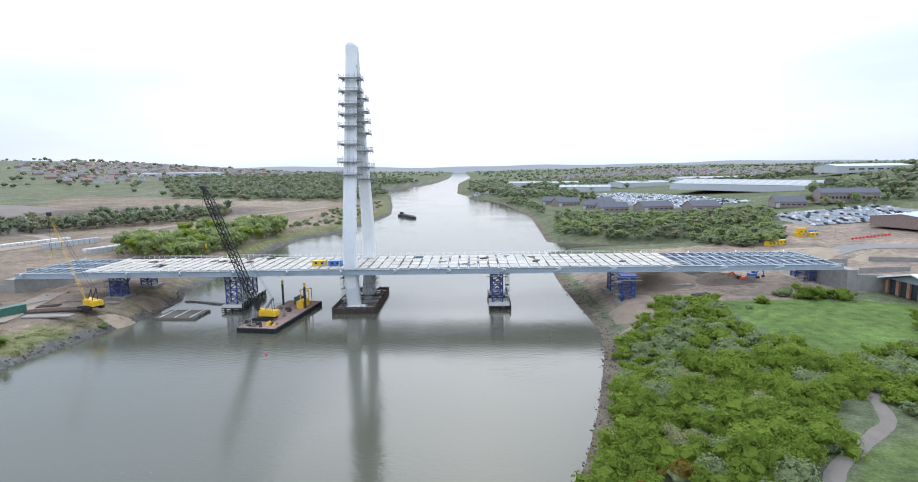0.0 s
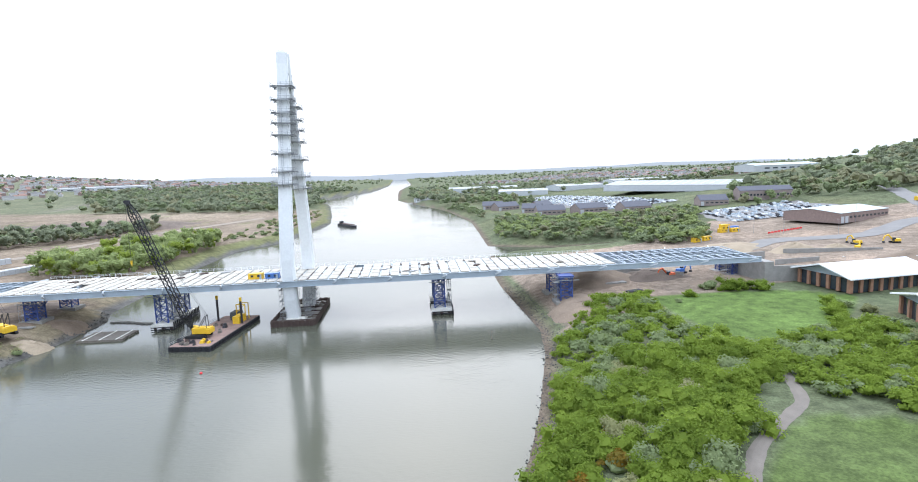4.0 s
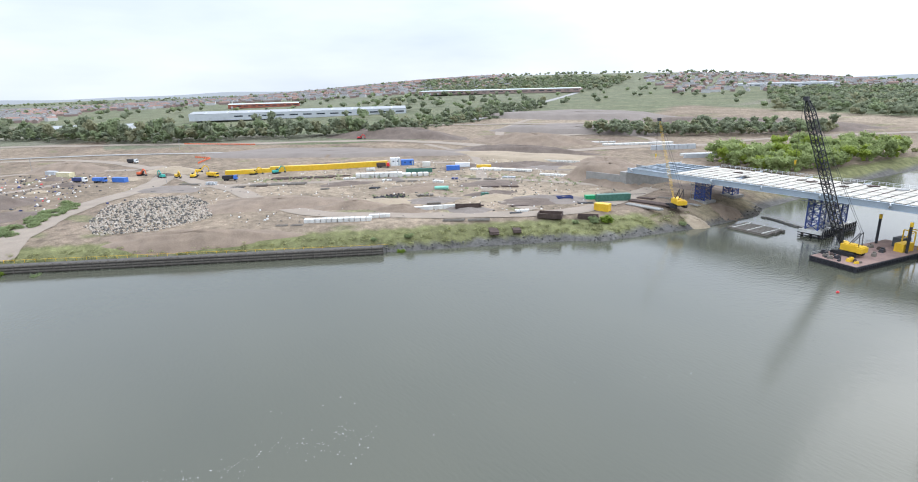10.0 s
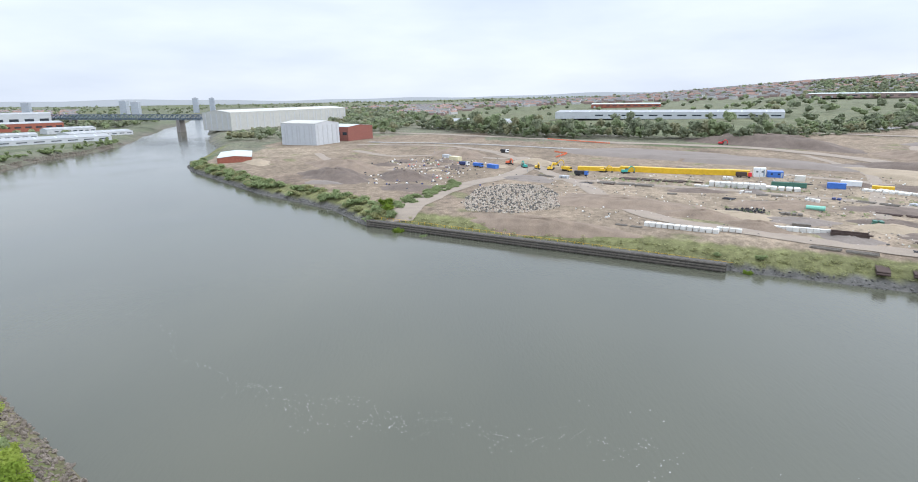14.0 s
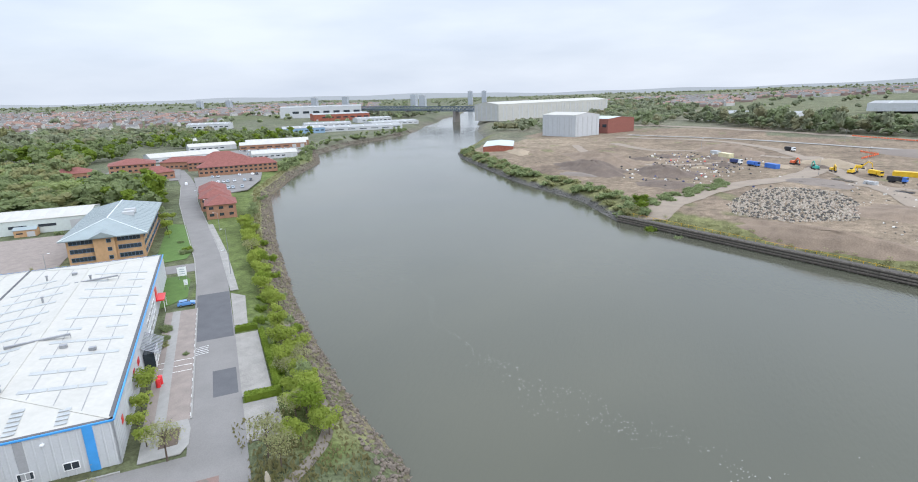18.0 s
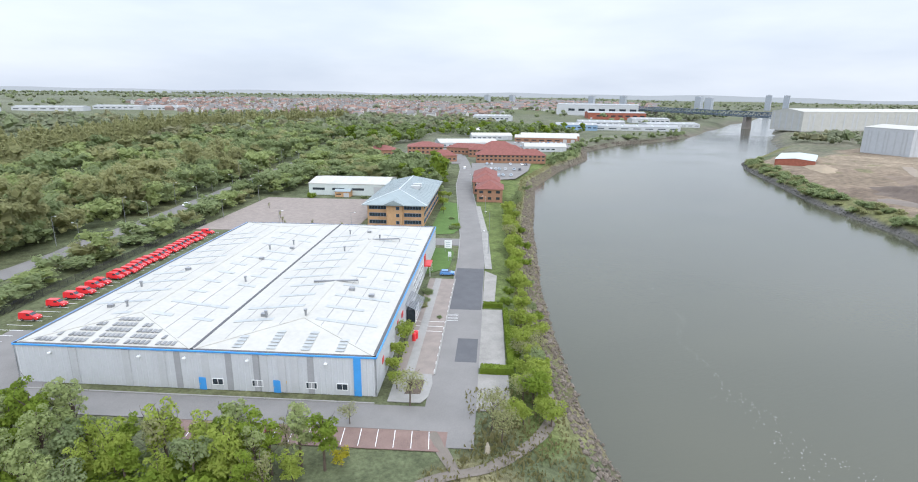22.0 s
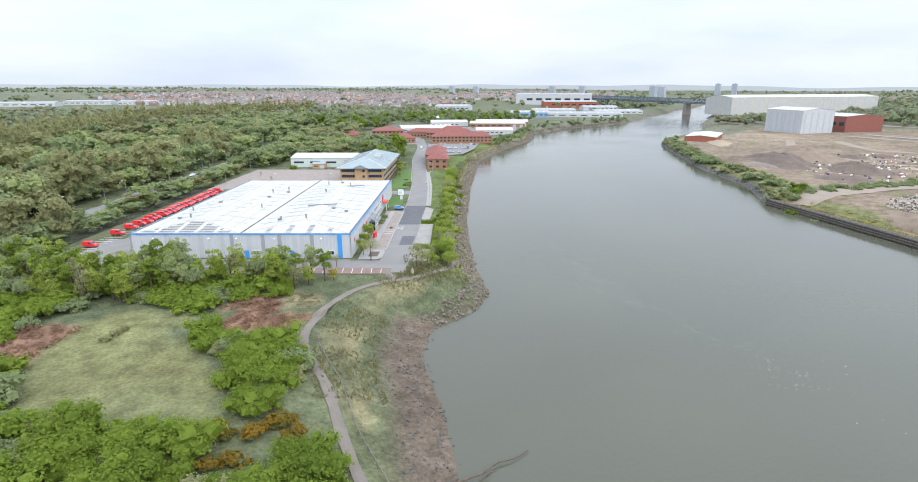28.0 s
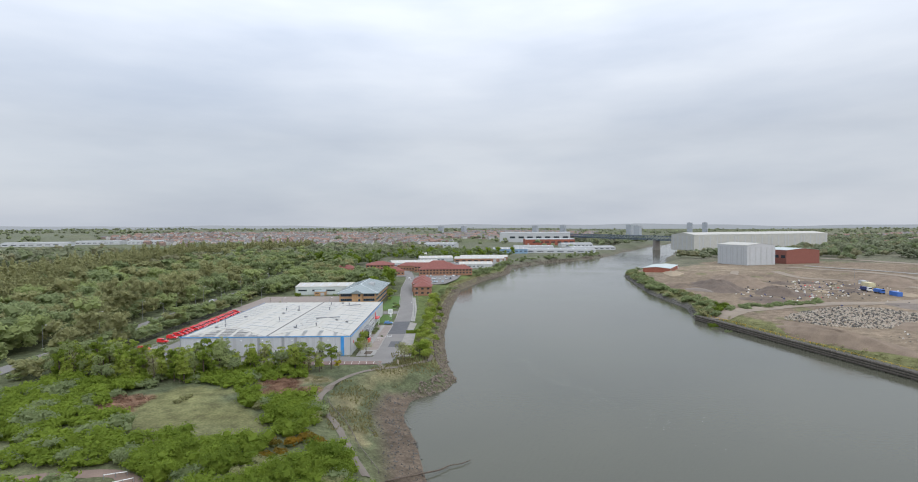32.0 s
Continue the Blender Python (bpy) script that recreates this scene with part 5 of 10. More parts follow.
slab_uv("kerb_island", [(-2, -1.5), (-7.6, -1.5), (-8.7, 0.5), (-8.9, 5), (-8.4, 8.2), (-2, 8.2)], RZ + 0.07, KERB, "pale paved kerb island by the corner", "kerb island", 0.12)
slab_uv("flower_bed", [(-4.5, 1), (-7.2, 1.2), (-7.4, 6), (-4.5, 6)], RZ + 0.09, BARK, "bare earth bed in the kerb island", "flower bed", 0.1)
LAYBY = mat("worn_beige_paving", (0.26, 0.245, 0.22), 0.92, var=0.25, scale=2.5, fine=12)
slab_uv("lay_by", [(-16.9, 11.5), (-22.0, 11.5), (-21.6, 40.5), (-16.9, 40.5)], RZ + 0.02, LAYBY, "pale concrete parking bay strip", "parking bay")
slab_uv("lay_by", [(-16.9, 45), (-19.8, 45), (-20.4, 66), (-16.9, 70)], RZ + 0.02, LAYBY, "pale concrete parking bay strip", "parking bay")
slab_uv("lay_by", [(-16.9, -3), (-22.5, -3), (-22.4, 9), (-16.9, 9)], RZ + 0.02, LAYBY, "pale concrete parking bay strip", "parking bay")
slab_uv("front_bays", [(30, -9.2), (-12.8, -9.2), (-12.8, -14), (30, -14)], RZ + 0.015, mat("red_brown_block_paving", (0.19, 0.13, 0.11), 0.92, var=0.25, scale=2, fine=10), "red-brown block-paved parking bays", "car park")
slab_uv("yard", [(33, 113), (92, 110), (91, 176), (33, 176)], RZ - 0.02, BLOCK_PAVING, "wide empty brown block-paved yard", "yard")
slab_uv("lawn", [(1.5, 64), (-6.3, 72), (-6.6, 88), (-5.2, 93), (1.5, 93)], RZ + 0.05, mat("mown_lawn", (0.085, 0.145, 0.035), 0.95, var=0.25, scale=2, bump=0.03), "mown green lawn beside the entrance", "lawn")
slab_uv("lawn", [(4.5, 111), (-4.5, 113), (-6.5, 122), (-2.5, 170), (4.5, 176)], RZ + 0.05, bpy.data.materials["mown_lawn"], "mown green lawn beside the office", "lawn")
slab_uv("car_park_surface", [(-32, 252), (-22, 246), (-6, 250), (-2, 326), (-46, 328), (-42, 290)], RZ + 0.35, ASPHALT, "grey asphalt car park between the red-roofed offices", "car park", 0.4)
slab_uv("car_park_surface", [(62, 318), (6, 322), (10, 432), (62, 440), (58, 400)], RZ + 0.3, ASPHALT, "grey asphalt forecourt before the offices", "car park", 0.4)
slab_uv("car_park_surface", [(40, 446), (-96, 452), (-104, 512), (-30, 520), (44, 502)], RZ + 0.9, ASPHALT, "grey asphalt yard round the trade units", "car park", 0.8)
strip("side_road", [(-8, 101.5), (4, 101.5), (31, 103)], 4.5, 4.5, RZ - 0.015, ASPHALT, "asphalt side road between the buildings", "road")
slab_uv("pavement", [(-16.9, 72), (-19, 72), (-17.2, 115), (-13, 165), (-10.8, 165), (-14.9, 115)], RZ + 0.05, CONC, "grey paved footway along the road", "footway", 0.1)


def line_set(name, segs, label):
    """Painted bay lines, each a part."""
    t = ething(name, 0, 0, RZ, label, "road marking")
    for (u0, v0, u1, v1, w) in segs:
        bm = bmesh.new()
        add_beam(bm, (u0, -v0, 0.03), (u1, -v1, 0.03), w, 0.012)
        part("painted_line", bm, WHITE_LINE, t)


line_set("bay_marking", [(x, -9.4, x - 0.4, -13.6, 0.1) for x in np.arange(-10, 29, 2.6)], "white painted parking bay lines")
line_set("edge_marking", [(-8.75, v, -8.75, v + 1.2, 0.18) for v in np.arange(9, 58, 3.2)] + [(-2.2, v, -8.5, v, 0.14) for v in (27, 29.6, 32.2)] + [(-9, 33 + k * 0.9, -11.5, 33.4 + k * 0.9, 0.12) for k in range(5)], "white dashed edge and crossing lines")
line_set("van_bay_marking", [(80.5, v, 86.5, v, 0.14) for v in np.arange(4, 108, 2.6)], "white painted van bay lines")


def build_kerb(name, pts, label):
    t = thing(name, 0, 0, 0, 0, label, "kerb", "", "structure")
    P = [Vector(est(u, v, RZ + 0.06)) for u, v in pts]
    for a, b in zip(P, P[1:]):
        n = max(1, int((b - a).length / 6))
        for k in range(n):
            bm = bmesh.new()
            add_beam(bm, a + (b - a) * (k / n), a + (b - a) * ((k + 0.985) / n), 0.28, 0.2)
            part("kerb_stone", bm, KERB, t)


build_kerb("kerb_1", [(-16.95, 72), (-16.95, 82), (-15.9, 110), (-10.3, 175), (-6.3, 225), (-4.3, 290)], "concrete kerb along the road")
build_kerb("kerb_2", [(-8.3, 82), (-7.2, 110), (-1.7, 175), (2.3, 225), (4.3, 290)], "concrete kerb along the road")
build_kerb("kerb_3", [(0, -2.3), (62, -2.3)], "concrete kerb before the warehouse wall")
build_kerb("kerb_4", [(-8.9, 8), (-8.9, 62)], "flush kerb between parking and road")


def build_office():
    of = ething("office_building", 8, 123, EG, "three-storey buff-brick office with a grey-green hipped metal roof", "office building")
    L, D, H = 21.5, 58.0, 8.6
    for a, b in (((0, 0), (L, 0)), ((L, 0), (L, -D)), ((L, -D), (0, -D)), ((0, -D), (0, 0))):
        bm = bmesh.new()
        add_beam(bm, (*a, H / 2), (*b, H / 2), 0.35, H)
        part("wall", bm, BUFF_BRICK, of)
    bm = bmesh.new()
    add_prism(bm, [(8, -0.1), (14, -0.1), (14, 1.4), (8, 1.4)], 0, H)
    part("stair_bay", bm, BUFF_BRICK, of)
    bm = bmesh.new()
    o, zr = 1.9, H + 4.2
    pts = [(-o, o, H), (L + o, o, H), (L + o, -D - o, H), (-o, -D - o, H), (L / 2, -10, zr), (L / 2, -D + 10, zr)]
    v = [bm.verts.new(p) for p in pts]
    w = [bm.verts.new((p[0], p[1], H - 0.35)) for p in pts[:4]]
    for f in ((0, 1, 4), (1, 2, 5, 4), (2, 3, 5), (3, 0, 4, 5)):
        bm.faces.new([v[i] for i in f])
    for i in range(4):
        bm.faces.new((w[i], w[(i + 1) % 4], v[(i + 1) % 4], v[i]))
    bm.faces.new(w[::-1])
    bmesh.ops.recalc_face_normals(bm, faces=bm.faces)
    rf = part("roof", bm, SEAM_ROOF, of)
    bm = bmesh.new()
    pts = [(6.8, o + 0.9, H), (15.2, o + 0.9, H), (11, o + 0.9, H + 1.9), (11, -4.0, H + 1.9)]
    v = [bm.verts.new(p) for p in pts]
    v2 = [bm.verts.new(p) for p in ((6.8, -1, H + 0.2), (15.2, -1, H + 0.2))]
    for f in ((v[0], v[1], v[2]), (v[0], v[2], v[3], v2[0]), (v[2], v[1], v2[1], v[3])):
        bm.faces.new(f)
    bm.faces.new((v[0], v2[0], v2[1], v[1]))
    bmesh.ops.recalc_face_normals(bm, faces=bm.faces)
    part("gable_roof", bm, SEAM_ROOF, rf)
    bm = bmesh.new()
    cap = mat("pale_ridge_cap", (0.62, 0.66, 0.66), 0.5)
    for a, b in (((-o, o, H), (L / 2, -10, zr)), ((L + o, o, H), (L / 2, -10, zr)), ((L / 2, -10, zr), (L / 2, -D + 10, zr))):
        add_beam(bm, Vector(a) + Vector((0, 0, 0.06)), Vector(b) + Vector((0, 0, 0.06)), 0.3, 0.1)
    part("ridge_capping", bm, cap, rf)
    bm = bmesh.new()
    for k in range(24):
        y = o - (k + 0.5) * (D + 2 * o) / 24
        for s in (-1, 1):
            xe = -o if s < 0 else L + o
            t = min(1.0, (o - y) / (o + 10), (y + D + o) / (o + 10))
            add_beam(bm, (xe, y, H + 0.03), (xe + (L / 2 - xe) * t, y, H + (zr - H) * t + 0.03), 0.06, 0.05)
    part("standing_seam", bm, SEAM_ROOF, rf)
    for k in range(2):
        bm = bmesh.new()
        add_box(bm, (6.0, -22 - 6 * k, H + 3.0), (3.6, 2.2, 1.5))
        part("plant_louvre", bm, GREY_PANEL, rf)
    blue = mat("blue_grey_window_frame", (0.09, 0.17, 0.27), 0.4)
    for z in (1.7, 4.5, 7.3):
        for x, w, n in ((4.0, 6.6, 6), (17.6, 6.6, 6)):
            window_unit(of, (x, 0.2, z), w, 1.35, (1, 0, 0), (0, 1, 0), n, blue)
        window_unit(of, (9.6, 1.45, z), 1.2, 1.2, (1, 0, 0), (0, 1, 0), 1, blue)
        for k in range(8):
            window_unit(of, (-0.2, -4 - 7.0 * k, z), 5.2, 1.35, (0, 1, 0), (-1, 0, 0), 4, blue)
    return of


build_office()


def gable_shed(name, x, y, z, rz, L, W, H, rise, wall_m, roof_m, label, cat="industrial building", bays=6, lights=0, doors=1, group=""):
    """A long shed: walls, two roof slopes with overhang, roof lights, roller doors and a window band."""
    t = thing(name, x, y, z, rz, label, cat, group)
    for a, b in (((-L / 2, -W / 2), (L / 2, -W / 2)), ((L / 2, W / 2), (-L / 2, W / 2))):
        bm = bmesh.new()
        add_beam(bm, (*a, H / 2), (*b, H / 2), 0.3, H)
        part("wall", bm, wall_m, t)
    for s in (-1, 1):
        bm = bmesh.new()
        q = [(s * L / 2, -W / 2, 0), (s * L / 2, W / 2, 0), (s * L / 2, W / 2, H), (s * L / 2, 0, H + rise), (s * L / 2, -W / 2, H)]
        f, g = [bm.verts.new(p) for p in q], [bm.verts.new((p[0] - s * 0.3, p[1], p[2])) for p in q]
        bm.faces.new(f)
        bm.faces.new(g[::-1])
        for i in range(5):
            bm.faces.new((f[i], f[(i + 1) % 5], g[(i + 1) % 5], g[i]))
        bmesh.ops.recalc_face_normals(bm, faces=bm.faces)
        part("gable_wall", bm, wall_m, t)
    n = math.hypot(W / 2 + 0.4, rise)
    for s in (-1, 1):
        bm = bmesh.new()
        q = [(-L / 2 - 0.3, 0, H + rise + 0.1), (L / 2 + 0.3, 0, H + rise + 0.1), (L / 2 + 0.3, s * (W / 2 + 0.4), H + 0.05), (-L / 2 - 0.3, s * (W / 2 + 0.4), H + 0.05)]
        f, g = [bm.verts.new(p) for p in q], [bm.verts.new((p[0], p[1], p[2] + 0.15)) for p in q]
        bm.faces.new(f)
        bm.faces.new(g)
        for i in range(4):
            bm.faces.new((f[i], f[(i + 1) % 4], g[(i + 1) % 4], g[i]))
        bmesh.ops.recalc_face_normals(bm, faces=bm.faces)
        rf = part("roof", bm, roof_m, t)
        for k in range(lights):
            xx = -L / 2 + (k + 0.7) * L / (lights + 0.4)
            bm = bmesh.new()
            add_beam(bm, (xx, s * W * 0.08, H + rise * 0.84 + 0.28), (xx, s * W * 0.4, H + rise * 0.2 + 0.28), 1.6, 0.06)
            part("rooflight", bm, GREY_PANEL, rf)
    for s in (-1, 1):
        for k in range(bays):
            xx = -L / 2 + (k + 0.5) * L / bays
            bm = bmesh.new()
            if k < doors:
                add_box(bm, (xx, s * (W / 2 + 0.17), min(H * 0.4, 2.2)), (min(4.0, L / bays * 0.7), 0.1, min(H * 0.8, 4.4)))
                part("roller_door", bm, GREY_PANEL, t)
            else:
                add_box(bm, (xx, s * (W / 2 + 0.17), H * 0.55), (L / bays * 0.62, 0.08, H * 0.2))
                part("window", bm, GLASS_DARK, t)
    return t


x, y, _ = est(54, 199)
gable_shed("storage_shed", x, y, EG, EROT, 40, 26, 5.6, 1.6, mat("pale_green_grey_cladding", (0.50, 0.55, 0.53), 0.5, var=0.1), ROOF_WHITE, "long pale storage shed with a white roof and dark rooflights", bays=4, lights=6)
x, y, _ = est(55.5, 183)
gable_shed("brick_store", x, y, EG, EROT, 7.5, 4.5, 2.6, 0.9, BUFF_BRICK, SEAM_ROOF, "small brick store with grey doors in the yard", "store", bays=2)


def hip_block(name, u, v, L, D, H, rise, label, turn=0.0, storeys=2, wall_m=None):
    """A brick office block under a hipped red roof, with window rows on all sides."""
    t = ething(name, u, v, EG + (0.3 if v < 260 else 0.8), label, "office building", "red-roofed offices", turn)
    for a, b in (((-L / 2, -D / 2), (L / 2, -D / 2)), ((L / 2, -D / 2), (L / 2, D / 2)), ((L / 2, D / 2), (-L / 2, D / 2)), ((-L / 2, D / 2), (-L / 2, -D / 2))):
        bm = bmesh.new()
        add_beam(bm, (*a, H / 2 - 0.5), (*b, H / 2 - 0.5), 0.3, H + 1)
        part("wall", bm, wall_m or BUFF_ORANGE, t)
    bm = bmesh.new()
    o = 0.8
    k = min(L, D) / 2
    r0, r1 = ((-L / 2 + k, 0), (L / 2 - k, 0)) if L > D else ((0, -D / 2 + k), (0, D / 2 - k))
    q = [(-L / 2 - o, -D / 2 - o, H - 0.1), (L / 2 + o, -D / 2 - o, H - 0.1), (L / 2 + o, D / 2 + o, H - 0.1), (-L / 2 - o, D / 2 + o, H - 0.1)]
    v4 = [bm.verts.new(p) for p in q]
    e0, e1 = bm.verts.new((*r0, H + rise)), bm.verts.new((*r1, H + rise + 0.001))
    if L > D:
        fs = ((v4[0], v4[1], e1, e0), (v4[1], v4[2], e1), (v4[2], v4[3], e0, e1), (v4[3], v4[0], e0))
    else:
        fs = ((v4[0], v4[1], e0), (v4[1], v4[2], e1, e0), (v4[2], v4[3], e1), (v4[3], v4[0], e0, e1))
    for f in fs:
        bm.faces.new(f)
    bm.faces.new(v4[::-1])
    bmesh.ops.recalc_face_normals(bm, faces=bm.faces)
    part("roof", bm, RED_TILE, t)
    for s in range(storeys):
        z = 1.5 + s * (H / storeys)
        for n, ax, side in ((int(L / 3.2), 0, -1), (int(L / 3.2), 0, 1), (int(D / 3.2), 1, -1), (int(D / 3.2), 1, 1)):
            span = L if ax == 0 else D
            for i in range(n):
                c = -span / 2 + (i + 0.5) * span / n
                bm = bmesh.new()
                if ax == 0:
                    add_box(bm, (c, side * (D / 2 + 0.14), z), (1.8, 0.1, 1.2))
                else:
                    add_box(bm, (side * (L / 2 + 0.14), c, z), (0.1, 1.8, 1.2))
                part("window", bm, GLASS_DARK, t)
    return t


BUFF_ORANGE = mat("orange_buff_brick", (0.30, 0.165, 0.105), 0.9, var=0.25, scale=1.5, fine=10)
hip_block("red_roofed_office", -17, 184, 12, 15, 6.0, 3.2, "two-storey brick office under a red hipped tile roof")
hip_block("red_roofed_office", -15, 206, 13, 17, 6.0, 3.4, "two-storey brick office under a red hipped tile roof")
hip_block("red_roofed_office", -14, 228, 12, 22, 6.0, 3.2, "two-storey brick office under a red hipped tile roof")
hip_block("red_roofed_office", -31, 340, 52, 13, 5.2, 4.0, "long two-storey brick office with a red tiled roof", 2)
hip_block("red_roofed_office", -20, 376, 44, 13, 5.2, 4.0, "long brick office with a red tiled roof", -4)
hip_block("red_roofed_office", -22, 414, 26, 14, 5.0, 4.0, "brick office with a red tiled roof", -4)
hip_block("red_roofed_office", 20, 338, 18, 13, 4.2, 3.8, "low brick office with a steep red tiled roof", 15, 1)
hip_block("red_roofed_office", 37, 364, 28, 22, 8.6, 3.2, "taller brick office with green glazing under a red roof", 6, 3)
hip_block("red_roofed_office", 3, 394, 36, 14, 5.0, 3.2, "low brick office with a red tiled roof", -14, 1)
hip_block("red_roofed_office", 74, 368, 26, 18, 4.6, 3.2, "low brick office with a red tiled roof", 20, 1)
hip_block("red_roofed_office", 96, 352, 14, 12, 4.0, 3.0, "small brick office with a red tiled roof", 20, 1)
for (u, v, L, W, H, tr, lab) in ((10, 474, 58, 38, 4.6, 14, "wide white-roofed trade unit among parked cars"), (-14, 560, 46, 26, 5, 8, "white-roofed trade unit"), (-12, 640, 58, 36, 6, -10, "white-roofed trade unit"),
                              (-74, 530, 66, 20, 5.4, -4, "long pale-roofed brick unit"), (-82, 566, 66, 20, 5.4, -4, "long pale-roofed brick unit"), (-65, 436, 38, 22, 4.6, 0, "low white-roofed workshop by the river")):
    x, y, _ = est(u, v)
    gable_shed("trade_unit", x, y, ground_z(x, y) - 0.3, EROT + tr, L, W, H, 2.4, BUFF_ORANGE if "brick" in lab else CLAD, ROOF_WHITE, lab + " on the estate", bays=8, lights=5, doors=2, group="white trade units")


def car_meshes():
    """Body, glass and wheel meshes of a small hatchback and a small panel van, 4.2 m long, wheels on z = 0."""
    out = {}
    for kind, prof in (("car", [(-2.05, 0.35), (-2.1, 0.75), (-1.95, 1.0), (-1.55, 1.42), (0.1, 1.46), (0.95, 1.0), (1.9, 0.85), (2.1, 0.6), (2.08, 0.35)]),
                       ("van", [(-2.05, 0.35), (-2.1, 0.9), (-2.05, 1.75), (-1.9, 1.84), (0.1, 1.84), (0.35, 1.72), (1.05, 1.15), (1.9, 0.98), (2.1, 0.65), (2.08, 0.35)])):
        bm = bmesh.new()
        rows = []
        for y, inset in ((-0.86, 0.0), (-0.8, 0.05), (0.8, 0.05), (0.86, 0.0)):
            rows.append([bm.verts.new((x, y * (0.84 if z > 1.1 else 1.0), z)) for x, z in prof])
        n = len(prof)
        for a, b in zip(rows, rows[1:]):
            for i in range(n):
                bm.faces.new((a[i], a[(i + 1) % n], b[(i + 1) % n], b[i]))
        bm.faces.new(rows[0])
        bm.faces.new(rows[-1][::-1])
        bmesh.ops.recalc_face_normals(bm, faces=bm.faces)
        body = bm
        bm = bmesh.new()
        if kind == "car":
            add_beam(bm, (0.2, 0, 1.4), (0.95, 0, 1.03), 1.3, 0.05)
            add_beam(bm, (-1.95, 0, 1.05), (-1.6, 0, 1.38), 1.25, 0.05)
            for s in (-1, 1):
                add_box(bm, (-0.5, s * 0.76, 1.2), (1.9, 0.06, 0.3))
        else:
            add_beam(bm, (0.4, 0, 1.68), (1.03, 0, 1.2), 1.3, 0.05)
            for s in (-1, 1):
                add_box(bm, (0.15, s * 0.76, 1.4), (0.8, 0.06, 0.38))
        glass = bm
        bm = bmesh.new()
        add_tube(bm, (0, -0.1, 0), (0, 0.1, 0), 0.31, seg=12)
        wheel = bm
        bm = bmesh.new()
        add_tube(bm, (0, -0.112, 0), (0, 0.112, 0), 0.18, seg=8)
        rim = bm
        bm = bmesh.new()
        add_box(bm, (2.06, 0.6, 0.72), (0.1, 0.3, 0.14))
        lamp = bm
        out[kind] = (body, glass, wheel, rim, lamp)
    return out


CM = car_meshes()
CAR_MESH = {}


def build_vehicle(kind, x, y, z, rz, paint, label, cat, group=""):
    key = (kind, paint.name)
    t = thing("parked_" + kind, x, y, z, rz, label, cat, group)
    if key not in CAR_MESH:
        b, g, w, r, l = CM[kind]
        CAR_MESH[key] = [mesh_of(n, m.copy(), mm) for n, m, mm in (("body", b, paint), ("windscreen", g, GLASS_DARK), ("wheel", w, BLACK), ("rim", r, SCAFF), ("headlight", l, WHITE_STEEL))]
    b, g, w, r, l = CAR_MESH[key]
    part("body", b, None, t)
    part("window_glass", g, None, t)
    for s in (-1, 1):
        lamp = part("headlight", l, None, t)
        lamp.scale = (1, s, 1)
    for i in (-1.3, 1.3):
        for s in (-0.78, 0.78):
            wo = part("wheel", w, None, t)
            wo.location = (i, s, 0.31)
            part("rim", r, None, wo)
    return t


BLUE_CAR = mat("light_blue_car_paint", (0.10, 0.24, 0.50), 0.3, var=0.05, coat=0.6)
x, y, _ = est(-6.3, 65.5)
build_vehicle("car", x, y, RZ, EROT + 182, BLUE_CAR, "light blue hatchback parked beside the lawn", "car")
rnd = random.Random(5)
van_v = [25.4, 33.4, 38.6, 41.9, 46.2, 49.0, 53.6, 56.2, 58.8, 61.4, 64.0, 66.6, 69.2, 71.8, 74.4, 77.0, 79.6, 82.2, 84.8, 87.4, 90.0, 92.6, 95.2, 99, 103.5, 11.0]
for n, v in enumerate(van_v):
    x, y, _ = est(83.6 + rnd.uniform(-0.5, 0.5) + (0.6 if v > 98 else 0), v)
    build_vehicle("van", x, y, RZ, EROT + 180 + rnd.uniform(-4, 4), RED_PAINT, "small red panel van parked in a marked bay", "van", "row of red vans")
wv = mat("white_vehicle_paint", (0.7, 0.71, 0.72), 0.35, var=0.05, coat=0.4)
x, y, _ = est(1.5, 296)
build_vehicle("van", x, y, ground_z(x, y) + 0.1, EROT - 85, wv, "white van waiting on the estate road", "van")
x, y, _ = est(-3.4, 23.2)
for k in range(2):
    pb = thing("pillar_box", x + 0.9 * k, y + 0.7 * k, RZ + 0.02, 0, "red cylindrical post box on the paving", "post box", "pair of post boxes")
    bm = bmesh.new()
    add_tube(bm, (0, 0, 0), (0, 0, 1.55), 0.42, seg=14)
    part("body", bm, RED_PAINT, pb)
    bm = bmesh.new()
    add_tube(bm, (0, 0, 1.55), (0, 0, 1.75), 0.5, 0.3, seg=14)
    part("cap", bm, RED_PAINT, pb)
    bm = bmesh.new()
    add_box(bm, (0, -0.42, 1.25), (0.35, 0.05, 0.06))
    part("slot", bm, BLACK, pb)


def sign_board(u, v, w, h, z, label, turn=0):
    t = ething("sign_board", u, v, EG, label, "sign", turn=turn)
    bm = bmesh.new()
    add_box(bm, (0, 0, z), (w, 0.12, h))
    b = part("panel", bm, WHITE_STEEL, t)
    bm = bmesh.new()
    for k in range(3):
        add_box(bm, (0, 0.075, z + h * 0.25 - k * h * 0.25), (w * 0.6, 0.02, h * 0.08))
    part("lettering_bar", bm, GREY_STEEL, b)
    for s in (-1, 1):
        bm = bmesh.new()
        add_beam(bm, (s * w * 0.4, -0.1, 0), (s * w * 0.4, -0.1, z + h / 2), 0.1)
        part("post", bm, SCAFF, t)


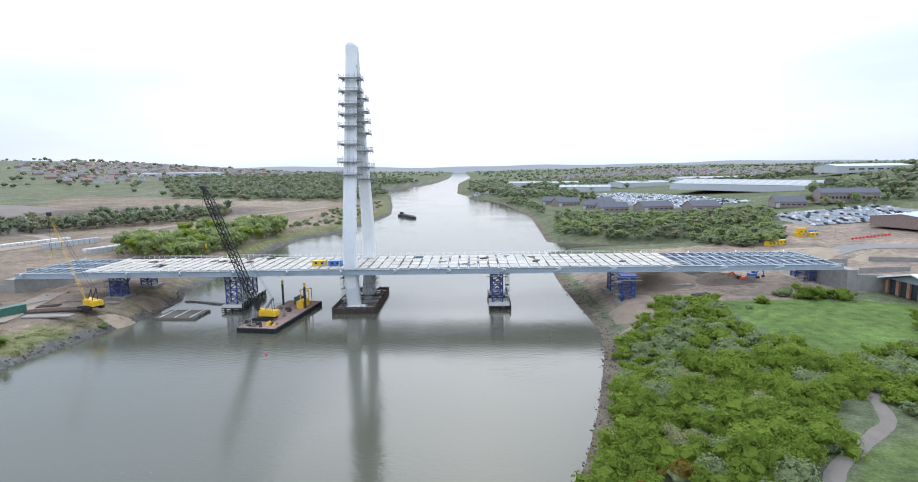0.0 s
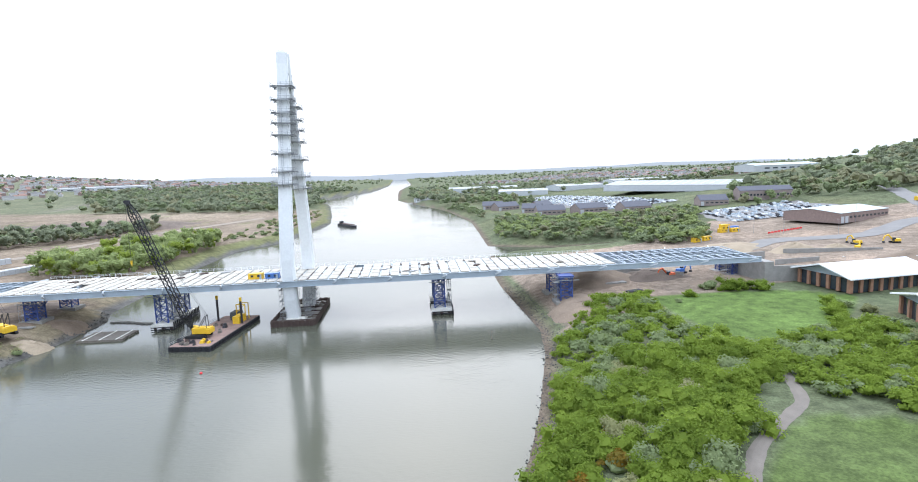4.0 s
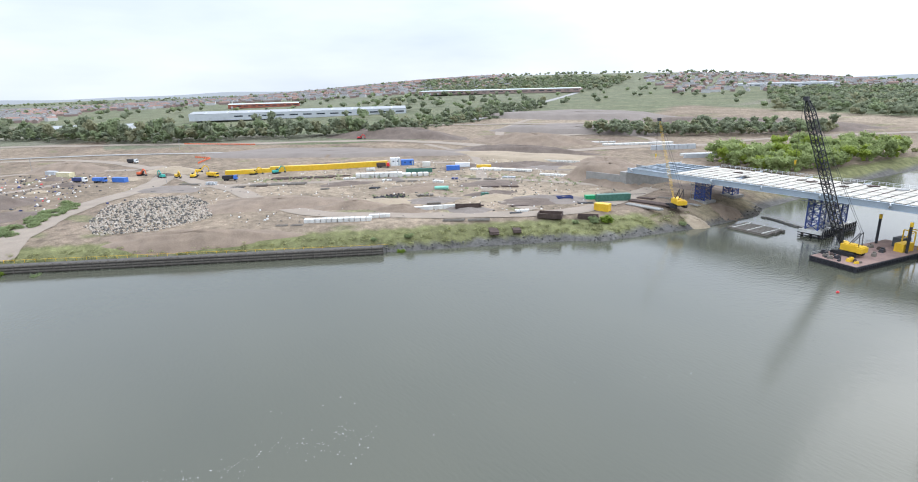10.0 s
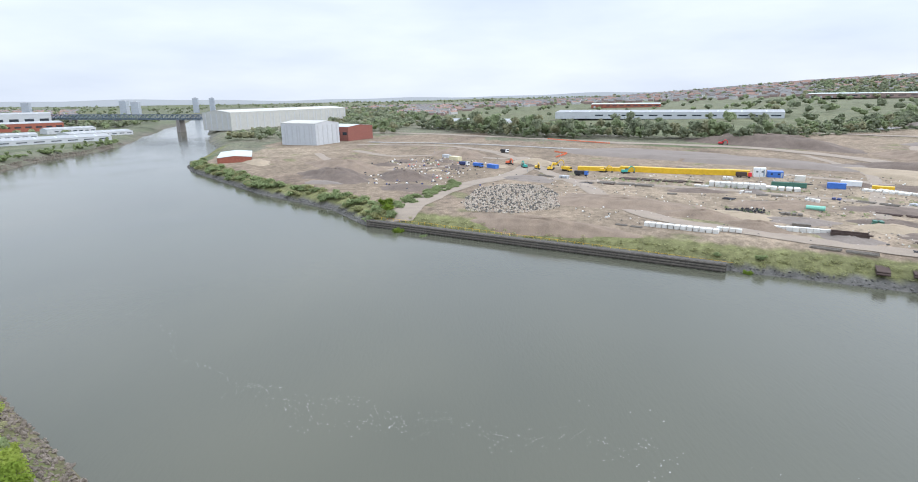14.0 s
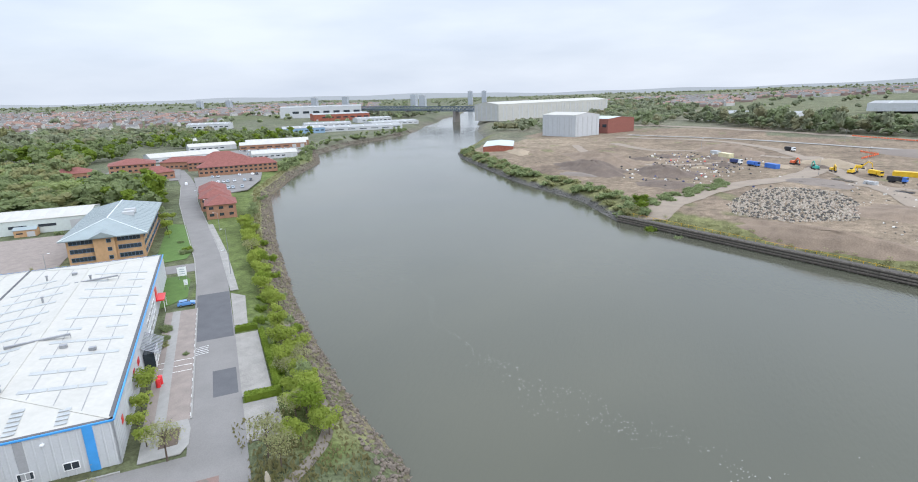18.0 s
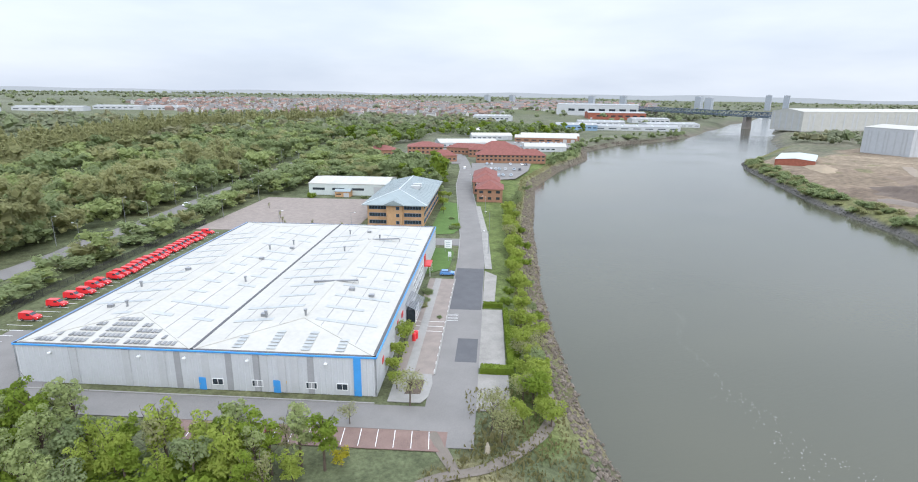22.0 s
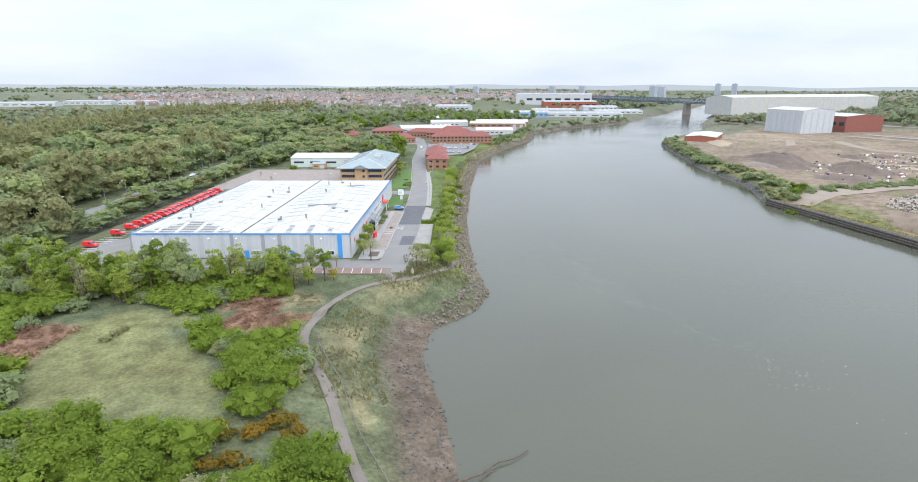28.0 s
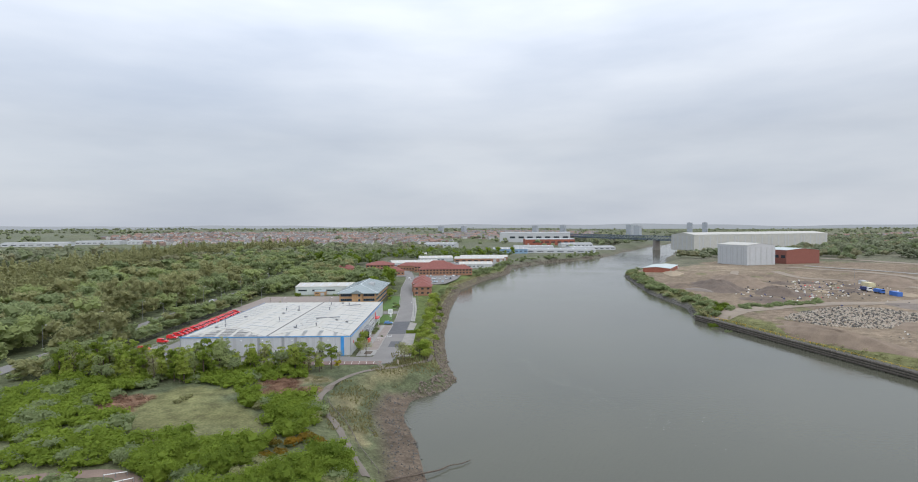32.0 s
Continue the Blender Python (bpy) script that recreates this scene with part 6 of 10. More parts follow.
sign_board(-4.6, 89, 2.4, 2.6, 2.6, "white sign board on two posts on the lawn")
sign_board(-5.9, 79, 1.0, 1.5, 2.2, "small white notice board on the lawn edge")


def street_lamp(x, y, z, h, rz, label="tall grey street lamp column with a single arm"):
    t = thing("street_lamp", x, y, z, rz, label, "street lamp", "street lamps")
    bm = bmesh.new()
    add_tube(bm, (0, 0, 0), (0, 0, h), 0.11, 0.06, seg=8)
    part("column", bm, SCAFF, t)
    bm = bmesh.new()
    add_beam(bm, (0, 0, h), (1.2, 0, h + 0.15), 0.07)
    part("arm", bm, SCAFF, t)
    bm = bmesh.new()
    add_box(bm, (1.4, 0, h + 0.12), (0.7, 0.28, 0.14))
    part("lantern", bm, WHITE_STEEL, t)


for u, v in ((-17.6, 88), (-17.6, 118), (-15.5, 150), (-11.8, 185), (-7.5, 215), (33, 111), (60, 111), (91, 130), (91, 165)):
    x, y, _ = est(u, v)
    street_lamp(x, y, EG, 7.5, EROT + (0 if u < 0 else 180))

fe = ething("palisade_fence", 92, -8, EG, "dark steel palisade fence along the van park", "fence")
pales = bmesh.new()
for k in range(46):
    for q in range(9):
        add_box(pales, (0, -2.75 * k - 0.3 * q, 1.1), (0.04, 0.09, 2.2))
    for z in (0.5, 1.8):
        bm = bmesh.new()
        add_beam(bm, (0, -2.75 * k, z), (0, -2.75 * (k + 1), z), 0.05)
        part("fence_rail", bm, DARK_STEEL, fe)
    bm = bmesh.new()
    add_beam(bm, (0, -2.75 * k, 0), (0, -2.75 * k, 2.3), 0.1)
    part("fence_post", bm, DARK_STEEL, fe)
tagged(part("pale", pales, DARK_STEEL, fe), kind="stuff")

st = thing("standing_stone", *est(-19.0, -13.3, 5.2), 20, "tall rough standing stone on the grass by the path", "standing stone")
bm = bmesh.new()
rings = []
for k, (z, s) in enumerate(((0, 0.75), (0.5, 0.62), (1.4, 0.55), (2.3, 0.42), (2.8, 0.2))):
    rings.append([bm.verts.new((s * math.cos(a) * (1 + 0.2 * math.sin(3 * a + k)) + 0.06 * k, 0.7 * s * math.sin(a), z + 0.1 * math.sin(2 * a))) for a in np.linspace(0, 2 * math.pi, 9)[:-1]])
for a, b in zip(rings, rings[1:]):
    for i in range(8):
        bm.faces.new((a[i], a[(i + 1) % 8], b[(i + 1) % 8], b[i]))
bm.faces.new(rings[-1])
part("stone", bm, mat("buff_sandstone", (0.36, 0.32, 0.25), 0.95, var=0.3, scale=0.6, bump=0.03), st)
rb = thing("life_ring_post", -43.9, -55.6, 4.4, 40, "red life-ring housing on a post beside the path", "life ring")
bm = bmesh.new()
add_beam(bm, (0, 0, 0), (0, 0, 1.1), 0.12)
part("post", bm, TIMBER, rb)
bm = bmesh.new()
add_box(bm, (0, 0, 1.35), (1.0, 0.3, 0.95))
part("housing", bm, RED_PAINT, rb)


# ---- plants ----
CUBE = np.array([[(-1, -1, -1), (-1, 1, -1), (1, 1, -1), (1, -1, -1)], [(-1, -1, 1), (1, -1, 1), (1, 1, 1), (-1, 1, 1)], [(-1, -1, -1), (1, -1, -1), (1, -1, 1), (-1, -1, 1)],
                 [(1, -1, -1), (1, 1, -1), (1, 1, 1), (1, -1, 1)], [(1, 1, -1), (-1, 1, -1), (-1, 1, 1), (1, 1, 1)], [(-1, 1, -1), (-1, -1, -1), (-1, -1, 1), (-1, 1, 1)]]) / 1.45


def leaf_cloud(seed, lumps, n, leaf, squash=0.8, core=0.0):
    """Leaf clumps as small cards scattered over several lumps: arrays of corners, four to a card. core: the share of each lump that is closed foliage."""
    rs = np.random.RandomState(seed)
    L = np.array(lumps, float)
    w = L[:, 3] ** 2
    pick = rs.choice(len(L), n, p=w / w.sum())
    d = rs.normal(size=(n, 3))
    d[:, 2] = np.abs(d[:, 2]) * 1.1 - 0.35 * rs.rand(n)
    d /= np.linalg.norm(d, axis=1)[:, None]
    r = L[pick, 3] * (0.66 + 0.42 * rs.rand(n) ** 0.7)
    c = L[pick, :3] + d * r[:, None] * np.array([1, 1, squash])
    nrm = d * 0.9 + rs.normal(size=(n, 3)) * 0.42 + np.array([0, 0, 0.5])
    nrm /= np.linalg.norm(nrm, axis=1)[:, None]
    t = np.cross(nrm, rs.normal(size=(n, 3)))
    t /= np.linalg.norm(t, axis=1)[:, None]
    b = np.cross(nrm, t)
    s = leaf * (0.6 + 0.8 * rs.rand(n))[:, None]
    q = np.stack([c - t * s - b * s * 0.6, c + t * s * 0.7 - b * s * 0.8, c + t * s + b * s * 0.6, c - t * s * 0.6 + b * s * 0.8], 1)
    if core:
        turns = [np.linalg.qr(rs.normal(size=(3, 3)))[0] for _ in L]
        q = np.concatenate([q] + [CUBE @ m * (l[3] * core) * np.array([1, 1, squash]) + l[:3] for l, m in zip(L, turns)])
    return q


def cards_mesh(name, quads, material):
    n = len(quads)
    me = bpy.data.meshes.new(name)
    me.vertices.add(4 * n)
    me.vertices.foreach_set("co", quads.reshape(-1).astype(np.float32))
    me.loops.add(4 * n)
    me.loops.foreach_set("vertex_index", np.arange(4 * n, dtype=np.int32))
    me.polygons.add(n)
    me.polygons.foreach_set("loop_start", np.arange(0, 4 * n, 4, dtype=np.int32))
    me.update(calc_edges=True)
    me.materials.append(material)
    return me


def lump_list(seed, n, R, h, lo=0.3, spread=0.75):
    rs = random.Random(seed)
    out = [(0, 0, h * 0.62, R * 0.62)]
    for k in range(n):
        a, q = rs.uniform(0, 6.28), rs.uniform(0.35, spread)
        out.append((math.cos(a) * R * q, math.sin(a) * R * q, h * rs.uniform(lo, 0.85), R * rs.uniform(0.28, 0.5)))
    return out


def wood_mesh(seed, h, R, name="trunk"):
    """A tapered trunk with limbs that part and rise into the crown."""
    rs = random.Random(seed)
    bm = bmesh.new()
    r = 0.018 * h + 0.05
    mid = Vector((rs.uniform(-0.2, 0.2), rs.uniform(-0.2, 0.2), h * 0.38))
    top = Vector((rs.uniform(-0.4, 0.4), rs.uniform(-0.4, 0.4), h * 0.82))
    add_tube(bm, (0, 0, -0.6), mid, r, r * 0.75, 7)
    add_tube(bm, mid, top, r * 0.75, r * 0.2, 6)
    for k in range(6):
        a = k * 1.05 + rs.uniform(-0.3, 0.3)
        s = mid + (top - mid) * rs.uniform(-0.1, 0.6)
        e = s + Vector((math.cos(a) * R * rs.uniform(0.5, 0.85), math.sin(a) * R * rs.uniform(0.5, 0.85), h * rs.uniform(0.12, 0.28)))
        add_tube(bm, s, e, r * 0.42, r * 0.1, 5, caps=False)
        e2 = e + Vector((rs.uniform(-0.6, 0.6), rs.uniform(-0.6, 0.6), h * 0.1))
        add_tube(bm, e, e2, r * 0.12, r * 0.05, 4, caps=False)
    return mesh_of(name, bm, BARK)


TREE_KINDS, BUSH_KINDS = [], []
for k, (R, h, n, m, leaf, lumps) in enumerate(((2.6, 6.5, 1300, LEAF_SPRING, 0.16, 14), (3.2, 7.5, 1500, LEAF_BRIGHT, 0.17, 14), (2.4, 7.8, 1100, LEAF_MID, 0.16, 14), (3.0, 6.5, 900, LEAF_OLIVE, 0.12, 14), (2.2, 5.0, 1000, LEAF_SPRING, 0.15, 12), (3.6, 8.5, 1600, LEAF_MID, 0.18, 16), (2.5, 6.0, 1500, LEAF_SPRING, 0.14, 14),
                                             (1.9, 10.0, 1700, LEAF_PALE, 0.13, 18), (2.1, 9.0, 1900, LEAF_SPRING, 0.135, 18), (1.7, 8.5, 620, LEAF_OLIVE, 0.11, 14), (2.0, 9.4, 1800, LEAF_BRIGHT, 0.135, 18))):
    TREE_KINDS.append((wood_mesh(k, h, R), cards_mesh("crown", leaf_cloud(40 + k, lump_list(k, lumps, R, h, 0.3 if h > 8 else 0.4), n, leaf, 0.9), m), R, h))
for k, (R, h, n, m) in enumerate(((3.0, 3.2, 1250, LEAF_BRIGHT), (3.6, 3.6, 1550, LEAF_BRIGHT), (2.6, 2.6, 1050, LEAF_MID), (3.2, 3.0, 1250, LEAF_BRIGHT), (2.4, 2.2, 900, LEAF_OLIVE))):
    q = leaf_cloud(70 + k, lump_list(30 + k, 20, R, h, 0.15, 0.95), n, 0.135, 0.8, 0.55)
    q[:, :, 2] = np.maximum(q[:, :, 2], -0.2)
    bm = bmesh.new()
    bmesh.ops.create_icosphere(bm, subdivisions=2, radius=1)
    for vv in bm.verts:
        f = 1 + 0.25 * math.sin(vv.co.x * 5 + k) * math.cos(vv.co.y * 4)
        vv.co = Vector((vv.co.x * R * 0.6 * f, vv.co.y * R * 0.6 * f, max(-0.3, h * 0.3 + vv.co.z * h * 0.36 * f)))
    BUSH_KINDS.append((mesh_of("foliage_core", bm, m), cards_mesh("foliage", q, m), R, h))


def plant(name, kinds, x, y, z, s, turn, label, cat, group, parts):
    t = thing(name, x, y, z, turn, label, cat, group)
    t.scale = (s, s, s * random.uniform(0.85, 1.15))
    part(parts[0], kinds[0], None, t)
    part(parts[1], kinds[1], None, t)
    return t


TREE_LABEL = ["fresh green young tree", "broad fresh green tree", "slender mid-green tree", "thin olive-brown tree in bud", "small bright green tree", "tall mid-green broadleaf tree", "dense yellow-green spring tree", "slender pale green birch", "upright fresh green young tree", "thin grey-brown tree in bud", "upright bright green young tree"]
BUSH_LABEL = ["dense bright green hawthorn bush", "wide bright green scrub bush", "mid-green rounded bush", "bright green hawthorn bush", "dull olive-brown leafless bush"]


def put_tree(x, y, k, s=1.0, z=None, where="on the grass"):
    plant("tree", TREE_KINDS[k], x, y, ground_z(x, y) if z is None else z, s, random.uniform(0, 360), TREE_LABEL[k] + " " + where, "tree", "trees " + where, ("trunk", "crown"))


def put_bush(x, y, k, s=1.0, where="in the riverside scrub"):
    plant("bush", BUSH_KINDS[k], x, y, ground_z(x, y) - 0.1, s, random.uniform(0, 360), BUSH_LABEL[k] + " " + where, "bush", "bushes " + where, ("foliage_core", "foliage"))


def fill(poly, gap, seed, jitter=0.42):
    """Loose, uneven planting places inside a plan outline."""
    rs = np.random.RandomState(seed)
    P = np.array(poly)
    xs, ys = np.arange(P[:, 0].min(), P[:, 0].max() + gap, gap), np.arange(P[:, 1].min(), P[:, 1].max() + gap, gap * 0.87)
    X, Y = np.meshgrid(xs, ys)
    X = X + (np.arange(len(ys)) % 2)[:, None] * gap / 2
    X, Y = X.ravel() + rs.uniform(-jitter, jitter, X.size) * gap, Y.ravel() + rs.uniform(-jitter, jitter, X.size) * gap
    ok = inside(X, Y, poly)
    return np.c_[X, Y][ok]


random.seed(17)
SCRUB = [[(17, 60), (22.5, 84), (31, 104), (39, 128), (48.5, 162), (60, 188), (80, 201), (93, 196), (88, 170), (84, 153), (95, 139), (90, 119), (80, 106), (72, 99), (58, 86), (48, 74), (44, 60)]]
SCRUB2 = [[(100, 136), (90, 118), (86, 103), (100, 93), (128, 88), (160, 118), (152, 138), (140, 148), (128, 143)]]
SCRUB3 = [[(36, -30), (17, -14), (12, -26), (6, -20), (6, -6), (9, 10), (12, 26), (16, 40), (17, 60), (22, 64), (46, 64), (42, 40), (39.5, 16), (38, 4), (40.5, -8), (44, -22)],
          [(12, -29), (14, -44), (9, -50), (2, -38), (-1, -32), (1, -20), (8, -18)],
          [(43, -40), (42, -56), (50, -60), (38, -76), (28, -80), (50, -104), (90, -90), (95, -50), (60, -48), (52, -32), (46, -34)],
          [(38, -31), (46, -38), (56, -44), (66, -42), (62, -31), (54, -28), (48, -22), (43, -20), (36, -24)],
          [(53, -17), (58, -21), (68, -22), (66, -13), (55, -12)],
          [(22, -79), (10, -62), (-4, -62), (-14, -60), (-16, -66), (10, -84), (32, -100), (40, -92)]]
n_bush = 0
SPOTS = []
for n, poly in enumerate(SCRUB):
    SPOTS += [(x, y, 1.25) for x, y in fill(poly, 5.7, 3 + n)]
MASS = [(x, y) for n, poly in enumerate(SCRUB2) for x, y in fill(poly, 4.4, 8 + n)]
for n, poly in enumerate(SCRUB3):
    if n < 2:
        SPOTS += [(x, y, 1.05) for x, y in fill(poly, 4.9, 13 + n)]
    else:
        MASS += [(x, y) for x, y in fill(poly, 4.0, 13 + n)]
GORSE = leaf_mat("gorse_with_orange_flower", (0.10, 0.12, 0.03), (0.34, 0.19, 0.025))
gorse_kind = (BUSH_KINDS[2][0], cards_mesh("foliage", leaf_cloud(91, lump_list(44, 9, 2.4, 2.2, 0.15, 0.95), 620, 0.2, 0.7), GORSE), 2.4, 2.2)
for x, y, s in SPOTS:
    s *= random.uniform(0.72, 1.25)
    dd = float(seg_dist(np.array([x]), np.array([y]), BANK_R)[0])
    if dd < (5.0 if y > 50 else 9.5):
        continue
    if y > 132 or 40 < y < 66:
        MASS.append((x, y))
        continue
    gorse = (dd < 19 and 55 < y < 100 and random.random() < 0.6) or (math.hypot(x - 15, y + 10) < 8 and random.random() < 0.7)
    if gorse:
        plant("gorse_bush", gorse_kind, x, y, ground_z(x, y) - 0.1, s * 0.8, random.uniform(0, 360), "gorse bush with orange-yellow flowers in the scrub", "bush", "gorse bushes", ("foliage_core", "foliage"))
    else:
        put_bush(x, y, random.choice((0, 0, 1, 1, 3, 3, 2, 4)), s)
for x, y, k, s in ((108, 193, 1, 0.75), (100, 186, 2, 0.5), (128, 199, 1, 1.3), (134, 199, 0, 1.2), (140, 196, 3, 1.2), (122, 203, 2, 1.3), (146, 170, 0, 0.9), (142, 162, 3, 1.1), (149, 166, 2, 1.0), (138, 158, 1, 1.0), (150, 158, 4, 1.0), (131, 147, 1, 1.1), (126, 141, 0, 1.1), (138, 128, 4, 1.4), (147, 124, 4, 1.5), (156, 118, 4, 1.5)):
    put_bush(x, y, k, s, "at the edge of the meadow")
for x, y in ((25, -59), (23.2, -60.5), (27, -57)):
    put_bush(x, y, 4, 0.45, "on the open glade")

# trees between the glade and the warehouse, and along the road and river walk
thicket = [est(u, v)[:2] for u, v in ((3, -17), (1, -23), (12, -27), (30, -28), (42, -34), (64, -36), (92, -32), (92, -16))]
for n, (x, y) in enumerate(fill(thicket, 3.5, 61)):
    put_tree(x, y, (7, 8, 10, 8, 9, 10, 8, 2, 7, 10)[n % 10], random.uniform(0.75, 1.22), where="before the warehouse")
    if n % 5 == 0:
        put_bush(x + 1.2, y + 1.6, random.choice((0, 1, 3, 2)), random.uniform(0.5, 0.85), "under the trees")
YELLOW_LEAF = leaf_mat("bright_yellow_leaves", (0.34, 0.30, 0.03), (0.48, 0.43, 0.05))
RED_LEAF = leaf_mat("copper_red_leaves", (0.20, 0.05, 0.03), (0.30, 0.08, 0.05))
for (x, y), m, s, lab in (((-24.1, -63.0), YELLOW_LEAF, 0.62, "small bright yellow tree before the parking bays"), ((-16.4, -72.8), RED_LEAF, 0.6, "small copper-red tree within the thicket")):
    kind = (TREE_KINDS[4][0], cards_mesh("crown", leaf_cloud(88, lump_list(88, 12, 2.2, 5.0, 0.4), 900, 0.15), m))
    plant("tree", kind, x, y, ground_z(x, y), s, 20, lab, "tree", "", ("trunk", "crown"))
for u, v, k, s in ((-3.0, 2.5, 4, 0.75), (-1.4, 8, 4, 0.75), (-1.5, 13, 4, 0.85), (-1.6, 19, 0, 0.85), (-6.0, -2.5, 3, 0.9), (2.5, -8.3, 3, 0.55), (11, -8.4, 3, 0.5), (-19.5, -8, 3, 0.95), (-22.5, -6.5, 4, 0.85), (-21, -11, 3, 0.8), (-26.5, 1, 1, 0.95), (-27.5, 6, 0, 0.95), (-25, 9.5, 4, 0.9), (-28, 12, 2, 0.8),
                   (-26, 17, 3, 0.8), (-28.5, 23, 3, 0.85), (-30, 29, 0, 0.75), (-28, 36, 4, 0.9), (-29, 43, 2, 0.7), (-27, 52, 4, 0.8), (-28, 60, 0, 0.75), (-24.5, 68, 0, 0.8), (-26, 76, 1, 0.75), (-27.5, 83, 0, 0.85), (-25.5, 90, 4, 0.95), (-27, 97, 1, 0.75), (-27, 106, 0, 0.7), (-26, 113, 4, 0.9), (-26.5, 122, 0, 0.75), (-26, 131, 4, 0.9), (-28, 146, 2, 0.85),
                   (-30, 176, 5, 0.85), (-31, 188, 5, 0.8), (-36, 215, 2, 0.8), (-40, 235, 2, 0.7), (2.5, 148, 4, 0.7), (3.5, 158, 0, 0.8), (4.5, 166, 4, 0.8), (5.5, 176, 0, 0.9), (8, 190, 2, 0.8), (3, 182, 4, 0.8), (14, 202, 2, 0.9), (22, 208, 2, 0.9), (33, 228, 2, 1), (42, 232, 2, 1), (50, 230, 2, 0.9)):
    x, y, _ = est(u, v)
    put_tree(x, y, k, s, where="beside the road and river walk")
for k in range(104):
    u, v = -24.2 - random.uniform(0, 5.0), -6 + 1.6 * k + random.uniform(-1.5, 1.5)
    x, y, _ = est(u, v)
    if float(survey([x], [y])[0][0]) > 7:
        put_tree(x, y, random.choice((6, 6, 6, 6, 0, 4, 3)), random.uniform(0.5, 0.95), where="beside the road and river walk")
for u, v, k, s in ((-23.5, 14, 0, 0.45), (-23.7, 18, 0, 0.45), (-23.8, 24, 3, 0.45), (-23.6, 30, 0, 0.45), (-22.8, 46, 3, 0.5), (-23.5, 54, 0, 0.5), (-25, 63, 1, 0.5), (-2.6, 45, 2, 0.45), (-2.6, 50, 2, 0.5), (-2.8, 41, 4, 0.5), (-7.2, 34.5, 2, 0.25), (-5.5, 121, 2, 0.5), (-4.6, 124, 3, 0.5), (-3.5, 120, 2, 0.55), (-2.0, 137, 2, 0.4), (44, 178, 2, 0.6), (70, 178, 0, 0.7), (33, 114, 2, 0.9), (-29.5, 70, 2, 0.6), (-30, 90, 3, 0.6), (-31, 110, 0, 0.7), (-30, 130, 3, 0.7), (-30.5, 46, 3, 0.6), (-29, 154, 2, 0.6)):
    x, y, _ = est(u, v)
    put_bush(x, y, k, s, "beside the estate road")


def build_hedge(u0, v0, u1, v1, w, h):
    a, b = Vector(est(u0, v0, EG)), Vector(est(u1, v1, EG))
    t = thing("clipped_hedge", a.x, a.y, a.z, math.degrees(math.atan2(b.y - a.y, b.x - a.x)), "clipped bright green hedge beside the parking bays", "hedge", "clipped hedges")
    L = (b - a).length
    bm = bmesh.new()
    add_box(bm, (L / 2, 0, h / 2 - 0.05), (L, w, h), taper=0.92)
    part("hedge_core", bm, LEAF_BRIGHT, t)
    rs = np.random.RandomState(int(abs(u0) * 7 + v0))
    n = int(L * 60)
    side = rs.rand(n)
    c = np.c_[rs.rand(n) * L, np.where(side < 0.5, rs.uniform(-0.5, 0.5, n), np.sign(rs.rand(n) - 0.5) * 0.5) * w, np.where(side < 0.5, h, rs.rand(n) * h)]
    t1, t2 = rs.normal(size=(n, 3)), rs.normal(size=(n, 3))
    t1, t2 = 0.16 * t1 / np.linalg.norm(t1, axis=1)[:, None], 0.16 * t2 / np.linalg.norm(t2, axis=1)[:, None]
    part("leaves", cards_mesh("leaves", np.stack([c - t1, c - t2, c + t1, c + t2], 1), LEAF_BRIGHT), None, t)


build_hedge(-17.0, 42.5, -21.8, 42.5, 1.5, 1.1)
build_hedge(-17.2, 10.2, -23.5, 10.2, 1.8, 1.2)
build_hedge(-23, 12, -22.3, 40, 1.0, 1.0)


# ---- far woods, one mass of many trees ----
def wood_mass(name, spots, templates, material, label, seed, zs=None):
    rs = np.random.RandomState(seed)
    out = []
    Z = (height(spots[:, 0], spots[:, 1]) if zs is None else zs) - 0.3
    for (x, y), z in zip(spots, Z):
        q = templates[rs.randint(len(templates))]
        a, s = rs.uniform(0, 6.28), rs.uniform(0.75, 1.25)
        c, n = math.cos(a) * s, math.sin(a) * s
        out.append(np.stack([q[..., 0] * c - q[..., 1] * n + x, q[..., 0] * n + q[..., 1] * c + y, q[..., 2] * s * rs.uniform(0.85, 1.15) + z], -1))
    ob = new(name, cards_mesh(name, np.concatenate(out), material))
    return tagged(ob, label, "woodland", kind="stuff")


WOOD_T = [leaf_cloud(200 + k, lump_list(60 + k, 6, R, h, 0.3), n, 0.68, 0.9, 0.72) for k, (R, h, n) in enumerate(((4.5, 10, 95), (5.2, 12, 110), (3.8, 9, 80), (4.6, 13, 100)))]
COARSE_T = [leaf_cloud(230 + k, lump_list(80 + k, 3, R, h, 0.2), n, 1.7, 0.85, 0.8) for k, (R, h, n) in enumerate(((8, 11, 26), (9.5, 12, 30), (7, 9, 22)))]
SPECK_T = [leaf_cloud(240 + k, lump_list(90 + k, 2, R, h, 0.2), 9, 2.4, 0.85, 0.85) for k, (R, h) in enumerate(((7, 9), (9, 11), (6, 12)))]
TALL_T = [leaf_cloud(250 + k, [(0, 0, h * f, R * g) for f, g in ((0.25, 0.75), (0.42, 0.95), (0.6, 0.95), (0.76, 0.75), (0.9, 0.45), (1.0, 0.22))], n, 0.56, 1.25, 0.74) for k, (R, h, n) in enumerate(((3.2, 17, 110), (2.8, 19, 110), (3.6, 16, 120)))]
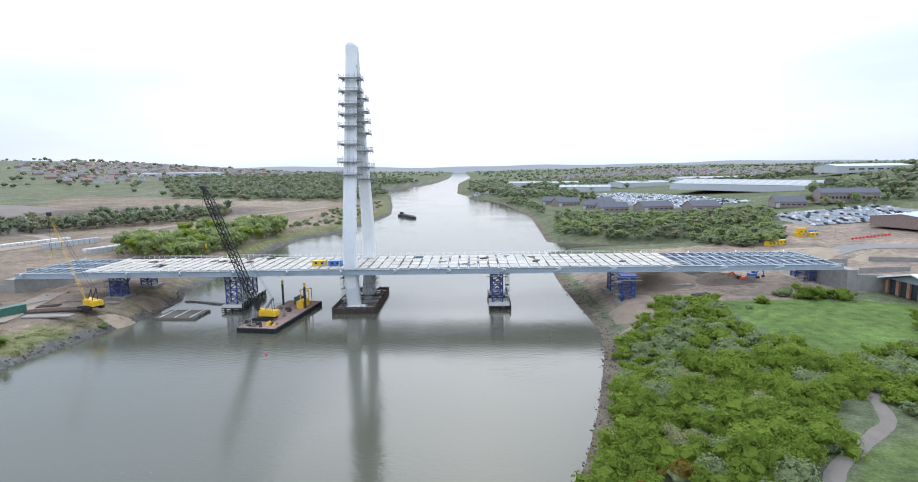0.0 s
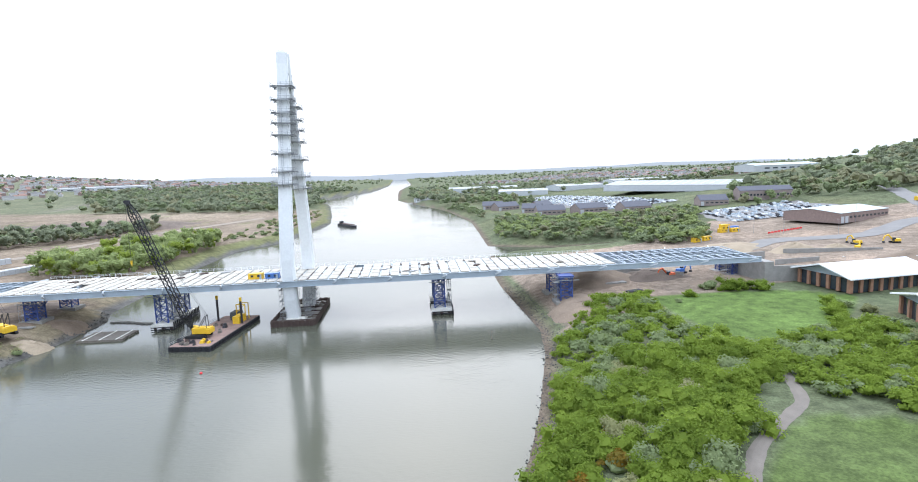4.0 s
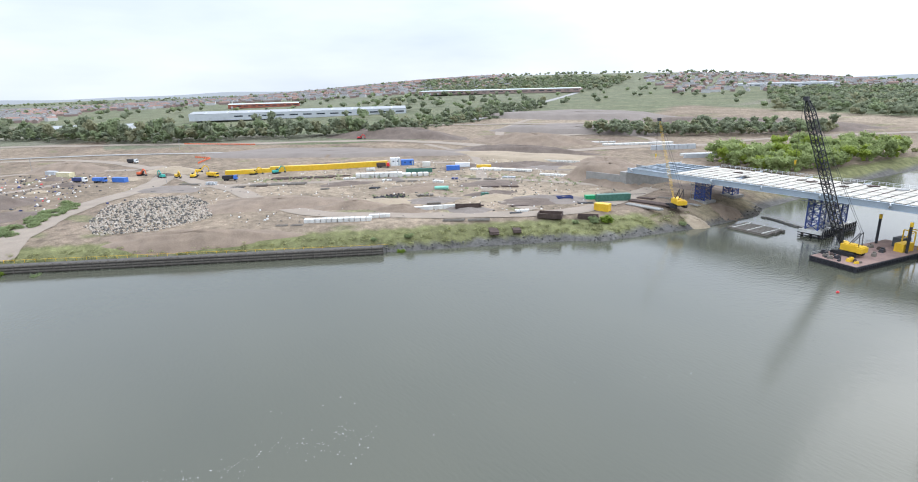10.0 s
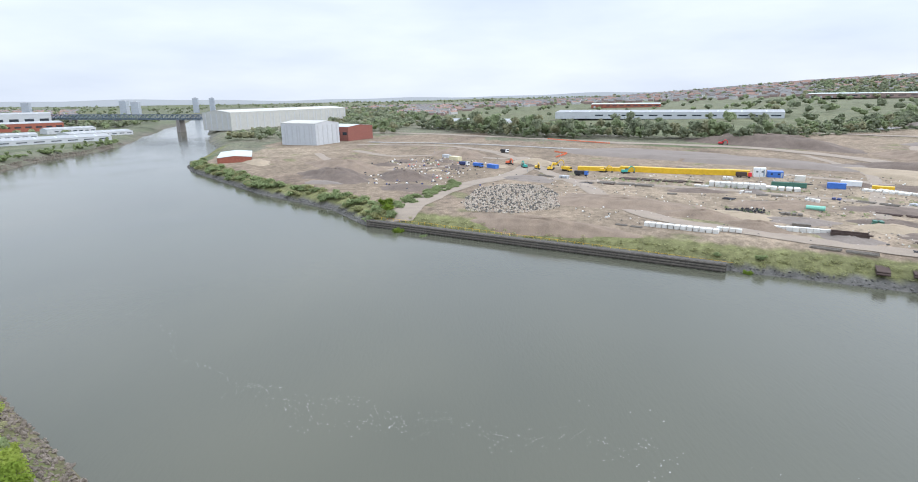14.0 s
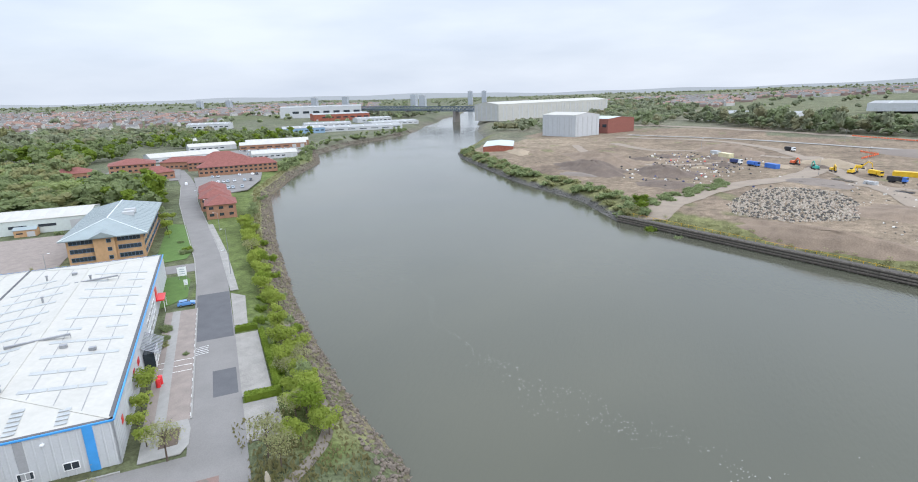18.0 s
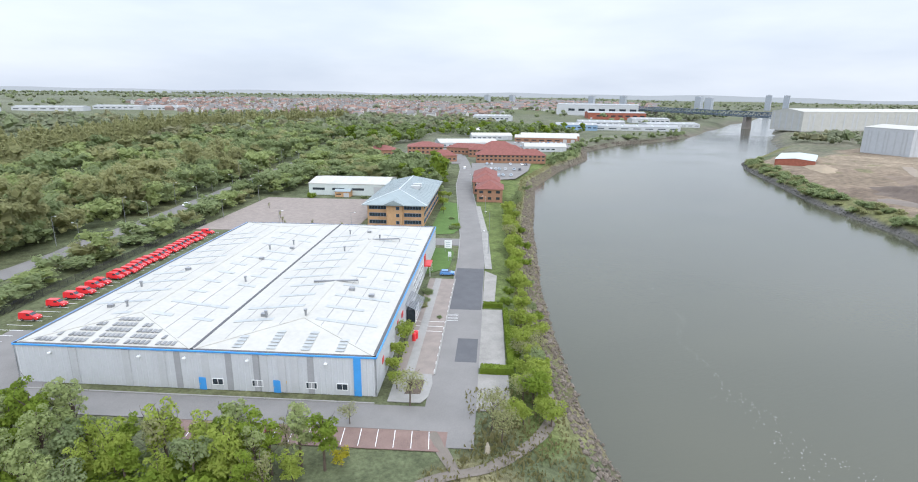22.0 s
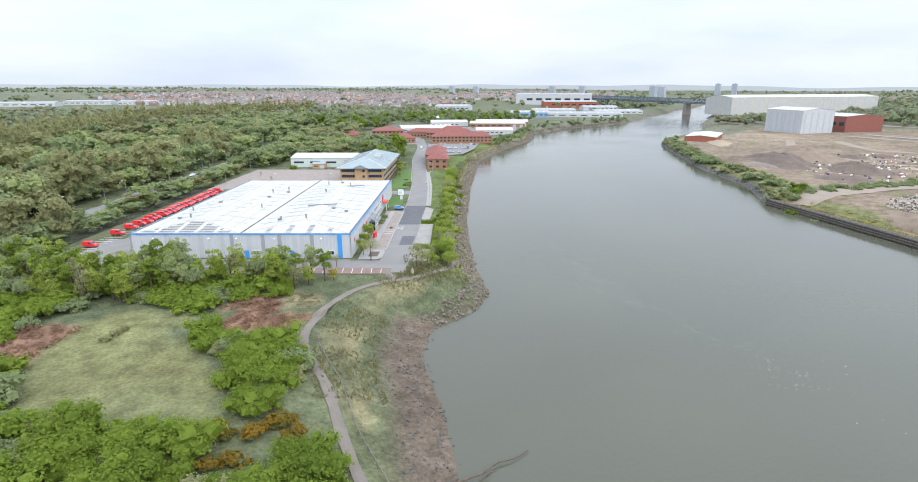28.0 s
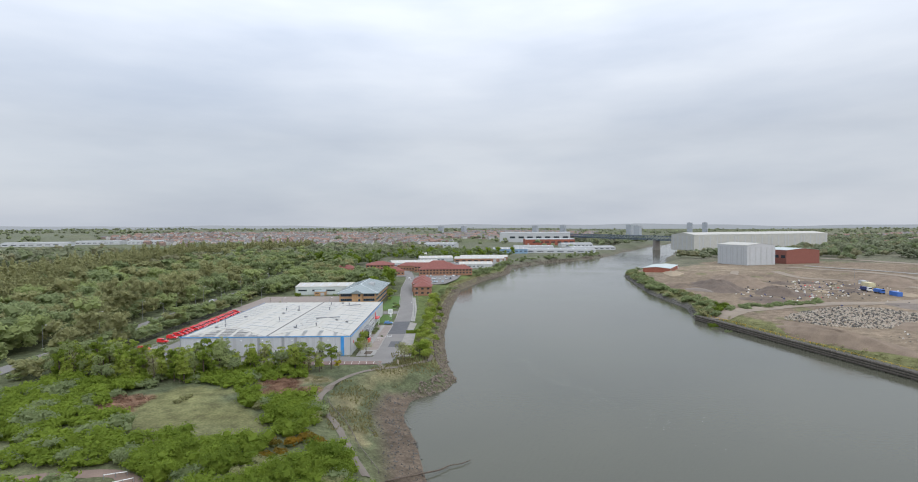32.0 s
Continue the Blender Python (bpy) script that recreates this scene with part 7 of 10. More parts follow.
CONIFER_T = [leaf_cloud(260 + k, [(0, 0, h * f, R * (1.05 - f)) for f in (0.15, 0.3, 0.45, 0.6, 0.75, 0.9)], 150, 0.5, 1.0, 0.7) for k, (R, h) in enumerate(((3.2, 16), (2.8, 18)))]
BUSH_T = [leaf_cloud(270 + k, lump_list(130 + k, 10, R, h, 0.12, 0.95), n, 0.22, 0.8, 0.6) for k, (R, h, n) in enumerate(((2.9, 2.9, 330), (3.4, 3.3, 380), (2.5, 2.4, 290)))]
TUFT_T = [leaf_cloud(280 + k, lump_list(140 + k, 5, R, h, 0.12, 0.95), n, 0.3, 0.75) for k, (R, h, n) in enumerate(((2.9, 2.9, 70), (3.4, 3.3, 80), (2.5, 2.4, 60)))]
MASS = np.array(MASS)
pick = np.random.RandomState(9).rand(len(MASS))
wood_mass("scrub", MASS[pick < 0.75], BUSH_T, LEAF_BRIGHT, "thick bright green hawthorn scrub round the glade", 41)
wood_mass("scrub", MASS[pick >= 0.75], BUSH_T, LEAF_MID, "mid-green bushes within the thick scrub", 42)


def uvp(pts):
    return [est(u, v)[:2] for u, v in pts]


def scaled(T, lo, hi, wide=1.0):
    """The same crowns, lower or taller."""
    return [q * np.array([wide, wide, f]) for q in T for f in (lo, (lo + hi) / 2, hi)]


NEAR_T = [leaf_cloud(290 + k, lump_list(160 + k, 11, R, h, 0.25), n, 0.38, 0.95, 0.62) for k, (R, h, n) in enumerate(((4.2, 10, 270), (4.8, 12, 300), (3.6, 9, 220), (4.4, 13, 280)))]
GROVE_T = [leaf_cloud(310 + k, lump_list(170 + k, 16, R, h, 0.22, 0.7), n, 0.34, 1.1, 0.6) for k, (R, h, n) in enumerate(((5.2, 17, 620), (4.6, 19, 620)))]
# a low fringe between the van park and the dual carriageway, tall trees beyond it
WOODS_PARTS = (([(96, -30), (95, 60), (94, 112), (99, 176), (104, 230), (108, 260), (111, 200), (106, 120), (106, -40)], 5.6, 31, scaled(NEAR_T, 0.35, 0.7, 0.9), (LEAF_MID, LEAF_PALE, LEAF_OLIVE), (0.45, 0.3, 0.25)),
               ([(126, -50), (125, 120), (129, 260), (142, 420), (150, 480), (215, 440), (205, 250), (215, 60), (190, -50)], 8.3, 32, scaled(NEAR_T, 0.75, 1.15, 1.25), (LEAF_MID, LEAF_PALE, LEAF_OLIVE), (0.55, 0.27, 0.18)),
               ([(98, 182), (84, 186), (88, 222), (36, 224), (30, 240), (60, 300), (100, 340), (112, 430), (132, 440), (120, 340), (113, 262)], 7.4, 38, scaled(NEAR_T, 0.55, 0.9, 1.25), (LEAF_MID, LEAF_PALE, LEAF_OLIVE), (0.5, 0.35, 0.15)),
               ([(228, -60), (226, 250), (226, 430), (170, 500), (180, 620), (262, 600), (282, 380), (272, 200), (290, -60)], 9.0, 39, scaled(WOOD_T, 0.7, 1.1, 1.3), (LEAF_MID, LEAF_PALE, LEAF_OLIVE), (0.5, 0.25, 0.25)))
WOOD_LABEL = ("mixed spring woodland beyond the van park", "fresh green trees in the mixed woodland", "olive-brown trees just coming into leaf")
for poly, gap, sd, T, kinds, mix in WOODS_PARTS:
    sp = fill(uvp(poly), gap, sd)
    pick = np.random.RandomState(sd).rand(len(sp))
    lo = 0.0
    for m, share, lab in zip(kinds, mix, WOOD_LABEL):
        q = sp[(pick >= lo) & (pick < lo + share)]
        lo += share
        wood_mass("woodland", q, T, m, lab, sd + int(lo * 50))
# groves of tall olive-brown trees, and belts of poplars in bud along the far road
for n, (poly, gap) in enumerate((([(128, 40), (127, 92), (146, 96), (150, 44)], 7.5), ([(130, 118), (130, 172), (152, 178), (152, 120)], 7.5), ([(100, -8), (98, 30), (106, 34), (106, -8)], 8.5), ([(134, 210), (138, 262), (160, 262), (156, 205)], 8.0), ([(150, -40), (150, 10), (185, 14), (185, -40)], 8.5))):
    wood_mass("grove", fill(uvp(poly), gap, 410 + n), GROVE_T, LEAF_OLIVE, "grove of tall olive-brown trees in bud", 420 + n)
for n, (pts, rows) in enumerate((([(262, -120), (266, 60), (272, 200), (300, 330), (318, 420)], 4), ([(320, 440), (318, 540), (280, 650), (215, 780)], 4), ([(212, -60), (220, 60), (218, 150)], 2))):
    sp = []
    for (ax, ay), (bx, by) in zip(pts, pts[1:]):
        L = math.dist((ax, ay), (bx, by))
        nx, ny = -(by - ay) / L, (bx - ax) / L
        for r in range(rows):
            for k in range(int(L / 4.6)):
                f, o = (k + 0.5 * (r % 2)) * 4.6 / L, (r - (rows - 1) / 2) * 7
                sp.append(est(ax + (bx - ax) * f + nx * o, ay + (by - ay) * f + ny * o)[:2])
    wood_mass("poplar_belt", np.array(sp), TALL_T, LEAF_OLIVE, "tall rows of olive-brown poplars in bud", 430 + n)


# trees between the yard, the road and the red-roofed offices
for poly, gap, sd in (([(9, 214), (11, 258), (18, 296), (30, 308), (62, 306), (100, 345), (60, 296), (34, 226), (28, 214)], 7.0, 33), ([(72, 300), (112, 345), (112, 430), (80, 450), (72, 400)], 8.5, 34), ([(84, 450), (60, 500), (60, 600), (150, 640), (160, 500)], 9, 35),
                      ([(-44, 250), (-40, 290), (-62, 320), (-78, 380), (-96, 400), (-88, 340), (-62, 280), (-52, 250)], 10, 36), ([(-40, 560), (60, 610), (60, 760), (-60, 760), (-140, 640)], 12, 37)):
    sp = fill(uvp(poly), gap, sd)
    sp = sp[survey(sp[:, 0], sp[:, 1])[0] > 8]
    pick = np.random.RandomState(sd).rand(len(sp))
    if (pick >= 0.6).sum() == 0 or (pick < 0.6).sum() == 0:
        continue
    wood_mass("woodland", sp[pick < 0.6], WOOD_T, LEAF_MID, "mid-green trees among the estate's offices", sd)
    wood_mass("woodland", sp[pick >= 0.6], WOOD_T, LEAF_BRIGHT if sd % 2 else LEAF_OLIVE, "lighter trees among the estate's offices", sd + 40)


# ---- riverside walk, rocks and drift ----
def ribbon(name, pts, w, material, label, cat, lift=0.14, kind="structure", step=1.5):
    """A path or haul road that follows the lie of the land."""
    P = [Vector((x, y, 0)) for x, y in pts]
    line = []
    for i in range(len(P) - 1):
        p0, p1, p2, p3 = P[max(i - 1, 0)], P[i], P[i + 1], P[min(i + 2, len(P) - 1)]
        n = max(2, int((p2 - p1).length / step))
        for k in range(n):
            t = k / n
            line.append(0.5 * (2 * p1 + (p2 - p0) * t + (2 * p0 - 5 * p1 + 4 * p2 - p3) * t * t + (3 * p1 - p0 - 3 * p2 + p3) * t ** 3))
    line.append(P[-1])
    A = []
    for i, p in enumerate(line):
        d = (line[min(i + 1, len(line) - 1)] - line[max(i - 1, 0)]).normalized()
        n = Vector((-d.y, d.x, 0))
        ww = w * (1 + 0.08 * math.sin(i * 0.9) + 0.05 * math.sin(i * 2.3))
        A += [p + n * ww / 2, p + n * ww / 6, p - n * ww / 6, p - n * ww / 2]
    XY = np.array([(q.x, q.y) for q in A])
    Z = height(XY[:, 0], XY[:, 1]) + lift
    Z[0::4] -= 0.1
    Z[3::4] -= 0.1
    F = [(4 * i + j, 4 * i + j + 1, 4 * i + j + 5, 4 * i + j + 4) for i in range(len(line) - 1) for j in range(3)]
    me = bpy.data.meshes.new(name)
    me.from_pydata(np.c_[XY, Z].tolist(), [], F)
    me.materials.append(material)
    return tagged(new(name, me), label, cat, kind=kind)


RED_GRIT = mat("red_brown_path_grit", (0.20, 0.145, 0.115), 0.95, var=0.2, scale=3, fine=20)
GRAVEL = mat("compacted_path_gravel", (0.165, 0.142, 0.118), 0.95, var=0.2, scale=3, fine=20)
ribbon("footpath", [(5, 10), (2.4, -3), (-1.4, -17), (-3.6, -31), (-6.5, -38.6), (-14.2, -46.4), (-24.5, -52.6), (-33, -53.8), (-40.5, -51.8), (-47, -52.0), (-54.6, -54.9), (-61, -60.0), (-67.6, -69), (-78, -84), (-92, -102)], 1.8, GRAVEL, "narrow beaten riverside footpath", "path", 0.24)
ribbon("footpath", [(-38.5, -62.5), (-37.4, -58), (-36.6, -53)], 1.8, GRAVEL, "short path from the parking bays to the river walk", "path", 0.22)
ribbon("footpath", [(50, 72), (54, 76), (62, 85.5), (76, 96), (83, 102), (89, 115.5), (94, 132)], 2.8, GRAVEL, "gravel footpath winding through the scrub", "path")
ribbon("footpath", [(62, -26), (56, -23.5), (50.8, -20.4), (46, -16.5), (43.9, -10), (42.6, -1), (41.2, 6), (41.6, 14), (43, 30), (47, 55), (50, 72)], 3.4, RED_GRIT, "wide red-brown grit path between bushes and lawn", "path")
for a, b in (((48.1, -15.1), (44.3, -13.9)), ((47.2, -10.4), (43.8, -10.0))):
    bar = thing("path_barrier", a[0], a[1], ground_z(*a), math.degrees(math.atan2(b[1] - a[1], b[0] - a[0])), "pale steel barrier rail across the grit path", "barrier", "path barriers")
    L = math.dist(a, b)
    for f in (0.0, 0.5, 1.0):
        bm = bmesh.new()
        add_beam(bm, (L * f, 0, -0.2), (L * f, 0, 0.95), 0.12)
        part("post", bm, SCAFF, bar)
    bm = bmesh.new()
    add_beam(bm, (0, 0, 0.9), (L, 0, 0.9), 0.12)
    part("rail_bar", bm, WHITE_STEEL, bar)
rail = thing("path_rail", 0, 0, 0, 0, "low timber rail along the footpath", "rail")
RP = [(1.0, 8), (-0.2, -3), (-4.0, -17), (-6.0, -30), (-8.5, -38)]
for a, b in zip(RP, RP[1:]):
    n = max(1, int(math.dist(a, b) / 3.2))
    for k in range(n):
        q0, q1 = [(a[0] + (b[0] - a[0]) * f, a[1] + (b[1] - a[1]) * f) for f in (k / n, (k + 1) / n)]
        z0, z1 = ground_z(*q0), ground_z(*q1)
        bm = bmesh.new()
        add_beam(bm, (*q0, z0 - 0.2), (*q0, z0 + 1.0), 0.14)
        part("rail_post", bm, TIMBER, rail)
        bm = bmesh.new()
        add_beam(bm, (*q0, z0 + 0.85), (*q1, z1 + 0.85), 0.1, 0.14)
        part("rail_bar", bm, TIMBER, rail)


def rock_mass(name, spots, sizes, material, label, seed, cat="rocks"):
    rs = np.random.RandomState(seed)
    bm = bmesh.new()
    bmesh.ops.create_icosphere(bm, subdivisions=1, radius=1)
    V = np.array([v.co[:] for v in bm.verts])
    F = np.array([[v.index for v in f.verts] for f in bm.faces])
    bm.free()
    Z = height(spots[:, 0], spots[:, 1])
    vs, fs = [], []
    for n, ((x, y), z, s) in enumerate(zip(spots, Z, sizes)):
        W = V * (1 + rs.uniform(-0.3, 0.3, (len(V), 1))) * s * rs.uniform(0.55, 1.2, 3)
        vs.append(W + (x, y, z + s * 0.15))
        fs.append(F + n * len(V))
    me = bpy.data.meshes.new(name)
    me.from_pydata(np.concatenate(vs).tolist(), [], np.concatenate(fs).tolist())
    me.materials.append(material)
    return tagged(new(name, me), label, cat, kind="stuff")


def along(line, lo, hi, per_m, seed, clump=0.0):
    rs = np.random.RandomState(seed)
    out = []
    for a, b in zip(line, line[1:]):
        L = math.dist(a, b)
        nx, ny = -(b[1] - a[1]) / L, (b[0] - a[0]) / L
        for _ in range(int(L * per_m)):
            t, o = rs.rand(), rs.uniform(lo, hi)
            out.append((a[0] + (b[0] - a[0]) * t + nx * o, a[1] + (b[1] - a[1]) * t + ny * o))
    return np.array(out)


ROCK = mat("bank_rock", (0.165, 0.138, 0.11), 0.95, var=0.55, scale=1.0, fine=6, bump=0.02)
DARK_ROCK = mat("wet_dark_rock", (0.10, 0.095, 0.085), 0.8, var=0.4, scale=1.0)
R_EST = [p for p in BANK_R if -310 < p[0] < -34 and p[1] < -33]
R_BEND = [p for p in BANK_R if -760 < p[0] < -299 and p[1] < -300]
# the banks are listed going upstream: the land of the eastern bank lies on the right hand
sp = along(R_EST, -5.0, 0.5, 9.0, 1)
rock_mass("revetment_stones", sp, np.random.RandomState(1).uniform(0.2, 0.6, len(sp)), ROCK, "tumbled grey-brown rock revetment along the bank", 2)
sp = along(R_BEND, -16, -6.5, 0.22, 12)
wood_mass("bank_scrub", sp, BUSH_T + [q * 0.55 for q in WOOD_T], LEAF_MID, "green bushes along the river bend", 13)
sp = along(R_BEND, -5.0, 0.6, 3.0, 2)
rock_mass("revetment_stones", sp, np.random.RandomState(2).uniform(0.3, 0.8, len(sp)), ROCK, "tumbled rock revetment along the river bend", 9)
R_BAY = [p for p in BANK_R if -48 < p[0] < 50 and -40 < p[1] < 260]
sp = along(R_BAY, -9.0, 1.5, 6.5, 3)
rock_mass("shore_pebbles", sp, np.random.RandomState(3).uniform(0.1, 0.36, len(sp)), DARK_ROCK, "scattered dark stones on the muddy foreshore", 4)
L_NEAR = [p for p in BANK_L if -480 < p[0] < -100 and -262 < p[1] < 260]
sp = along(L_NEAR, -0.6, 2.6, 2.4, 5)
rock_mass("shore_pebbles", sp, np.random.RandomState(5).uniform(0.15, 0.5, len(sp)), DARK_ROCK, "dark stones at the foot of the western bank", 6)
br = thing("drift_branch", 1.5, 11.6, 0, 0, "long dark forked driftwood branch lying from the mud into the water", "driftwood")
bm = bmesh.new()
trunk = [(0, 0, 2.0), (-8.2, -0.2, 0.95), (-13.5, 0.3, 0.6), (-17.1, -0.3, 0.5), (-19.7, 0.5, 0.4), (-22.9, 0.2, 0.3)]
for k, (a, b) in enumerate(zip(trunk, trunk[1:])):
    add_tube(bm, a, b, 0.2 - 0.025 * k, 0.175 - 0.025 * k, 6)
add_tube(bm, (-13.5, 0.3, 0.6), (-15.4, 1.6, 1.0), 0.09, 0.04, 5)
add_tube(bm, (-8.2, -0.2, 0.95), (-9.6, 1.0, 1.5), 0.08, 0.04, 5)
part("branch", bm, BARK, br)
rs = random.Random(12)
for k in range(16):
    x, y = -12 + rs.uniform(-14, 6), rs.uniform(-30, 8)
    if float(survey([x], [y])[0][0]) < 0.5:
        continue
    dl = thing("drift_log", x, y, ground_z(x, y), rs.uniform(0, 180), "pale driftwood log stranded on the mud", "driftwood", "driftwood on the mud")
    bm = bmesh.new()
    add_tube(bm, (-rs.uniform(0.6, 1.4), 0, 0.12), (rs.uniform(0.6, 1.4), 0.1, 0.15), 0.1, 0.07, 6)
    part("log", bm, TIMBER, dl)
# flecks of foam drawn out along the slack of the current
FOAM_LINE = [(-136, -97), (-135, -89), (-114, -70), (-103.5, -58.5), (-99.8, -50), (-97.5, -41), (-89, -33), (-85, -26.5), (-85.5, -17), (-88, -10), (-82.7, 4), (-81.8, 18), (-79.8, 28), (-72.5, 30.5)]
rs = np.random.RandomState(46)
fo = np.concatenate([along(FOAM_LINE, -0.7, 0.7, 1.3, 47), along(FOAM_LINE[4:], -4.5, 3.0, 2.2, 48), along([(-95, -36), (-92, -22), (-86, -14)], -2, 2, 2.5, 49), along([(-92, 10), (-70, 60), (-62, 100)], -7, 7, 0.3, 50)])
fo += np.c_[np.sin(fo[:, 1] * 0.35), np.cos(fo[:, 0] * 0.3)] * 1.1
an, sz = rs.uniform(0, 6.28, len(fo)), rs.uniform(0.03, 0.13, len(fo))
e1 = np.c_[np.cos(an), np.sin(an)] * sz[:, None]
e2 = np.c_[-np.sin(an), np.cos(an)] * (sz * rs.uniform(0.4, 0.9, len(fo)))[:, None]
flat = np.stack([np.c_[fo + a * e1 + b * e2, np.full(len(fo), 0.012)] for a, b in ((-1, -0.6), (0.8, -1), (1, 0.7), (-0.7, 1))], 1)
tagged(new("foam_flecks", cards_mesh("foam_flecks", flat, mat("pale_river_foam", (0.36, 0.355, 0.32), 0.9, var=0.2))), "thin streak of pale foam flecks drifting on the river", "foam", kind="stuff")
# reeds and straw along the bank
straw_q = []
rs = np.random.RandomState(77)
sp = np.r_[along([p for p in BANK_R if -70 < p[0] < -14 and -64 < p[1] < 10], -22, -9.5, 26, 8), along(R_EST[:-1], -9, -5.5, 6, 9)]
sp = sp[survey(sp[:, 0], sp[:, 1])[0] > 5.5]
Z = height(sp[:, 0], sp[:, 1])
a = rs.uniform(0, 6.28, len(sp))
h = rs.uniform(0.25, 0.8, len(sp))
c = np.c_[sp, Z]
t1 = np.c_[np.cos(a), np.sin(a), 0 * a] * rs.uniform(0.1, 0.3, len(sp))[:, None]
up = np.c_[rs.normal(size=(len(sp), 2)) * 0.3, np.ones(len(sp))] * h[:, None]
STRAW = leaf_mat("dry_straw_grass", (0.25, 0.215, 0.115), (0.16, 0.17, 0.06))
tagged(new("dry_grass", cards_mesh("dry_grass", np.stack([c - t1, c + t1, c + t1 * 0.4 + up, c - t1 * 0.4 + up], 1), STRAW)), "tufts of dry straw-coloured grass along the bank", "grass", kind="stuff")

BRAMBLE = leaf_mat("brown_dead_bramble", (0.15, 0.085, 0.06), (0.27, 0.165, 0.11))
sp = np.r_[fill([(9, -52), (-2, -57), (-9, -45), (-2, -39), (4, -43)], 2.4, 93), fill([(3.7, -61.5), (-0.6, -66.8), (-6, -65.7), (-9, -57.7), (-7.6, -53.5), (2, -55)], 2.4, 94), fill([(30, -68), (38, -76), (52, -60), (44, -50)], 2.8, 95)]
wood_mass("bramble", sp, [q * np.array([0.55, 0.55, 0.3]) for q in TUFT_T], BRAMBLE, "tangle of red-brown dead bramble on the bank", 96)
sp = np.r_[fill([(-10.3, -63), (-16.5, -54.2), (-14.5, -49), (-8, -52), (-9, -60)], 1.5, 97), fill([(2.2, -36), (-2, -34), (-3.3, -23), (-0.4, -25)], 1.5, 98)]
wood_mass("straw_tufts", sp, [q * np.array([0.3, 0.3, 0.2]) for q in TUFT_T], STRAW, "tufts of pale dry grass beside the path", 99)


# ---- the western construction site ----
DIRT = mat("bare_site_earth", (0.205, 0.155, 0.112), 0.97, var=0.35, scale=6, fine=14, bump=0.08)
DARK_DIRT = mat("dark_tipped_earth", (0.135, 0.104, 0.082), 0.97, var=0.35, scale=6, fine=14, bump=0.08)
SAND = mat("pale_sand_fill", (0.29, 0.232, 0.16), 0.97, var=0.18, scale=8, fine=16, bump=0.04)
HAUL = mat("compacted_haul_road", (0.25, 0.205, 0.158), 0.97, var=0.18, scale=7, fine=16, bump=0.03)
GREY_SOIL = mat("grey_graded_soil", (0.185, 0.155, 0.13), 0.97, var=0.2, scale=12, fine=18, bump=0.03)
TEAL = mat("green_container_paint", (0.06, 0.15, 0.11), 0.5, var=0.3)
NAVY = mat("dark_blue_skip_paint", (0.045, 0.06, 0.16), 0.6, var=0.3)
CAB_BLUE = mat("bright_blue_cabin_paint", (0.06, 0.16, 0.48), 0.5, var=0.15)
ORANGE_MESH = mat("orange_barrier_plastic", (0.62, 0.13, 0.05), 0.6, var=0.2)


def mound(name, cx, cy, rx, ry, h, rz, material, label, seed=0, flat=0.0, cat="earth mound"):
    """A tipped heap or graded plateau lying on the ground, uneven and closed below."""
    t0 = pose(cx, cy, 0, 0, 0, rz)
    rs, n, m = random.Random(seed), 34, 9
    pts = []
    for i in range(m + 1):
        f = i / m
        for k in range(n):
            a = 2 * math.pi * k / n
            wob = 1 + 0.13 * math.sin(3 * a + seed) + 0.08 * math.sin(7 * a + 2 * seed)
            p = t0 @ Vector((math.cos(a) * rx * f * wob, math.sin(a) * ry * f * wob, 0))
            g = (1 - f) / (1 - flat) if f > flat else 1.0
            prof = g * g * (3 - 2 * g)
            pts.append((p.x, p.y, prof * h * (1 + 0.16 * math.sin(5 * f * 3 + k * 0.7 + seed) * (1 - 0.6 * flat))))
    A = np.array(pts)
    A[:, 2] += height(A[:, 0], A[:, 1]) - np.repeat(np.where(np.arange(m + 1) == m, 0.35, 0.0), n)
    F = [(i * n + k, i * n + (k + 1) % n, (i + 1) * n + (k + 1) % n, (i + 1) * n + k) for i in range(m) for k in range(n)]
    me = bpy.data.meshes.new(name)
    me.from_pydata(A.tolist(), [], [tuple(reversed(f)) for f in F])
    me.materials.append(material)
    me.polygons.foreach_set("use_smooth", [True] * len(me.polygons))
    return tagged(new(name, me), label, cat, kind="structure")


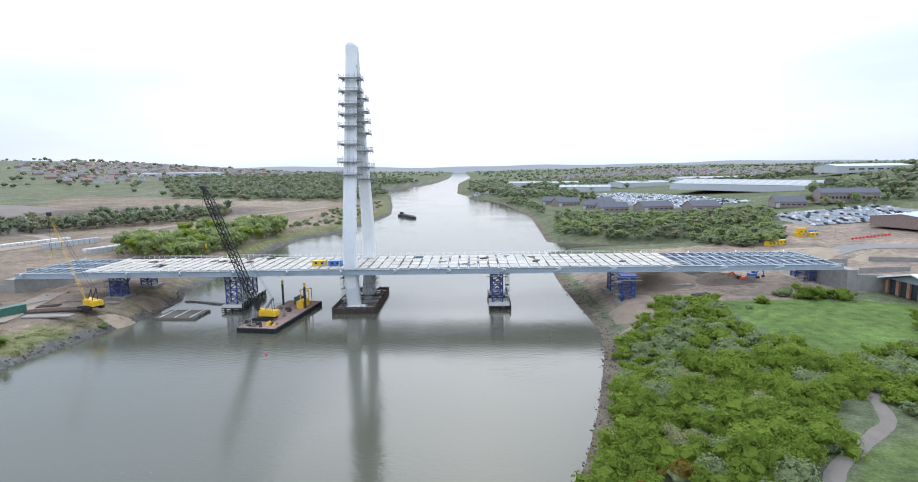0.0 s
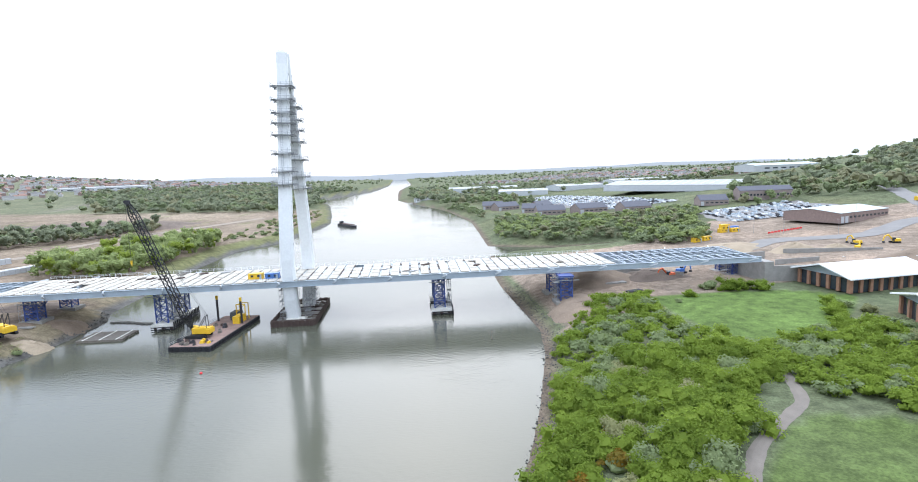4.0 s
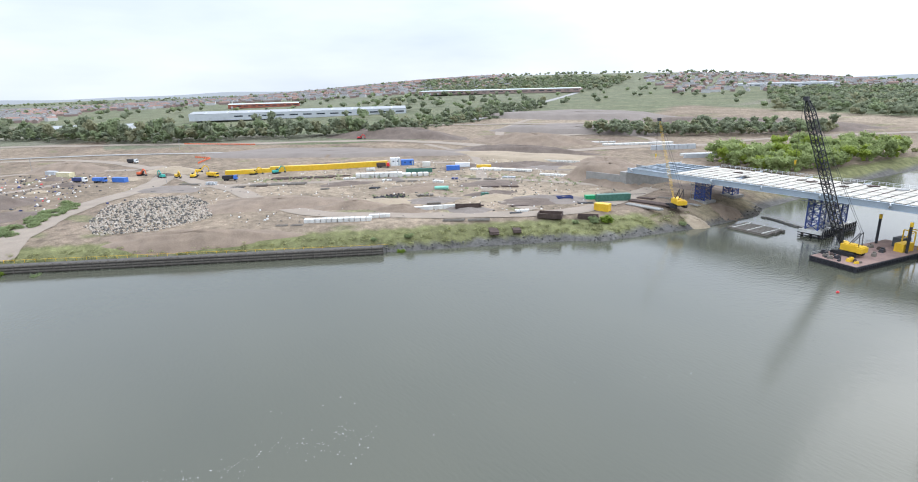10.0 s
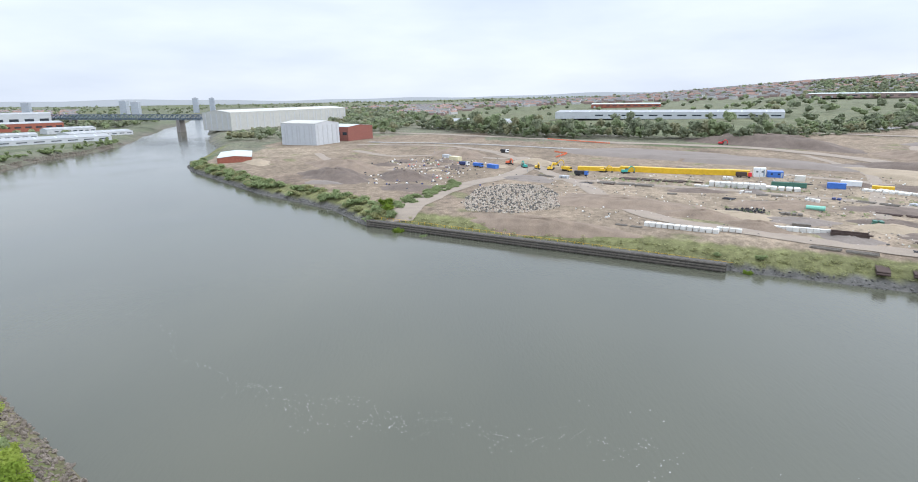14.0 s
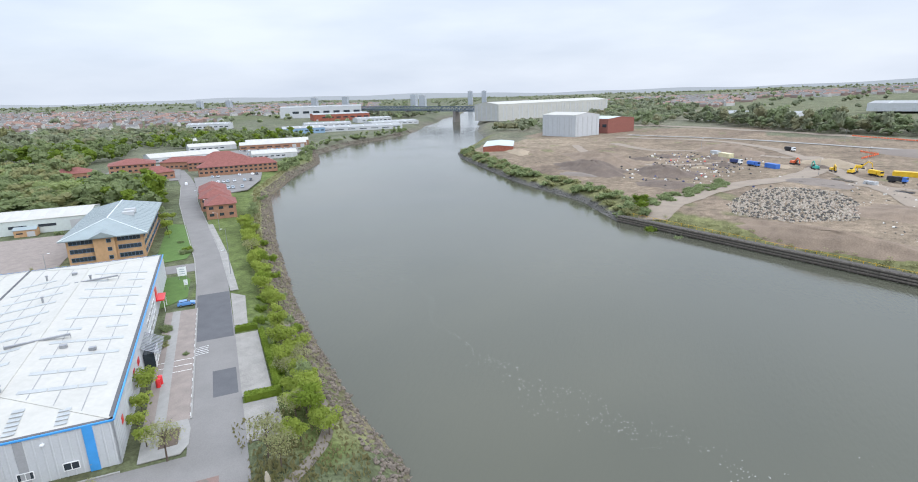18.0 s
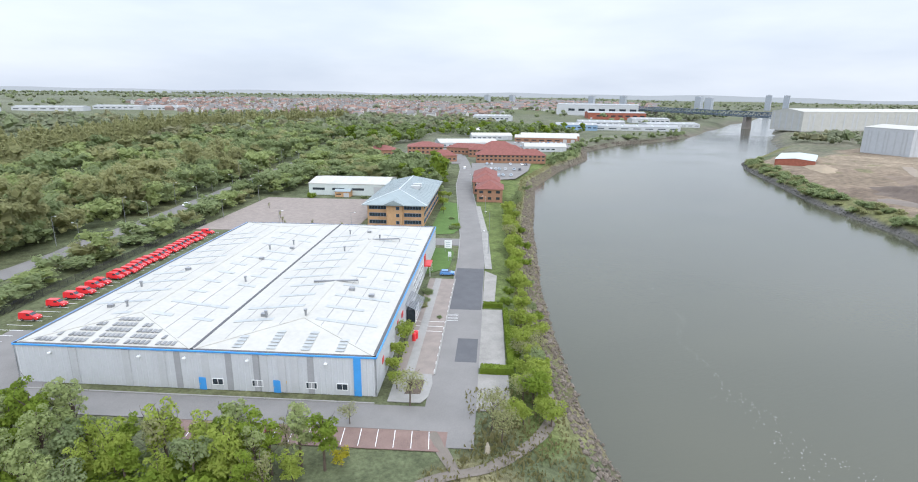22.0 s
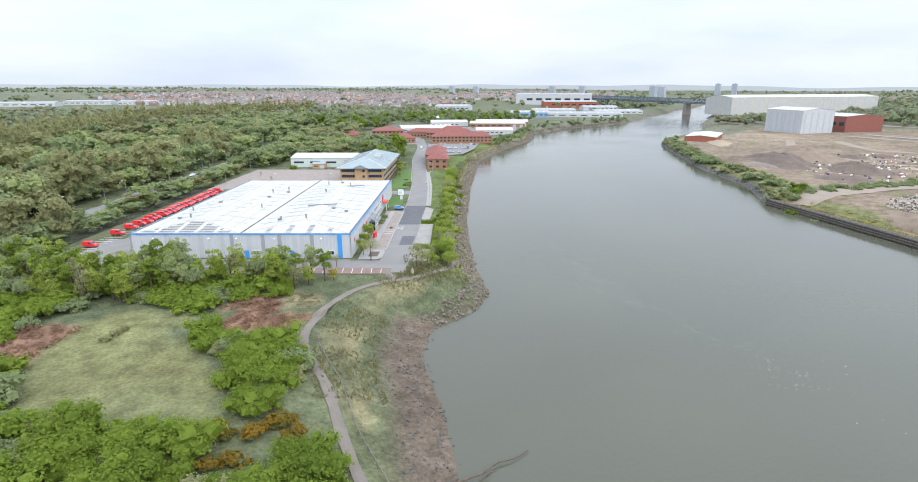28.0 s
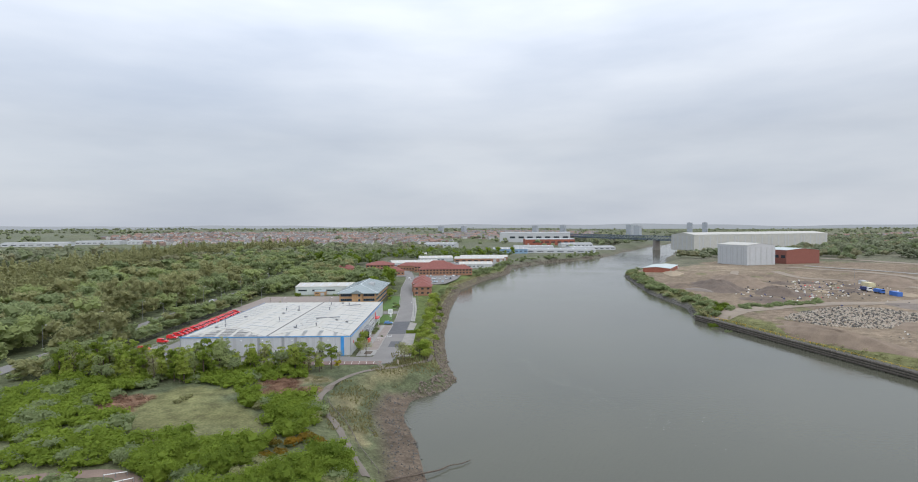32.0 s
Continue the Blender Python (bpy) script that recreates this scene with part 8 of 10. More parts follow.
for n, (cx, cy, rx, ry, h, rz, m, fl, lab) in enumerate((
        (-218, 24, 38, 9, 2.8, 62, DIRT, 0.1, "long brown earth bund beside the quay"), (-256, 66, 42, 18, 2.2, 60, DIRT, 0.2, "low brown earth heap"),
        (-228, 92, 20, 9, 2.4, 60, DIRT, 0.1, "low brown earth heap"), (-208, 106, 14, 8, 2.2, 40, DIRT, 0.1, "small earth heap"), (-190, 128, 12, 8, 1.4, 30, GREY_SOIL, 0.1, "grey gravel heap"),
        (-300, 252, 56, 18, 1.8, 30, SAND, 0.8, "flat pale sand embankment"), (-236, 262, 26, 20, 4.6, 10, DIRT, 0.3, "sandy embankment behind the abutment"),
        (-205, 232, 26, 22, 7.5, 0, DIRT, 0.45, "brown earth embankment at the bridge end"), (-192, 220, 20, 13, 4.0, 0, DIRT, 0.2, "sloping brown earth bank below the deck"),
        (-158, 244, 18, 10, 1.2, 0, DARK_DIRT, 0.2, "dark earth bank under the deck"), (-130, 222, 8, 7, 1.2, 0, DIRT, 0.1, "earth heap at the water's edge"),
        (-128, 199, 7, 5, 1.8, 20, SAND, 0.1, "pale sand heap on the bank"), (-372, 318, 62, 24, 7, 30, DIRT, 0.2, "tall brown spoil heap"), (-330, 270, 60, 14, 4, 30, DARK_DIRT, 0.3, "long dark earth bund"),
        (-500, 250, 80, 30, 8, 35, DARK_DIRT, 0.3, "dark brown earth bank beneath the trees"), (-355, -95, 40, 16, 5, 45, DARK_DIRT, 0.2, "dark tipped earth heap by the river bend"),
        (-400, -100, 50, 18, 5, 45, DIRT, 0.2, "brown earth heap by the river bend"), (-345, -50, 24, 14, 4.5, 45, DARK_DIRT, 0.2, "dark tipped earth heap"),
        (-470, -20, 40, 22, 4, 20, DIRT, 0.3, "brown earth heap beside the haul road"), (-404, 40, 26, 12, 2.4, 30, SAND, 0.3, "low sandy slope beside the cabins"), (-420, 150, 110, 28, 2.2, 48, GREY_SOIL, 0.7, "wide graded grey soil terrace"),
        (-420, 420, 90, 40, 5, 30, GREY_SOIL, 0.7, "wide graded grey soil terrace"), (-560, 560, 140, 60, 6, 40, GREY_SOIL, 0.6, "graded brown terrace on the hillside"), (-330, 600, 120, 46, 6, 15, DARK_DIRT, 0.6, "dark graded terrace on the hillside"))):
    mound("earth_mound", cx, cy, rx, ry, h, rz, m, lab + " on the site", n + 1, fl)
ribbon("haul_road", [(-770, -160), (-725, -80), (-654, 0), (-600, 62), (-547, 117), (-508, 180), (-470, 226), (-417, 256), (-350, 276), (-306, 305), (-290, 360), (-250, 430)], 15, HAUL, "wide pale compacted haul road", "haul road", 0.35, step=6)
ribbon("haul_road", [(-580, -130), (-545, -40), (-500, 0), (-422, 30), (-350, 44), (-310, 56), (-262, 62), (-224, 74), (-196, 104), (-172, 138), (-160, 165), (-165, 200), (-172, 225)], 9, HAUL, "pale rutted site track", "haul road", 0.3, step=4)
ribbon("haul_road", [(-238, -37), (-268, -29), (-308, -12), (-348, 20), (-400, 36), (-440, 30)], 13, HAUL, "pale bare track down to the quay", "haul road", 0.3, step=4)
ribbon("haul_road", [(-420, 300), (-380, 420), (-330, 500), (-230, 560), (-170, 700)], 12, HAUL, "pale haul road along the hillside", "haul road", 0.4, step=6)
ribbon("haul_road", [(-640, 300), (-540, 420), (-430, 560), (-300, 690)], 12, HAUL, "pale haul road along the hillside", "haul road", 0.5, step=6)
heap_rs = random.Random(8)
for n in range(70):
    x, y = heap_rs.uniform(-430, -180), heap_rs.uniform(-110, 250)
    d0 = float(survey([x], [y])[0][0])
    if d0 < 24 or d0 > 240 or math.hypot(x + 275, y - 14) < 48 or inside(np.array([x]), np.array([y]), [(-380, 50), (-340, 180), (-270, 170), (-300, 50)])[0]:
        continue
    r = heap_rs.uniform(4, 13)
    mound("earth_mound", x, y, r * heap_rs.uniform(1.0, 2.2), r, heap_rs.uniform(0.5, 1.6), heap_rs.uniform(30, 80), heap_rs.choice((DIRT, DARK_DIRT, DARK_DIRT, SAND, GREY_SOIL)), "low tipped heap of earth on the site", 200 + n, 0.15)
for pts, w in (([(-172, 150), (-200, 152), (-240, 172), (-290, 205), (-340, 230), (-420, 240)], 6), ([(-330, 40), (-318, 66), (-300, 96), (-285, 126), (-262, 158), (-230, 192), (-190, 212)], 6), ([(-346, 170), (-320, 190), (-290, 212), (-250, 224)], 7),
               ([(-430, 20), (-460, -30), (-470, -80), (-520, -120)], 8), ([(-400, -20), (-380, -60), (-420, -110), (-500, -150)], 7), ([(-280, 380), (-330, 420), (-390, 440)], 8), ([(-250, 400), (-260, 470), (-220, 560), (-190, 640)], 8), ([(-380, 300), (-470, 360), (-560, 470), (-620, 600)], 9)):
    ribbon("haul_road", pts, w, HAUL, "pale wheel-worn track over bare earth", "haul road", 0.22, step=4)
ribbon("access_road", [(-610, -125), (-560, -20), (-520, 40), (-470, 110)], 6, KERB, "pale concrete access road with kerbs", "road", 0.45, step=5)


def build_quay():
    dark = mat("dark_quay_timber", (0.085, 0.076, 0.065), 0.9, var=0.4, scale=0.8, bump=0.01)
    q = thing("timber_quay", 0, 0, 0, 0, "dark weathered timber-faced quay wall", "quay wall")
    a, b = Vector((-241, -52, 0)), Vector((-172.5, 79.5, 0))
    d = (b - a).normalized()
    o = Vector((d.y, -d.x, 0))
    L = (b - a).length
    bm = bmesh.new()
    add_beam(bm, a - o * 1.2 + Vector((0, 0, 0.6)), b - o * 1.2 + Vector((0, 0, 0.6)), 2.4, 4.4)
    part("backing_wall", bm, dark, q)
    n = 58
    for k in range(n):
        bm = bmesh.new()
        p = a + d * (L * (k + 0.5) / n)
        add_beam(bm, p + o * 0.2 + Vector((0, 0, -2)), p + o * 0.2 + Vector((0, 0, 3.0)), 0.42)
        part("fender_pile", bm, dark, q)
    for z in (0.7, 1.6, 2.6):
        for k in range(12):
            bm = bmesh.new()
            add_beam(bm, a + d * (L * k / 12) + o * 0.45 + Vector((0, 0, z)), a + d * (L * (k + 0.985) / 12) + o * 0.45 + Vector((0, 0, z)), 0.26, 0.42)
            part("waling_timber", bm, TIMBER, q)
    y = thing("quay_guard_rail", 0, 0, 0, 0, "low yellow guard rail along the quay edge", "guard rail")
    m = 44
    for k in range(m):
        p, p2 = a + d * (L * (k + 0.5) / m) - o * 4.5, a + d * (L * (k + 1.5) / m) - o * 4.5
        z, z2 = ground_z(p.x, p.y), ground_z(p2.x, p2.y)
        bm = bmesh.new()
        add_beam(bm, (p.x, p.y, z - 0.2), (p.x, p.y, z + 1.1), 0.14)
        part("rail_post", bm, YELLOW, y)
        bm = bmesh.new()
        add_beam(bm, (p.x, p.y, z + 1.0), (p2.x, p2.y, z2 + 1.0), 0.07)
        part("rail_bar", bm, YELLOW, y)


build_quay()


def put(fn, x, y, *args, **kw):
    return fn(x, y, ground_z(x, y), *args, **kw)


def yellow_row():
    a, b = Vector((-364, 64, 0)), Vector((-328, 158, 0))
    d = (b - a).normalized()
    rz = math.degrees(math.atan2(d.y, d.x))
    L = (b - a).length
    n = 15
    for k in range(n):
        p = a + d * (L * (k + 0.5) / n)
        h = 2.4 if k < 4 else 3.2
        cabin("site_cabin", p.x, p.y, ground_z(p.x, p.y) - 0.05, rz + 180, L / n * 0.985, 4.0, h, YELLOW, "yellow steel site cabin in a long row", "site cabin", "long row of yellow cabins")
    p = b + d * 5
    cabin("site_cabin", p.x, p.y, ground_z(p.x, p.y) - 0.05, rz, 6, 5, 5.0, WHITE_STEEL, "tall white site cabin at the row's end", "site cabin")
    p = b + d * 13
    cabin("site_cabin", p.x, p.y, ground_z(p.x, p.y) - 0.05, rz, 8, 5, 3.4, CAB_BLUE, "bright blue site cabin at the row's end", "site cabin")


yellow_row()
for (x, y, rz, L, W, H, m, lab) in ((-154, 171.5, 20, 6.1, 3.2, 3.0, YELLOW, "yellow steel container by the river bank"), (-164, 189, 62, 15, 3.0, 3.2, TEAL, "long green mesh-sided container on the site"), (-173, 184, 60, 4.5, 2.5, 1.8, mat("bright_green_skip", (0.03, 0.30, 0.12), 0.5), "small bright green skip"),
                                   (-284, 181, 60, 8, 3, 2.8, CAB_BLUE, "bright blue container on the site"), (-278, 200, 55, 9, 3, 1.8, YELLOW, "low yellow steel container"), (-290, 192, 60, 9, 3.5, 2.6, WHITE_STEEL, "white stacked cabin on the site"),
                                   (-308, 176, 60, 5, 3, 3, PALE_CONC, "cream site cabin"), (-380, 8, 40, 9, 3, 2.6, CAB_BLUE, "blue tipper body parked on the site"), (-430, -20, 40, 11, 4, 2.8, mat("cream_paint", (0.62, 0.56, 0.36), 0.6), "cream site cabin"), (-448, -28, 40, 8, 3, 2.2, GREY_PANEL, "grey site cabin")):
    cabin("site_container", x, y, ground_z(x, y) - 0.05, rz, L, W, H, m, lab + " standing on bare earth", "container", windows=0)


def open_skip(x, y, z, rz, L, W, H, m, label):
    t = thing("open_skip", x, y, z, rz, label, "skip")
    for s in (-1, 1):
        bm = bmesh.new()
        add_box(bm, (0, s * W / 2, H / 2), (L, 0.15, H))
        for k in range(int(L / 0.9)):
            add_box(bm, (-L / 2 + 0.45 + 0.9 * k, s * (W / 2 + 0.1), H / 2), (0.15, 0.15, H))
        part("side", bm, m, t)
        bm = bmesh.new()
        add_box(bm, (s * L / 2, 0, H / 2), (0.15, W, H))
        part("end", bm, m, t)
    bm = bmesh.new()
    add_box(bm, (0, 0, 0.12), (L, W, 0.15))
    part("floor_plate", bm, m, t)


open_skip(-178, 173, ground_z(-178, 173), 65, 7, 3.0, 2.0, NAVY, "dark blue ribbed open skip on bare earth")
open_skip(-160, 148, ground_z(-160, 148) + 0.1, 40, 9.5, 6, 1.9, RUST, "open rectangular frame of rusty steel sections")
open_skip(-150, 159, ground_z(-150, 159) + 0.1, 40, 8, 2.5, 1.5, RUST, "narrow rusty steel trough on the ground")
open_skip(-191, 129, ground_z(-191, 129) + 1.0, 60, 11, 4, 1.1, RUST, "low rusty steel frame on a gravel heap")


def stack(name, x, y, rz, nx, ny, nz, size, gap, m, label, cat, group="", piece="block", jit=0.05, tube=0.0):
    """Pieces set out in rows and tiers, each a part."""
    t = thing(name, x, y, ground_z(x, y), rz, label, cat, group)
    rs = random.Random(int(abs(x * 3 + y * 7)))
    bm = bmesh.new()
    if tube:
        add_tube(bm, (-size[0] / 2, 0, size[2] / 2), (size[0] / 2, 0, size[2] / 2), tube, seg=10)
    else:
        add_box(bm, (0, 0, size[2] / 2), size)
    me = mesh_of(piece, bm, m)
    for k in range(nz):
        for i in range(nx):
            for j in range(ny):
                o = part(piece, me, None, t)
                o.location = ((i - (nx - 1) / 2) * (size[0] + gap) + rs.uniform(-jit, jit), (j - (ny - 1) / 2) * (size[1] + gap * 0.4) + (0.5 * size[1] * (k % 2) if tube else 0), k * size[2] * (0.86 if tube else 1))
                o.rotation_euler = (0, 0, radians(rs.uniform(-30, 30) * jit))


WB = mat("pale_precast_block", (0.60, 0.585, 0.54), 0.9, var=0.12, scale=2, random_hue=0.08)
stack("block_stack", -206, 76, 60, 12, 2, 1, (1.9, 1.3, 1.5), 0.35, WB, "two rows of pale precast concrete blocks", "concrete blocks", "rows of concrete blocks")
stack("block_stack", -201, 92, 60, 4, 1, 1, (1.9, 1.5, 1.5), 0.3, WB, "short row of pale precast concrete blocks", "concrete blocks", "rows of concrete blocks")
stack("block_stack", -198.5, 121, 62, 8, 1, 1, (2.0, 1.5, 1.7), 0.15, WB, "row of white precast concrete blocks", "concrete blocks", "rows of concrete blocks")
stack("block_stack", -202, 113, 62, 4, 1, 1, (2.0, 1.4, 1.5), 0.15, WB, "row of white precast concrete blocks", "concrete blocks", "rows of concrete blocks")
stack("block_stack", -292, 135, 62, 10, 3, 2, (2.2, 1.7, 1.2), 0.5, WB, "untidy field of white precast units", "precast units", "precast units", jit=0.3)
stack("block_stack", -284, 152, 62, 6, 3, 1, (2.6, 1.7, 1.5), 0.7, WB, "untidy field of white precast units", "precast units", "precast units", jit=0.3)
stack("block_stack", -262, 205, 28, 16, 2, 1, (1.6, 1.4, 1.1), 0.5, WB, "long double row of pale concrete rings", "concrete rings", "rows of concrete rings", jit=0.1)
stack("block_stack", -228, 214, 28, 9, 2, 1, (1.6, 1.4, 1.1), 0.5, WB, "double row of pale concrete rings", "concrete rings", "rows of concrete rings", jit=0.1)
stack("block_stack", -270, 196, 40, 7, 2, 1, (2.0, 1.8, 1.0), 0.9, WB, "scattered white crates and precast pieces", "crates", jit=0.35)
stack("block_stack", -270, 252, 28, 24, 1, 1, (1.8, 1.2, 1.2), 0.4, WB, "line of pale kerb blocks along the sand bank", "concrete blocks", "rows of concrete blocks", jit=0.1)
stack("block_stack", -300, 372, 62, 14, 2, 1, (3.6, 2.4, 1.6), 0.6, WB, "row of pale precast culvert units", "culvert units", "culvert units", jit=0.12)
stack("block_stack", -262, 366, 62, 10, 1, 2, (3.2, 2.6, 1.8), 0.3, GREY_PANEL, "row of grey culvert units stacked two high", "culvert units", "culvert units", jit=0.08)
stack("block_stack", -230, 352, 62, 8, 1, 1, (3.2, 2.4, 1.6), 0.4, WB, "row of pale precast culvert units", "culvert units", "culvert units", jit=0.12)
stack("block_stack", -222, 340, 62, 8, 1, 2, (2.6, 2.2, 1.4), 0.2, GREY_PANEL, "row of grey culvert units stacked two high", "culvert units", "culvert units", jit=0.08)
stack("block_stack", -340, 340, 55, 10, 1, 1, (6, 2.4, 1.0), 1.0, WB, "row of pale precast slabs", "precast slabs", "precast slabs", jit=0.12)
stack("pipe_stack", -162, 121, 60, 1, 9, 2, (3.4, 0.8, 0.7), 0.1, RUST, "stack of short rusty steel tubes", "steel tubes", "tube stacks", "tube", tube=0.34)
stack("pipe_stack", -158, 129, 60, 1, 6, 2, (3.0, 0.8, 0.7), 0.1, RUST, "stack of short rusty steel tubes", "steel tubes", "tube stacks", "tube", tube=0.34)
stack("pipe_stack", -150, 197, 12, 1, 4, 1, (19, 1.0, 0.9), 0.2, RUST, "long rusty steel piles lying by the bank", "steel piles", "long piles", "pile", tube=0.45)
stack("pipe_stack", -147, 189, 2, 1, 3, 1, (17, 0.95, 0.85), 0.2, CONC, "long grey piles lying by the bank", "piles", "long piles", "pile", tube=0.42)
stack("pipe_stack", -189, 38, 100, 1, 1, 1, (14, 1.6, 1.6), 0.1, RUST, "single large rusty steel pipe on the quay", "steel pipe", "", "pipe", tube=0.85)
stack("pipe_stack", -234, 142, 55, 1, 1, 1, (7, 2, 2), 0.1, mat("pale_green_tank", (0.22, 0.50, 0.38), 0.5), "pale green cylindrical tank on its side", "tank", "", "tank", tube=1.0)
stack("pipe_stack", -318, 98, 62, 3, 6, 1, (11, 0.7, 0.5), 1.2, RUST, "rows of rusty steel beams on the ground", "steel beams", "steel beams", "beam", jit=0.2)
stack("pipe_stack", -305, 80, 62, 3, 5, 1, (9, 0.6, 0.5), 1.5, TIMBER, "rows of grey beams on the ground", "beams", "steel beams", "beam", jit=0.2)
stack("pipe_stack", -208, 122, 60, 1, 5, 1, (6, 0.6, 1.2), 0.1, TIMBER, "stack of brown timber baulks", "timber stack", "", "baulk")
rs = random.Random(31)
for x, y, rz, n, m in ((-312, 60, 62, 5, DARK_STEEL), (-306, 71, 62, 4, RUST), (-301, 89, 60, 6, DARK_STEEL), (-310, 117, 60, 4, RUST), (-236, 109, 58, 4, DARK_STEEL), (-268, 140, 60, 5, TIMBER), (-202, 124, 60, 4, RUST), (-195, 134, 62, 3, RUST), (-262, 118, 55, 5, DARK_STEEL), (-276, 96, 64, 5, TIMBER), (-288, 108, 60, 6, RUST), (-252, 132, 60, 4, TIMBER),
                       (-340, 40, 50, 5, TIMBER), (-325, 28, 55, 5, DARK_STEEL), (-182, 150, 55, 4, RUST), (-176, 118, 60, 4, TIMBER), (-172, 140, 62, 3, DARK_STEEL), (-222, 170, 50, 4, RUST), (-246, 176, 45, 5, TIMBER), (-300, 172, 50, 4, DARK_STEEL), (-186, 168, 60, 3, TIMBER), (-212, 58, 62, 3, TIMBER)):
    stack("beam_stack", x, y, rz + rs.uniform(-8, 8), rs.choice((1, 2, 2)), n, 1, (rs.uniform(4, 9), 0.32, rs.uniform(0.25, 0.5)), 1.3, m, "dark steel and timber beams laid out on the bare earth", "beams", "beams on the site", "beam", jit=0.25)
for x, y, rz, m in ((-277, 133, 60, WB), (-296, 118, 60, WB), (-173, 144, 60, WB), (-250, 150, 40, WB), (-240, 190, 30, GREY_PANEL), (-315, 140, 60, WB), (-330, 50, 50, GREY_PANEL), (-226, 128, 60, TIMBER), (-256, 164, 45, NAVY), (-208, 150, 60, TEAL)):
    stack("pallet_stack", x, y, rz, rs.choice((2, 3, 4)), 2, rs.choice((1, 1, 2)), (1.4, 1.2, 0.9), 0.6, m, "loose rows of wrapped pallets and boxes on the site", "pallets", "pallet stacks", "pallet", jit=0.35)
stack("fence_frames", -291, 161, 62, 1, 6, 1, (16, 0.25, 2.4), 0.6, TEAL, "rack of green steel frames", "steel frames", "", "frame", jit=0.04)


def excavator(x, y, z, rz, paint, label):
    t = thing("excavator", x, y, z, rz, label, "excavator", "site plant")
    for s in (-1, 1):
        bm = bmesh.new()
        add_box(bm, (0, s * 1.2, 0.45), (3.8, 0.6, 0.8))
        add_tube(bm, (-1.9, s * 1.2 - 0.3, 0.45), (-1.9, s * 1.2 + 0.3, 0.45), 0.4, seg=10)
        add_tube(bm, (1.9, s * 1.2 - 0.3, 0.45), (1.9, s * 1.2 + 0.3, 0.45), 0.4, seg=10)
        part("track", bm, BLACK, t)
    bm = bmesh.new()
    add_box(bm, (-0.7, 0, 1.6), (3.4, 2.6, 1.3), taper=0.92)
    part("engine_house", bm, paint, t)
    bm = bmesh.new()
    add_box(bm, (0.9, 0.7, 2.1), (1.5, 1.1, 1.7), taper=0.85)
    part("cab", bm, GLASS_DARK, t)
    bm = bmesh.new()
    add_beam(bm, (1.0, -0.3, 1.7), (3.4, -0.3, 4.4), 0.45, 0.6)
    add_beam(bm, (3.4, -0.3, 4.4), (5.2, -0.3, 3.6), 0.45, 0.55)
    part("boom", bm, paint, t)
    bm = bmesh.new()
    add_beam(bm, (5.2, -0.3, 3.8), (5.9, -0.3, 1.2), 0.35, 0.45)
    part("dipper_arm", bm, paint, t)
    bm = bmesh.new()
    add_box(bm, (5.6, -0.3, 0.6), (1.0, 1.1, 0.9), taper=0.7)
    part("bucket", bm, DARK_STEEL, t)


def dump_truck(x, y, z, rz, paint, label, cab_paint=None):
    t = thing("dump_truck", x, y, z, rz, label, "truck", "site plant")
    bm = bmesh.new()
    add_box(bm, (0, 0, 0.95), (8.0, 1.2, 0.4))
    part("chassis", bm, DARK_STEEL, t)
    bm = bmesh.new()
    add_box(bm, (3.1, 0, 2.0), (2.0, 2.4, 2.2), taper=0.9)
    c = part("cab", bm, cab_paint or paint, t)
    bm = bmesh.new()
    add_box(bm, (4.06, 0, 2.4), (0.08, 2.0, 0.9))
    part("windscreen", bm, GLASS_DARK, c)
    bm = bmesh.new()
    add_box(bm, (-1.4, 0, 2.0), (5.8, 2.6, 1.7))
    add_box(bm, (-1.4, 0, 2.9), (5.4, 2.2, 0.4))
    part("tipper_body", bm, paint, t)
    for i in (-3.0, -1.6, 2.9):
        for s in (-1.1, 1.1):
            bm = bmesh.new()
            add_tube(bm, (i, s - 0.2, 0.5), (i, s + 0.2, 0.5), 0.52, seg=12)
            part("wheel", bm, BLACK, t)


for x, y, rz, m in ((-398, 20, 30, ORANGE_MESH), (-372, 38, 10, YELLOW), (-366, 46, 150, YELLOW), (-378, 30, 200, mat("teal_plant_paint", (0.05, 0.32, 0.26), 0.5)), (-345, 90, 100, bpy.data.materials["teal_plant_paint"]), (-352, 78, 60, YELLOW), (-505, 215, 40, RED_PAINT), (-385, 52, 80, YELLOW)):
    put(excavator, x, y, rz, m, "tracked excavator working on the bare site")
for x, y, rz, m, cm in ((-385, -2, 45, CAB_BLUE, CAB_BLUE), (-340, 62, 60, DARK_STEEL, CAB_BLUE), (-360, 56, 30, YELLOW, YELLOW), (-395, -12, 50, NAVY, WHITE_STEEL), (205, 352, 20, DARK_STEEL, ORANGE_MESH), (-322, 152, 60, RUST, RED_PAINT), (-470, 20, 40, DARK_STEEL, WHITE_STEEL)):
    put(dump_truck, x, y, rz, m, "tipper truck parked on the bare site", cm)
ty = np.array([(-235 + random.gauss(0, 2.6), 112 + random.gauss(0, 4.5)) for _ in range(120)])
rock_mass("scrap_heap", ty, np.random.RandomState(4).uniform(0.35, 0.75, len(ty)), BLACK, "heap of black scrap tyres and pipe", 5, "scrap")
rs = np.random.RandomState(10)
RUBBLE = mat("pale_broken_concrete", (0.40, 0.35, 0.285), 0.95, var=0.35, scale=1.5)
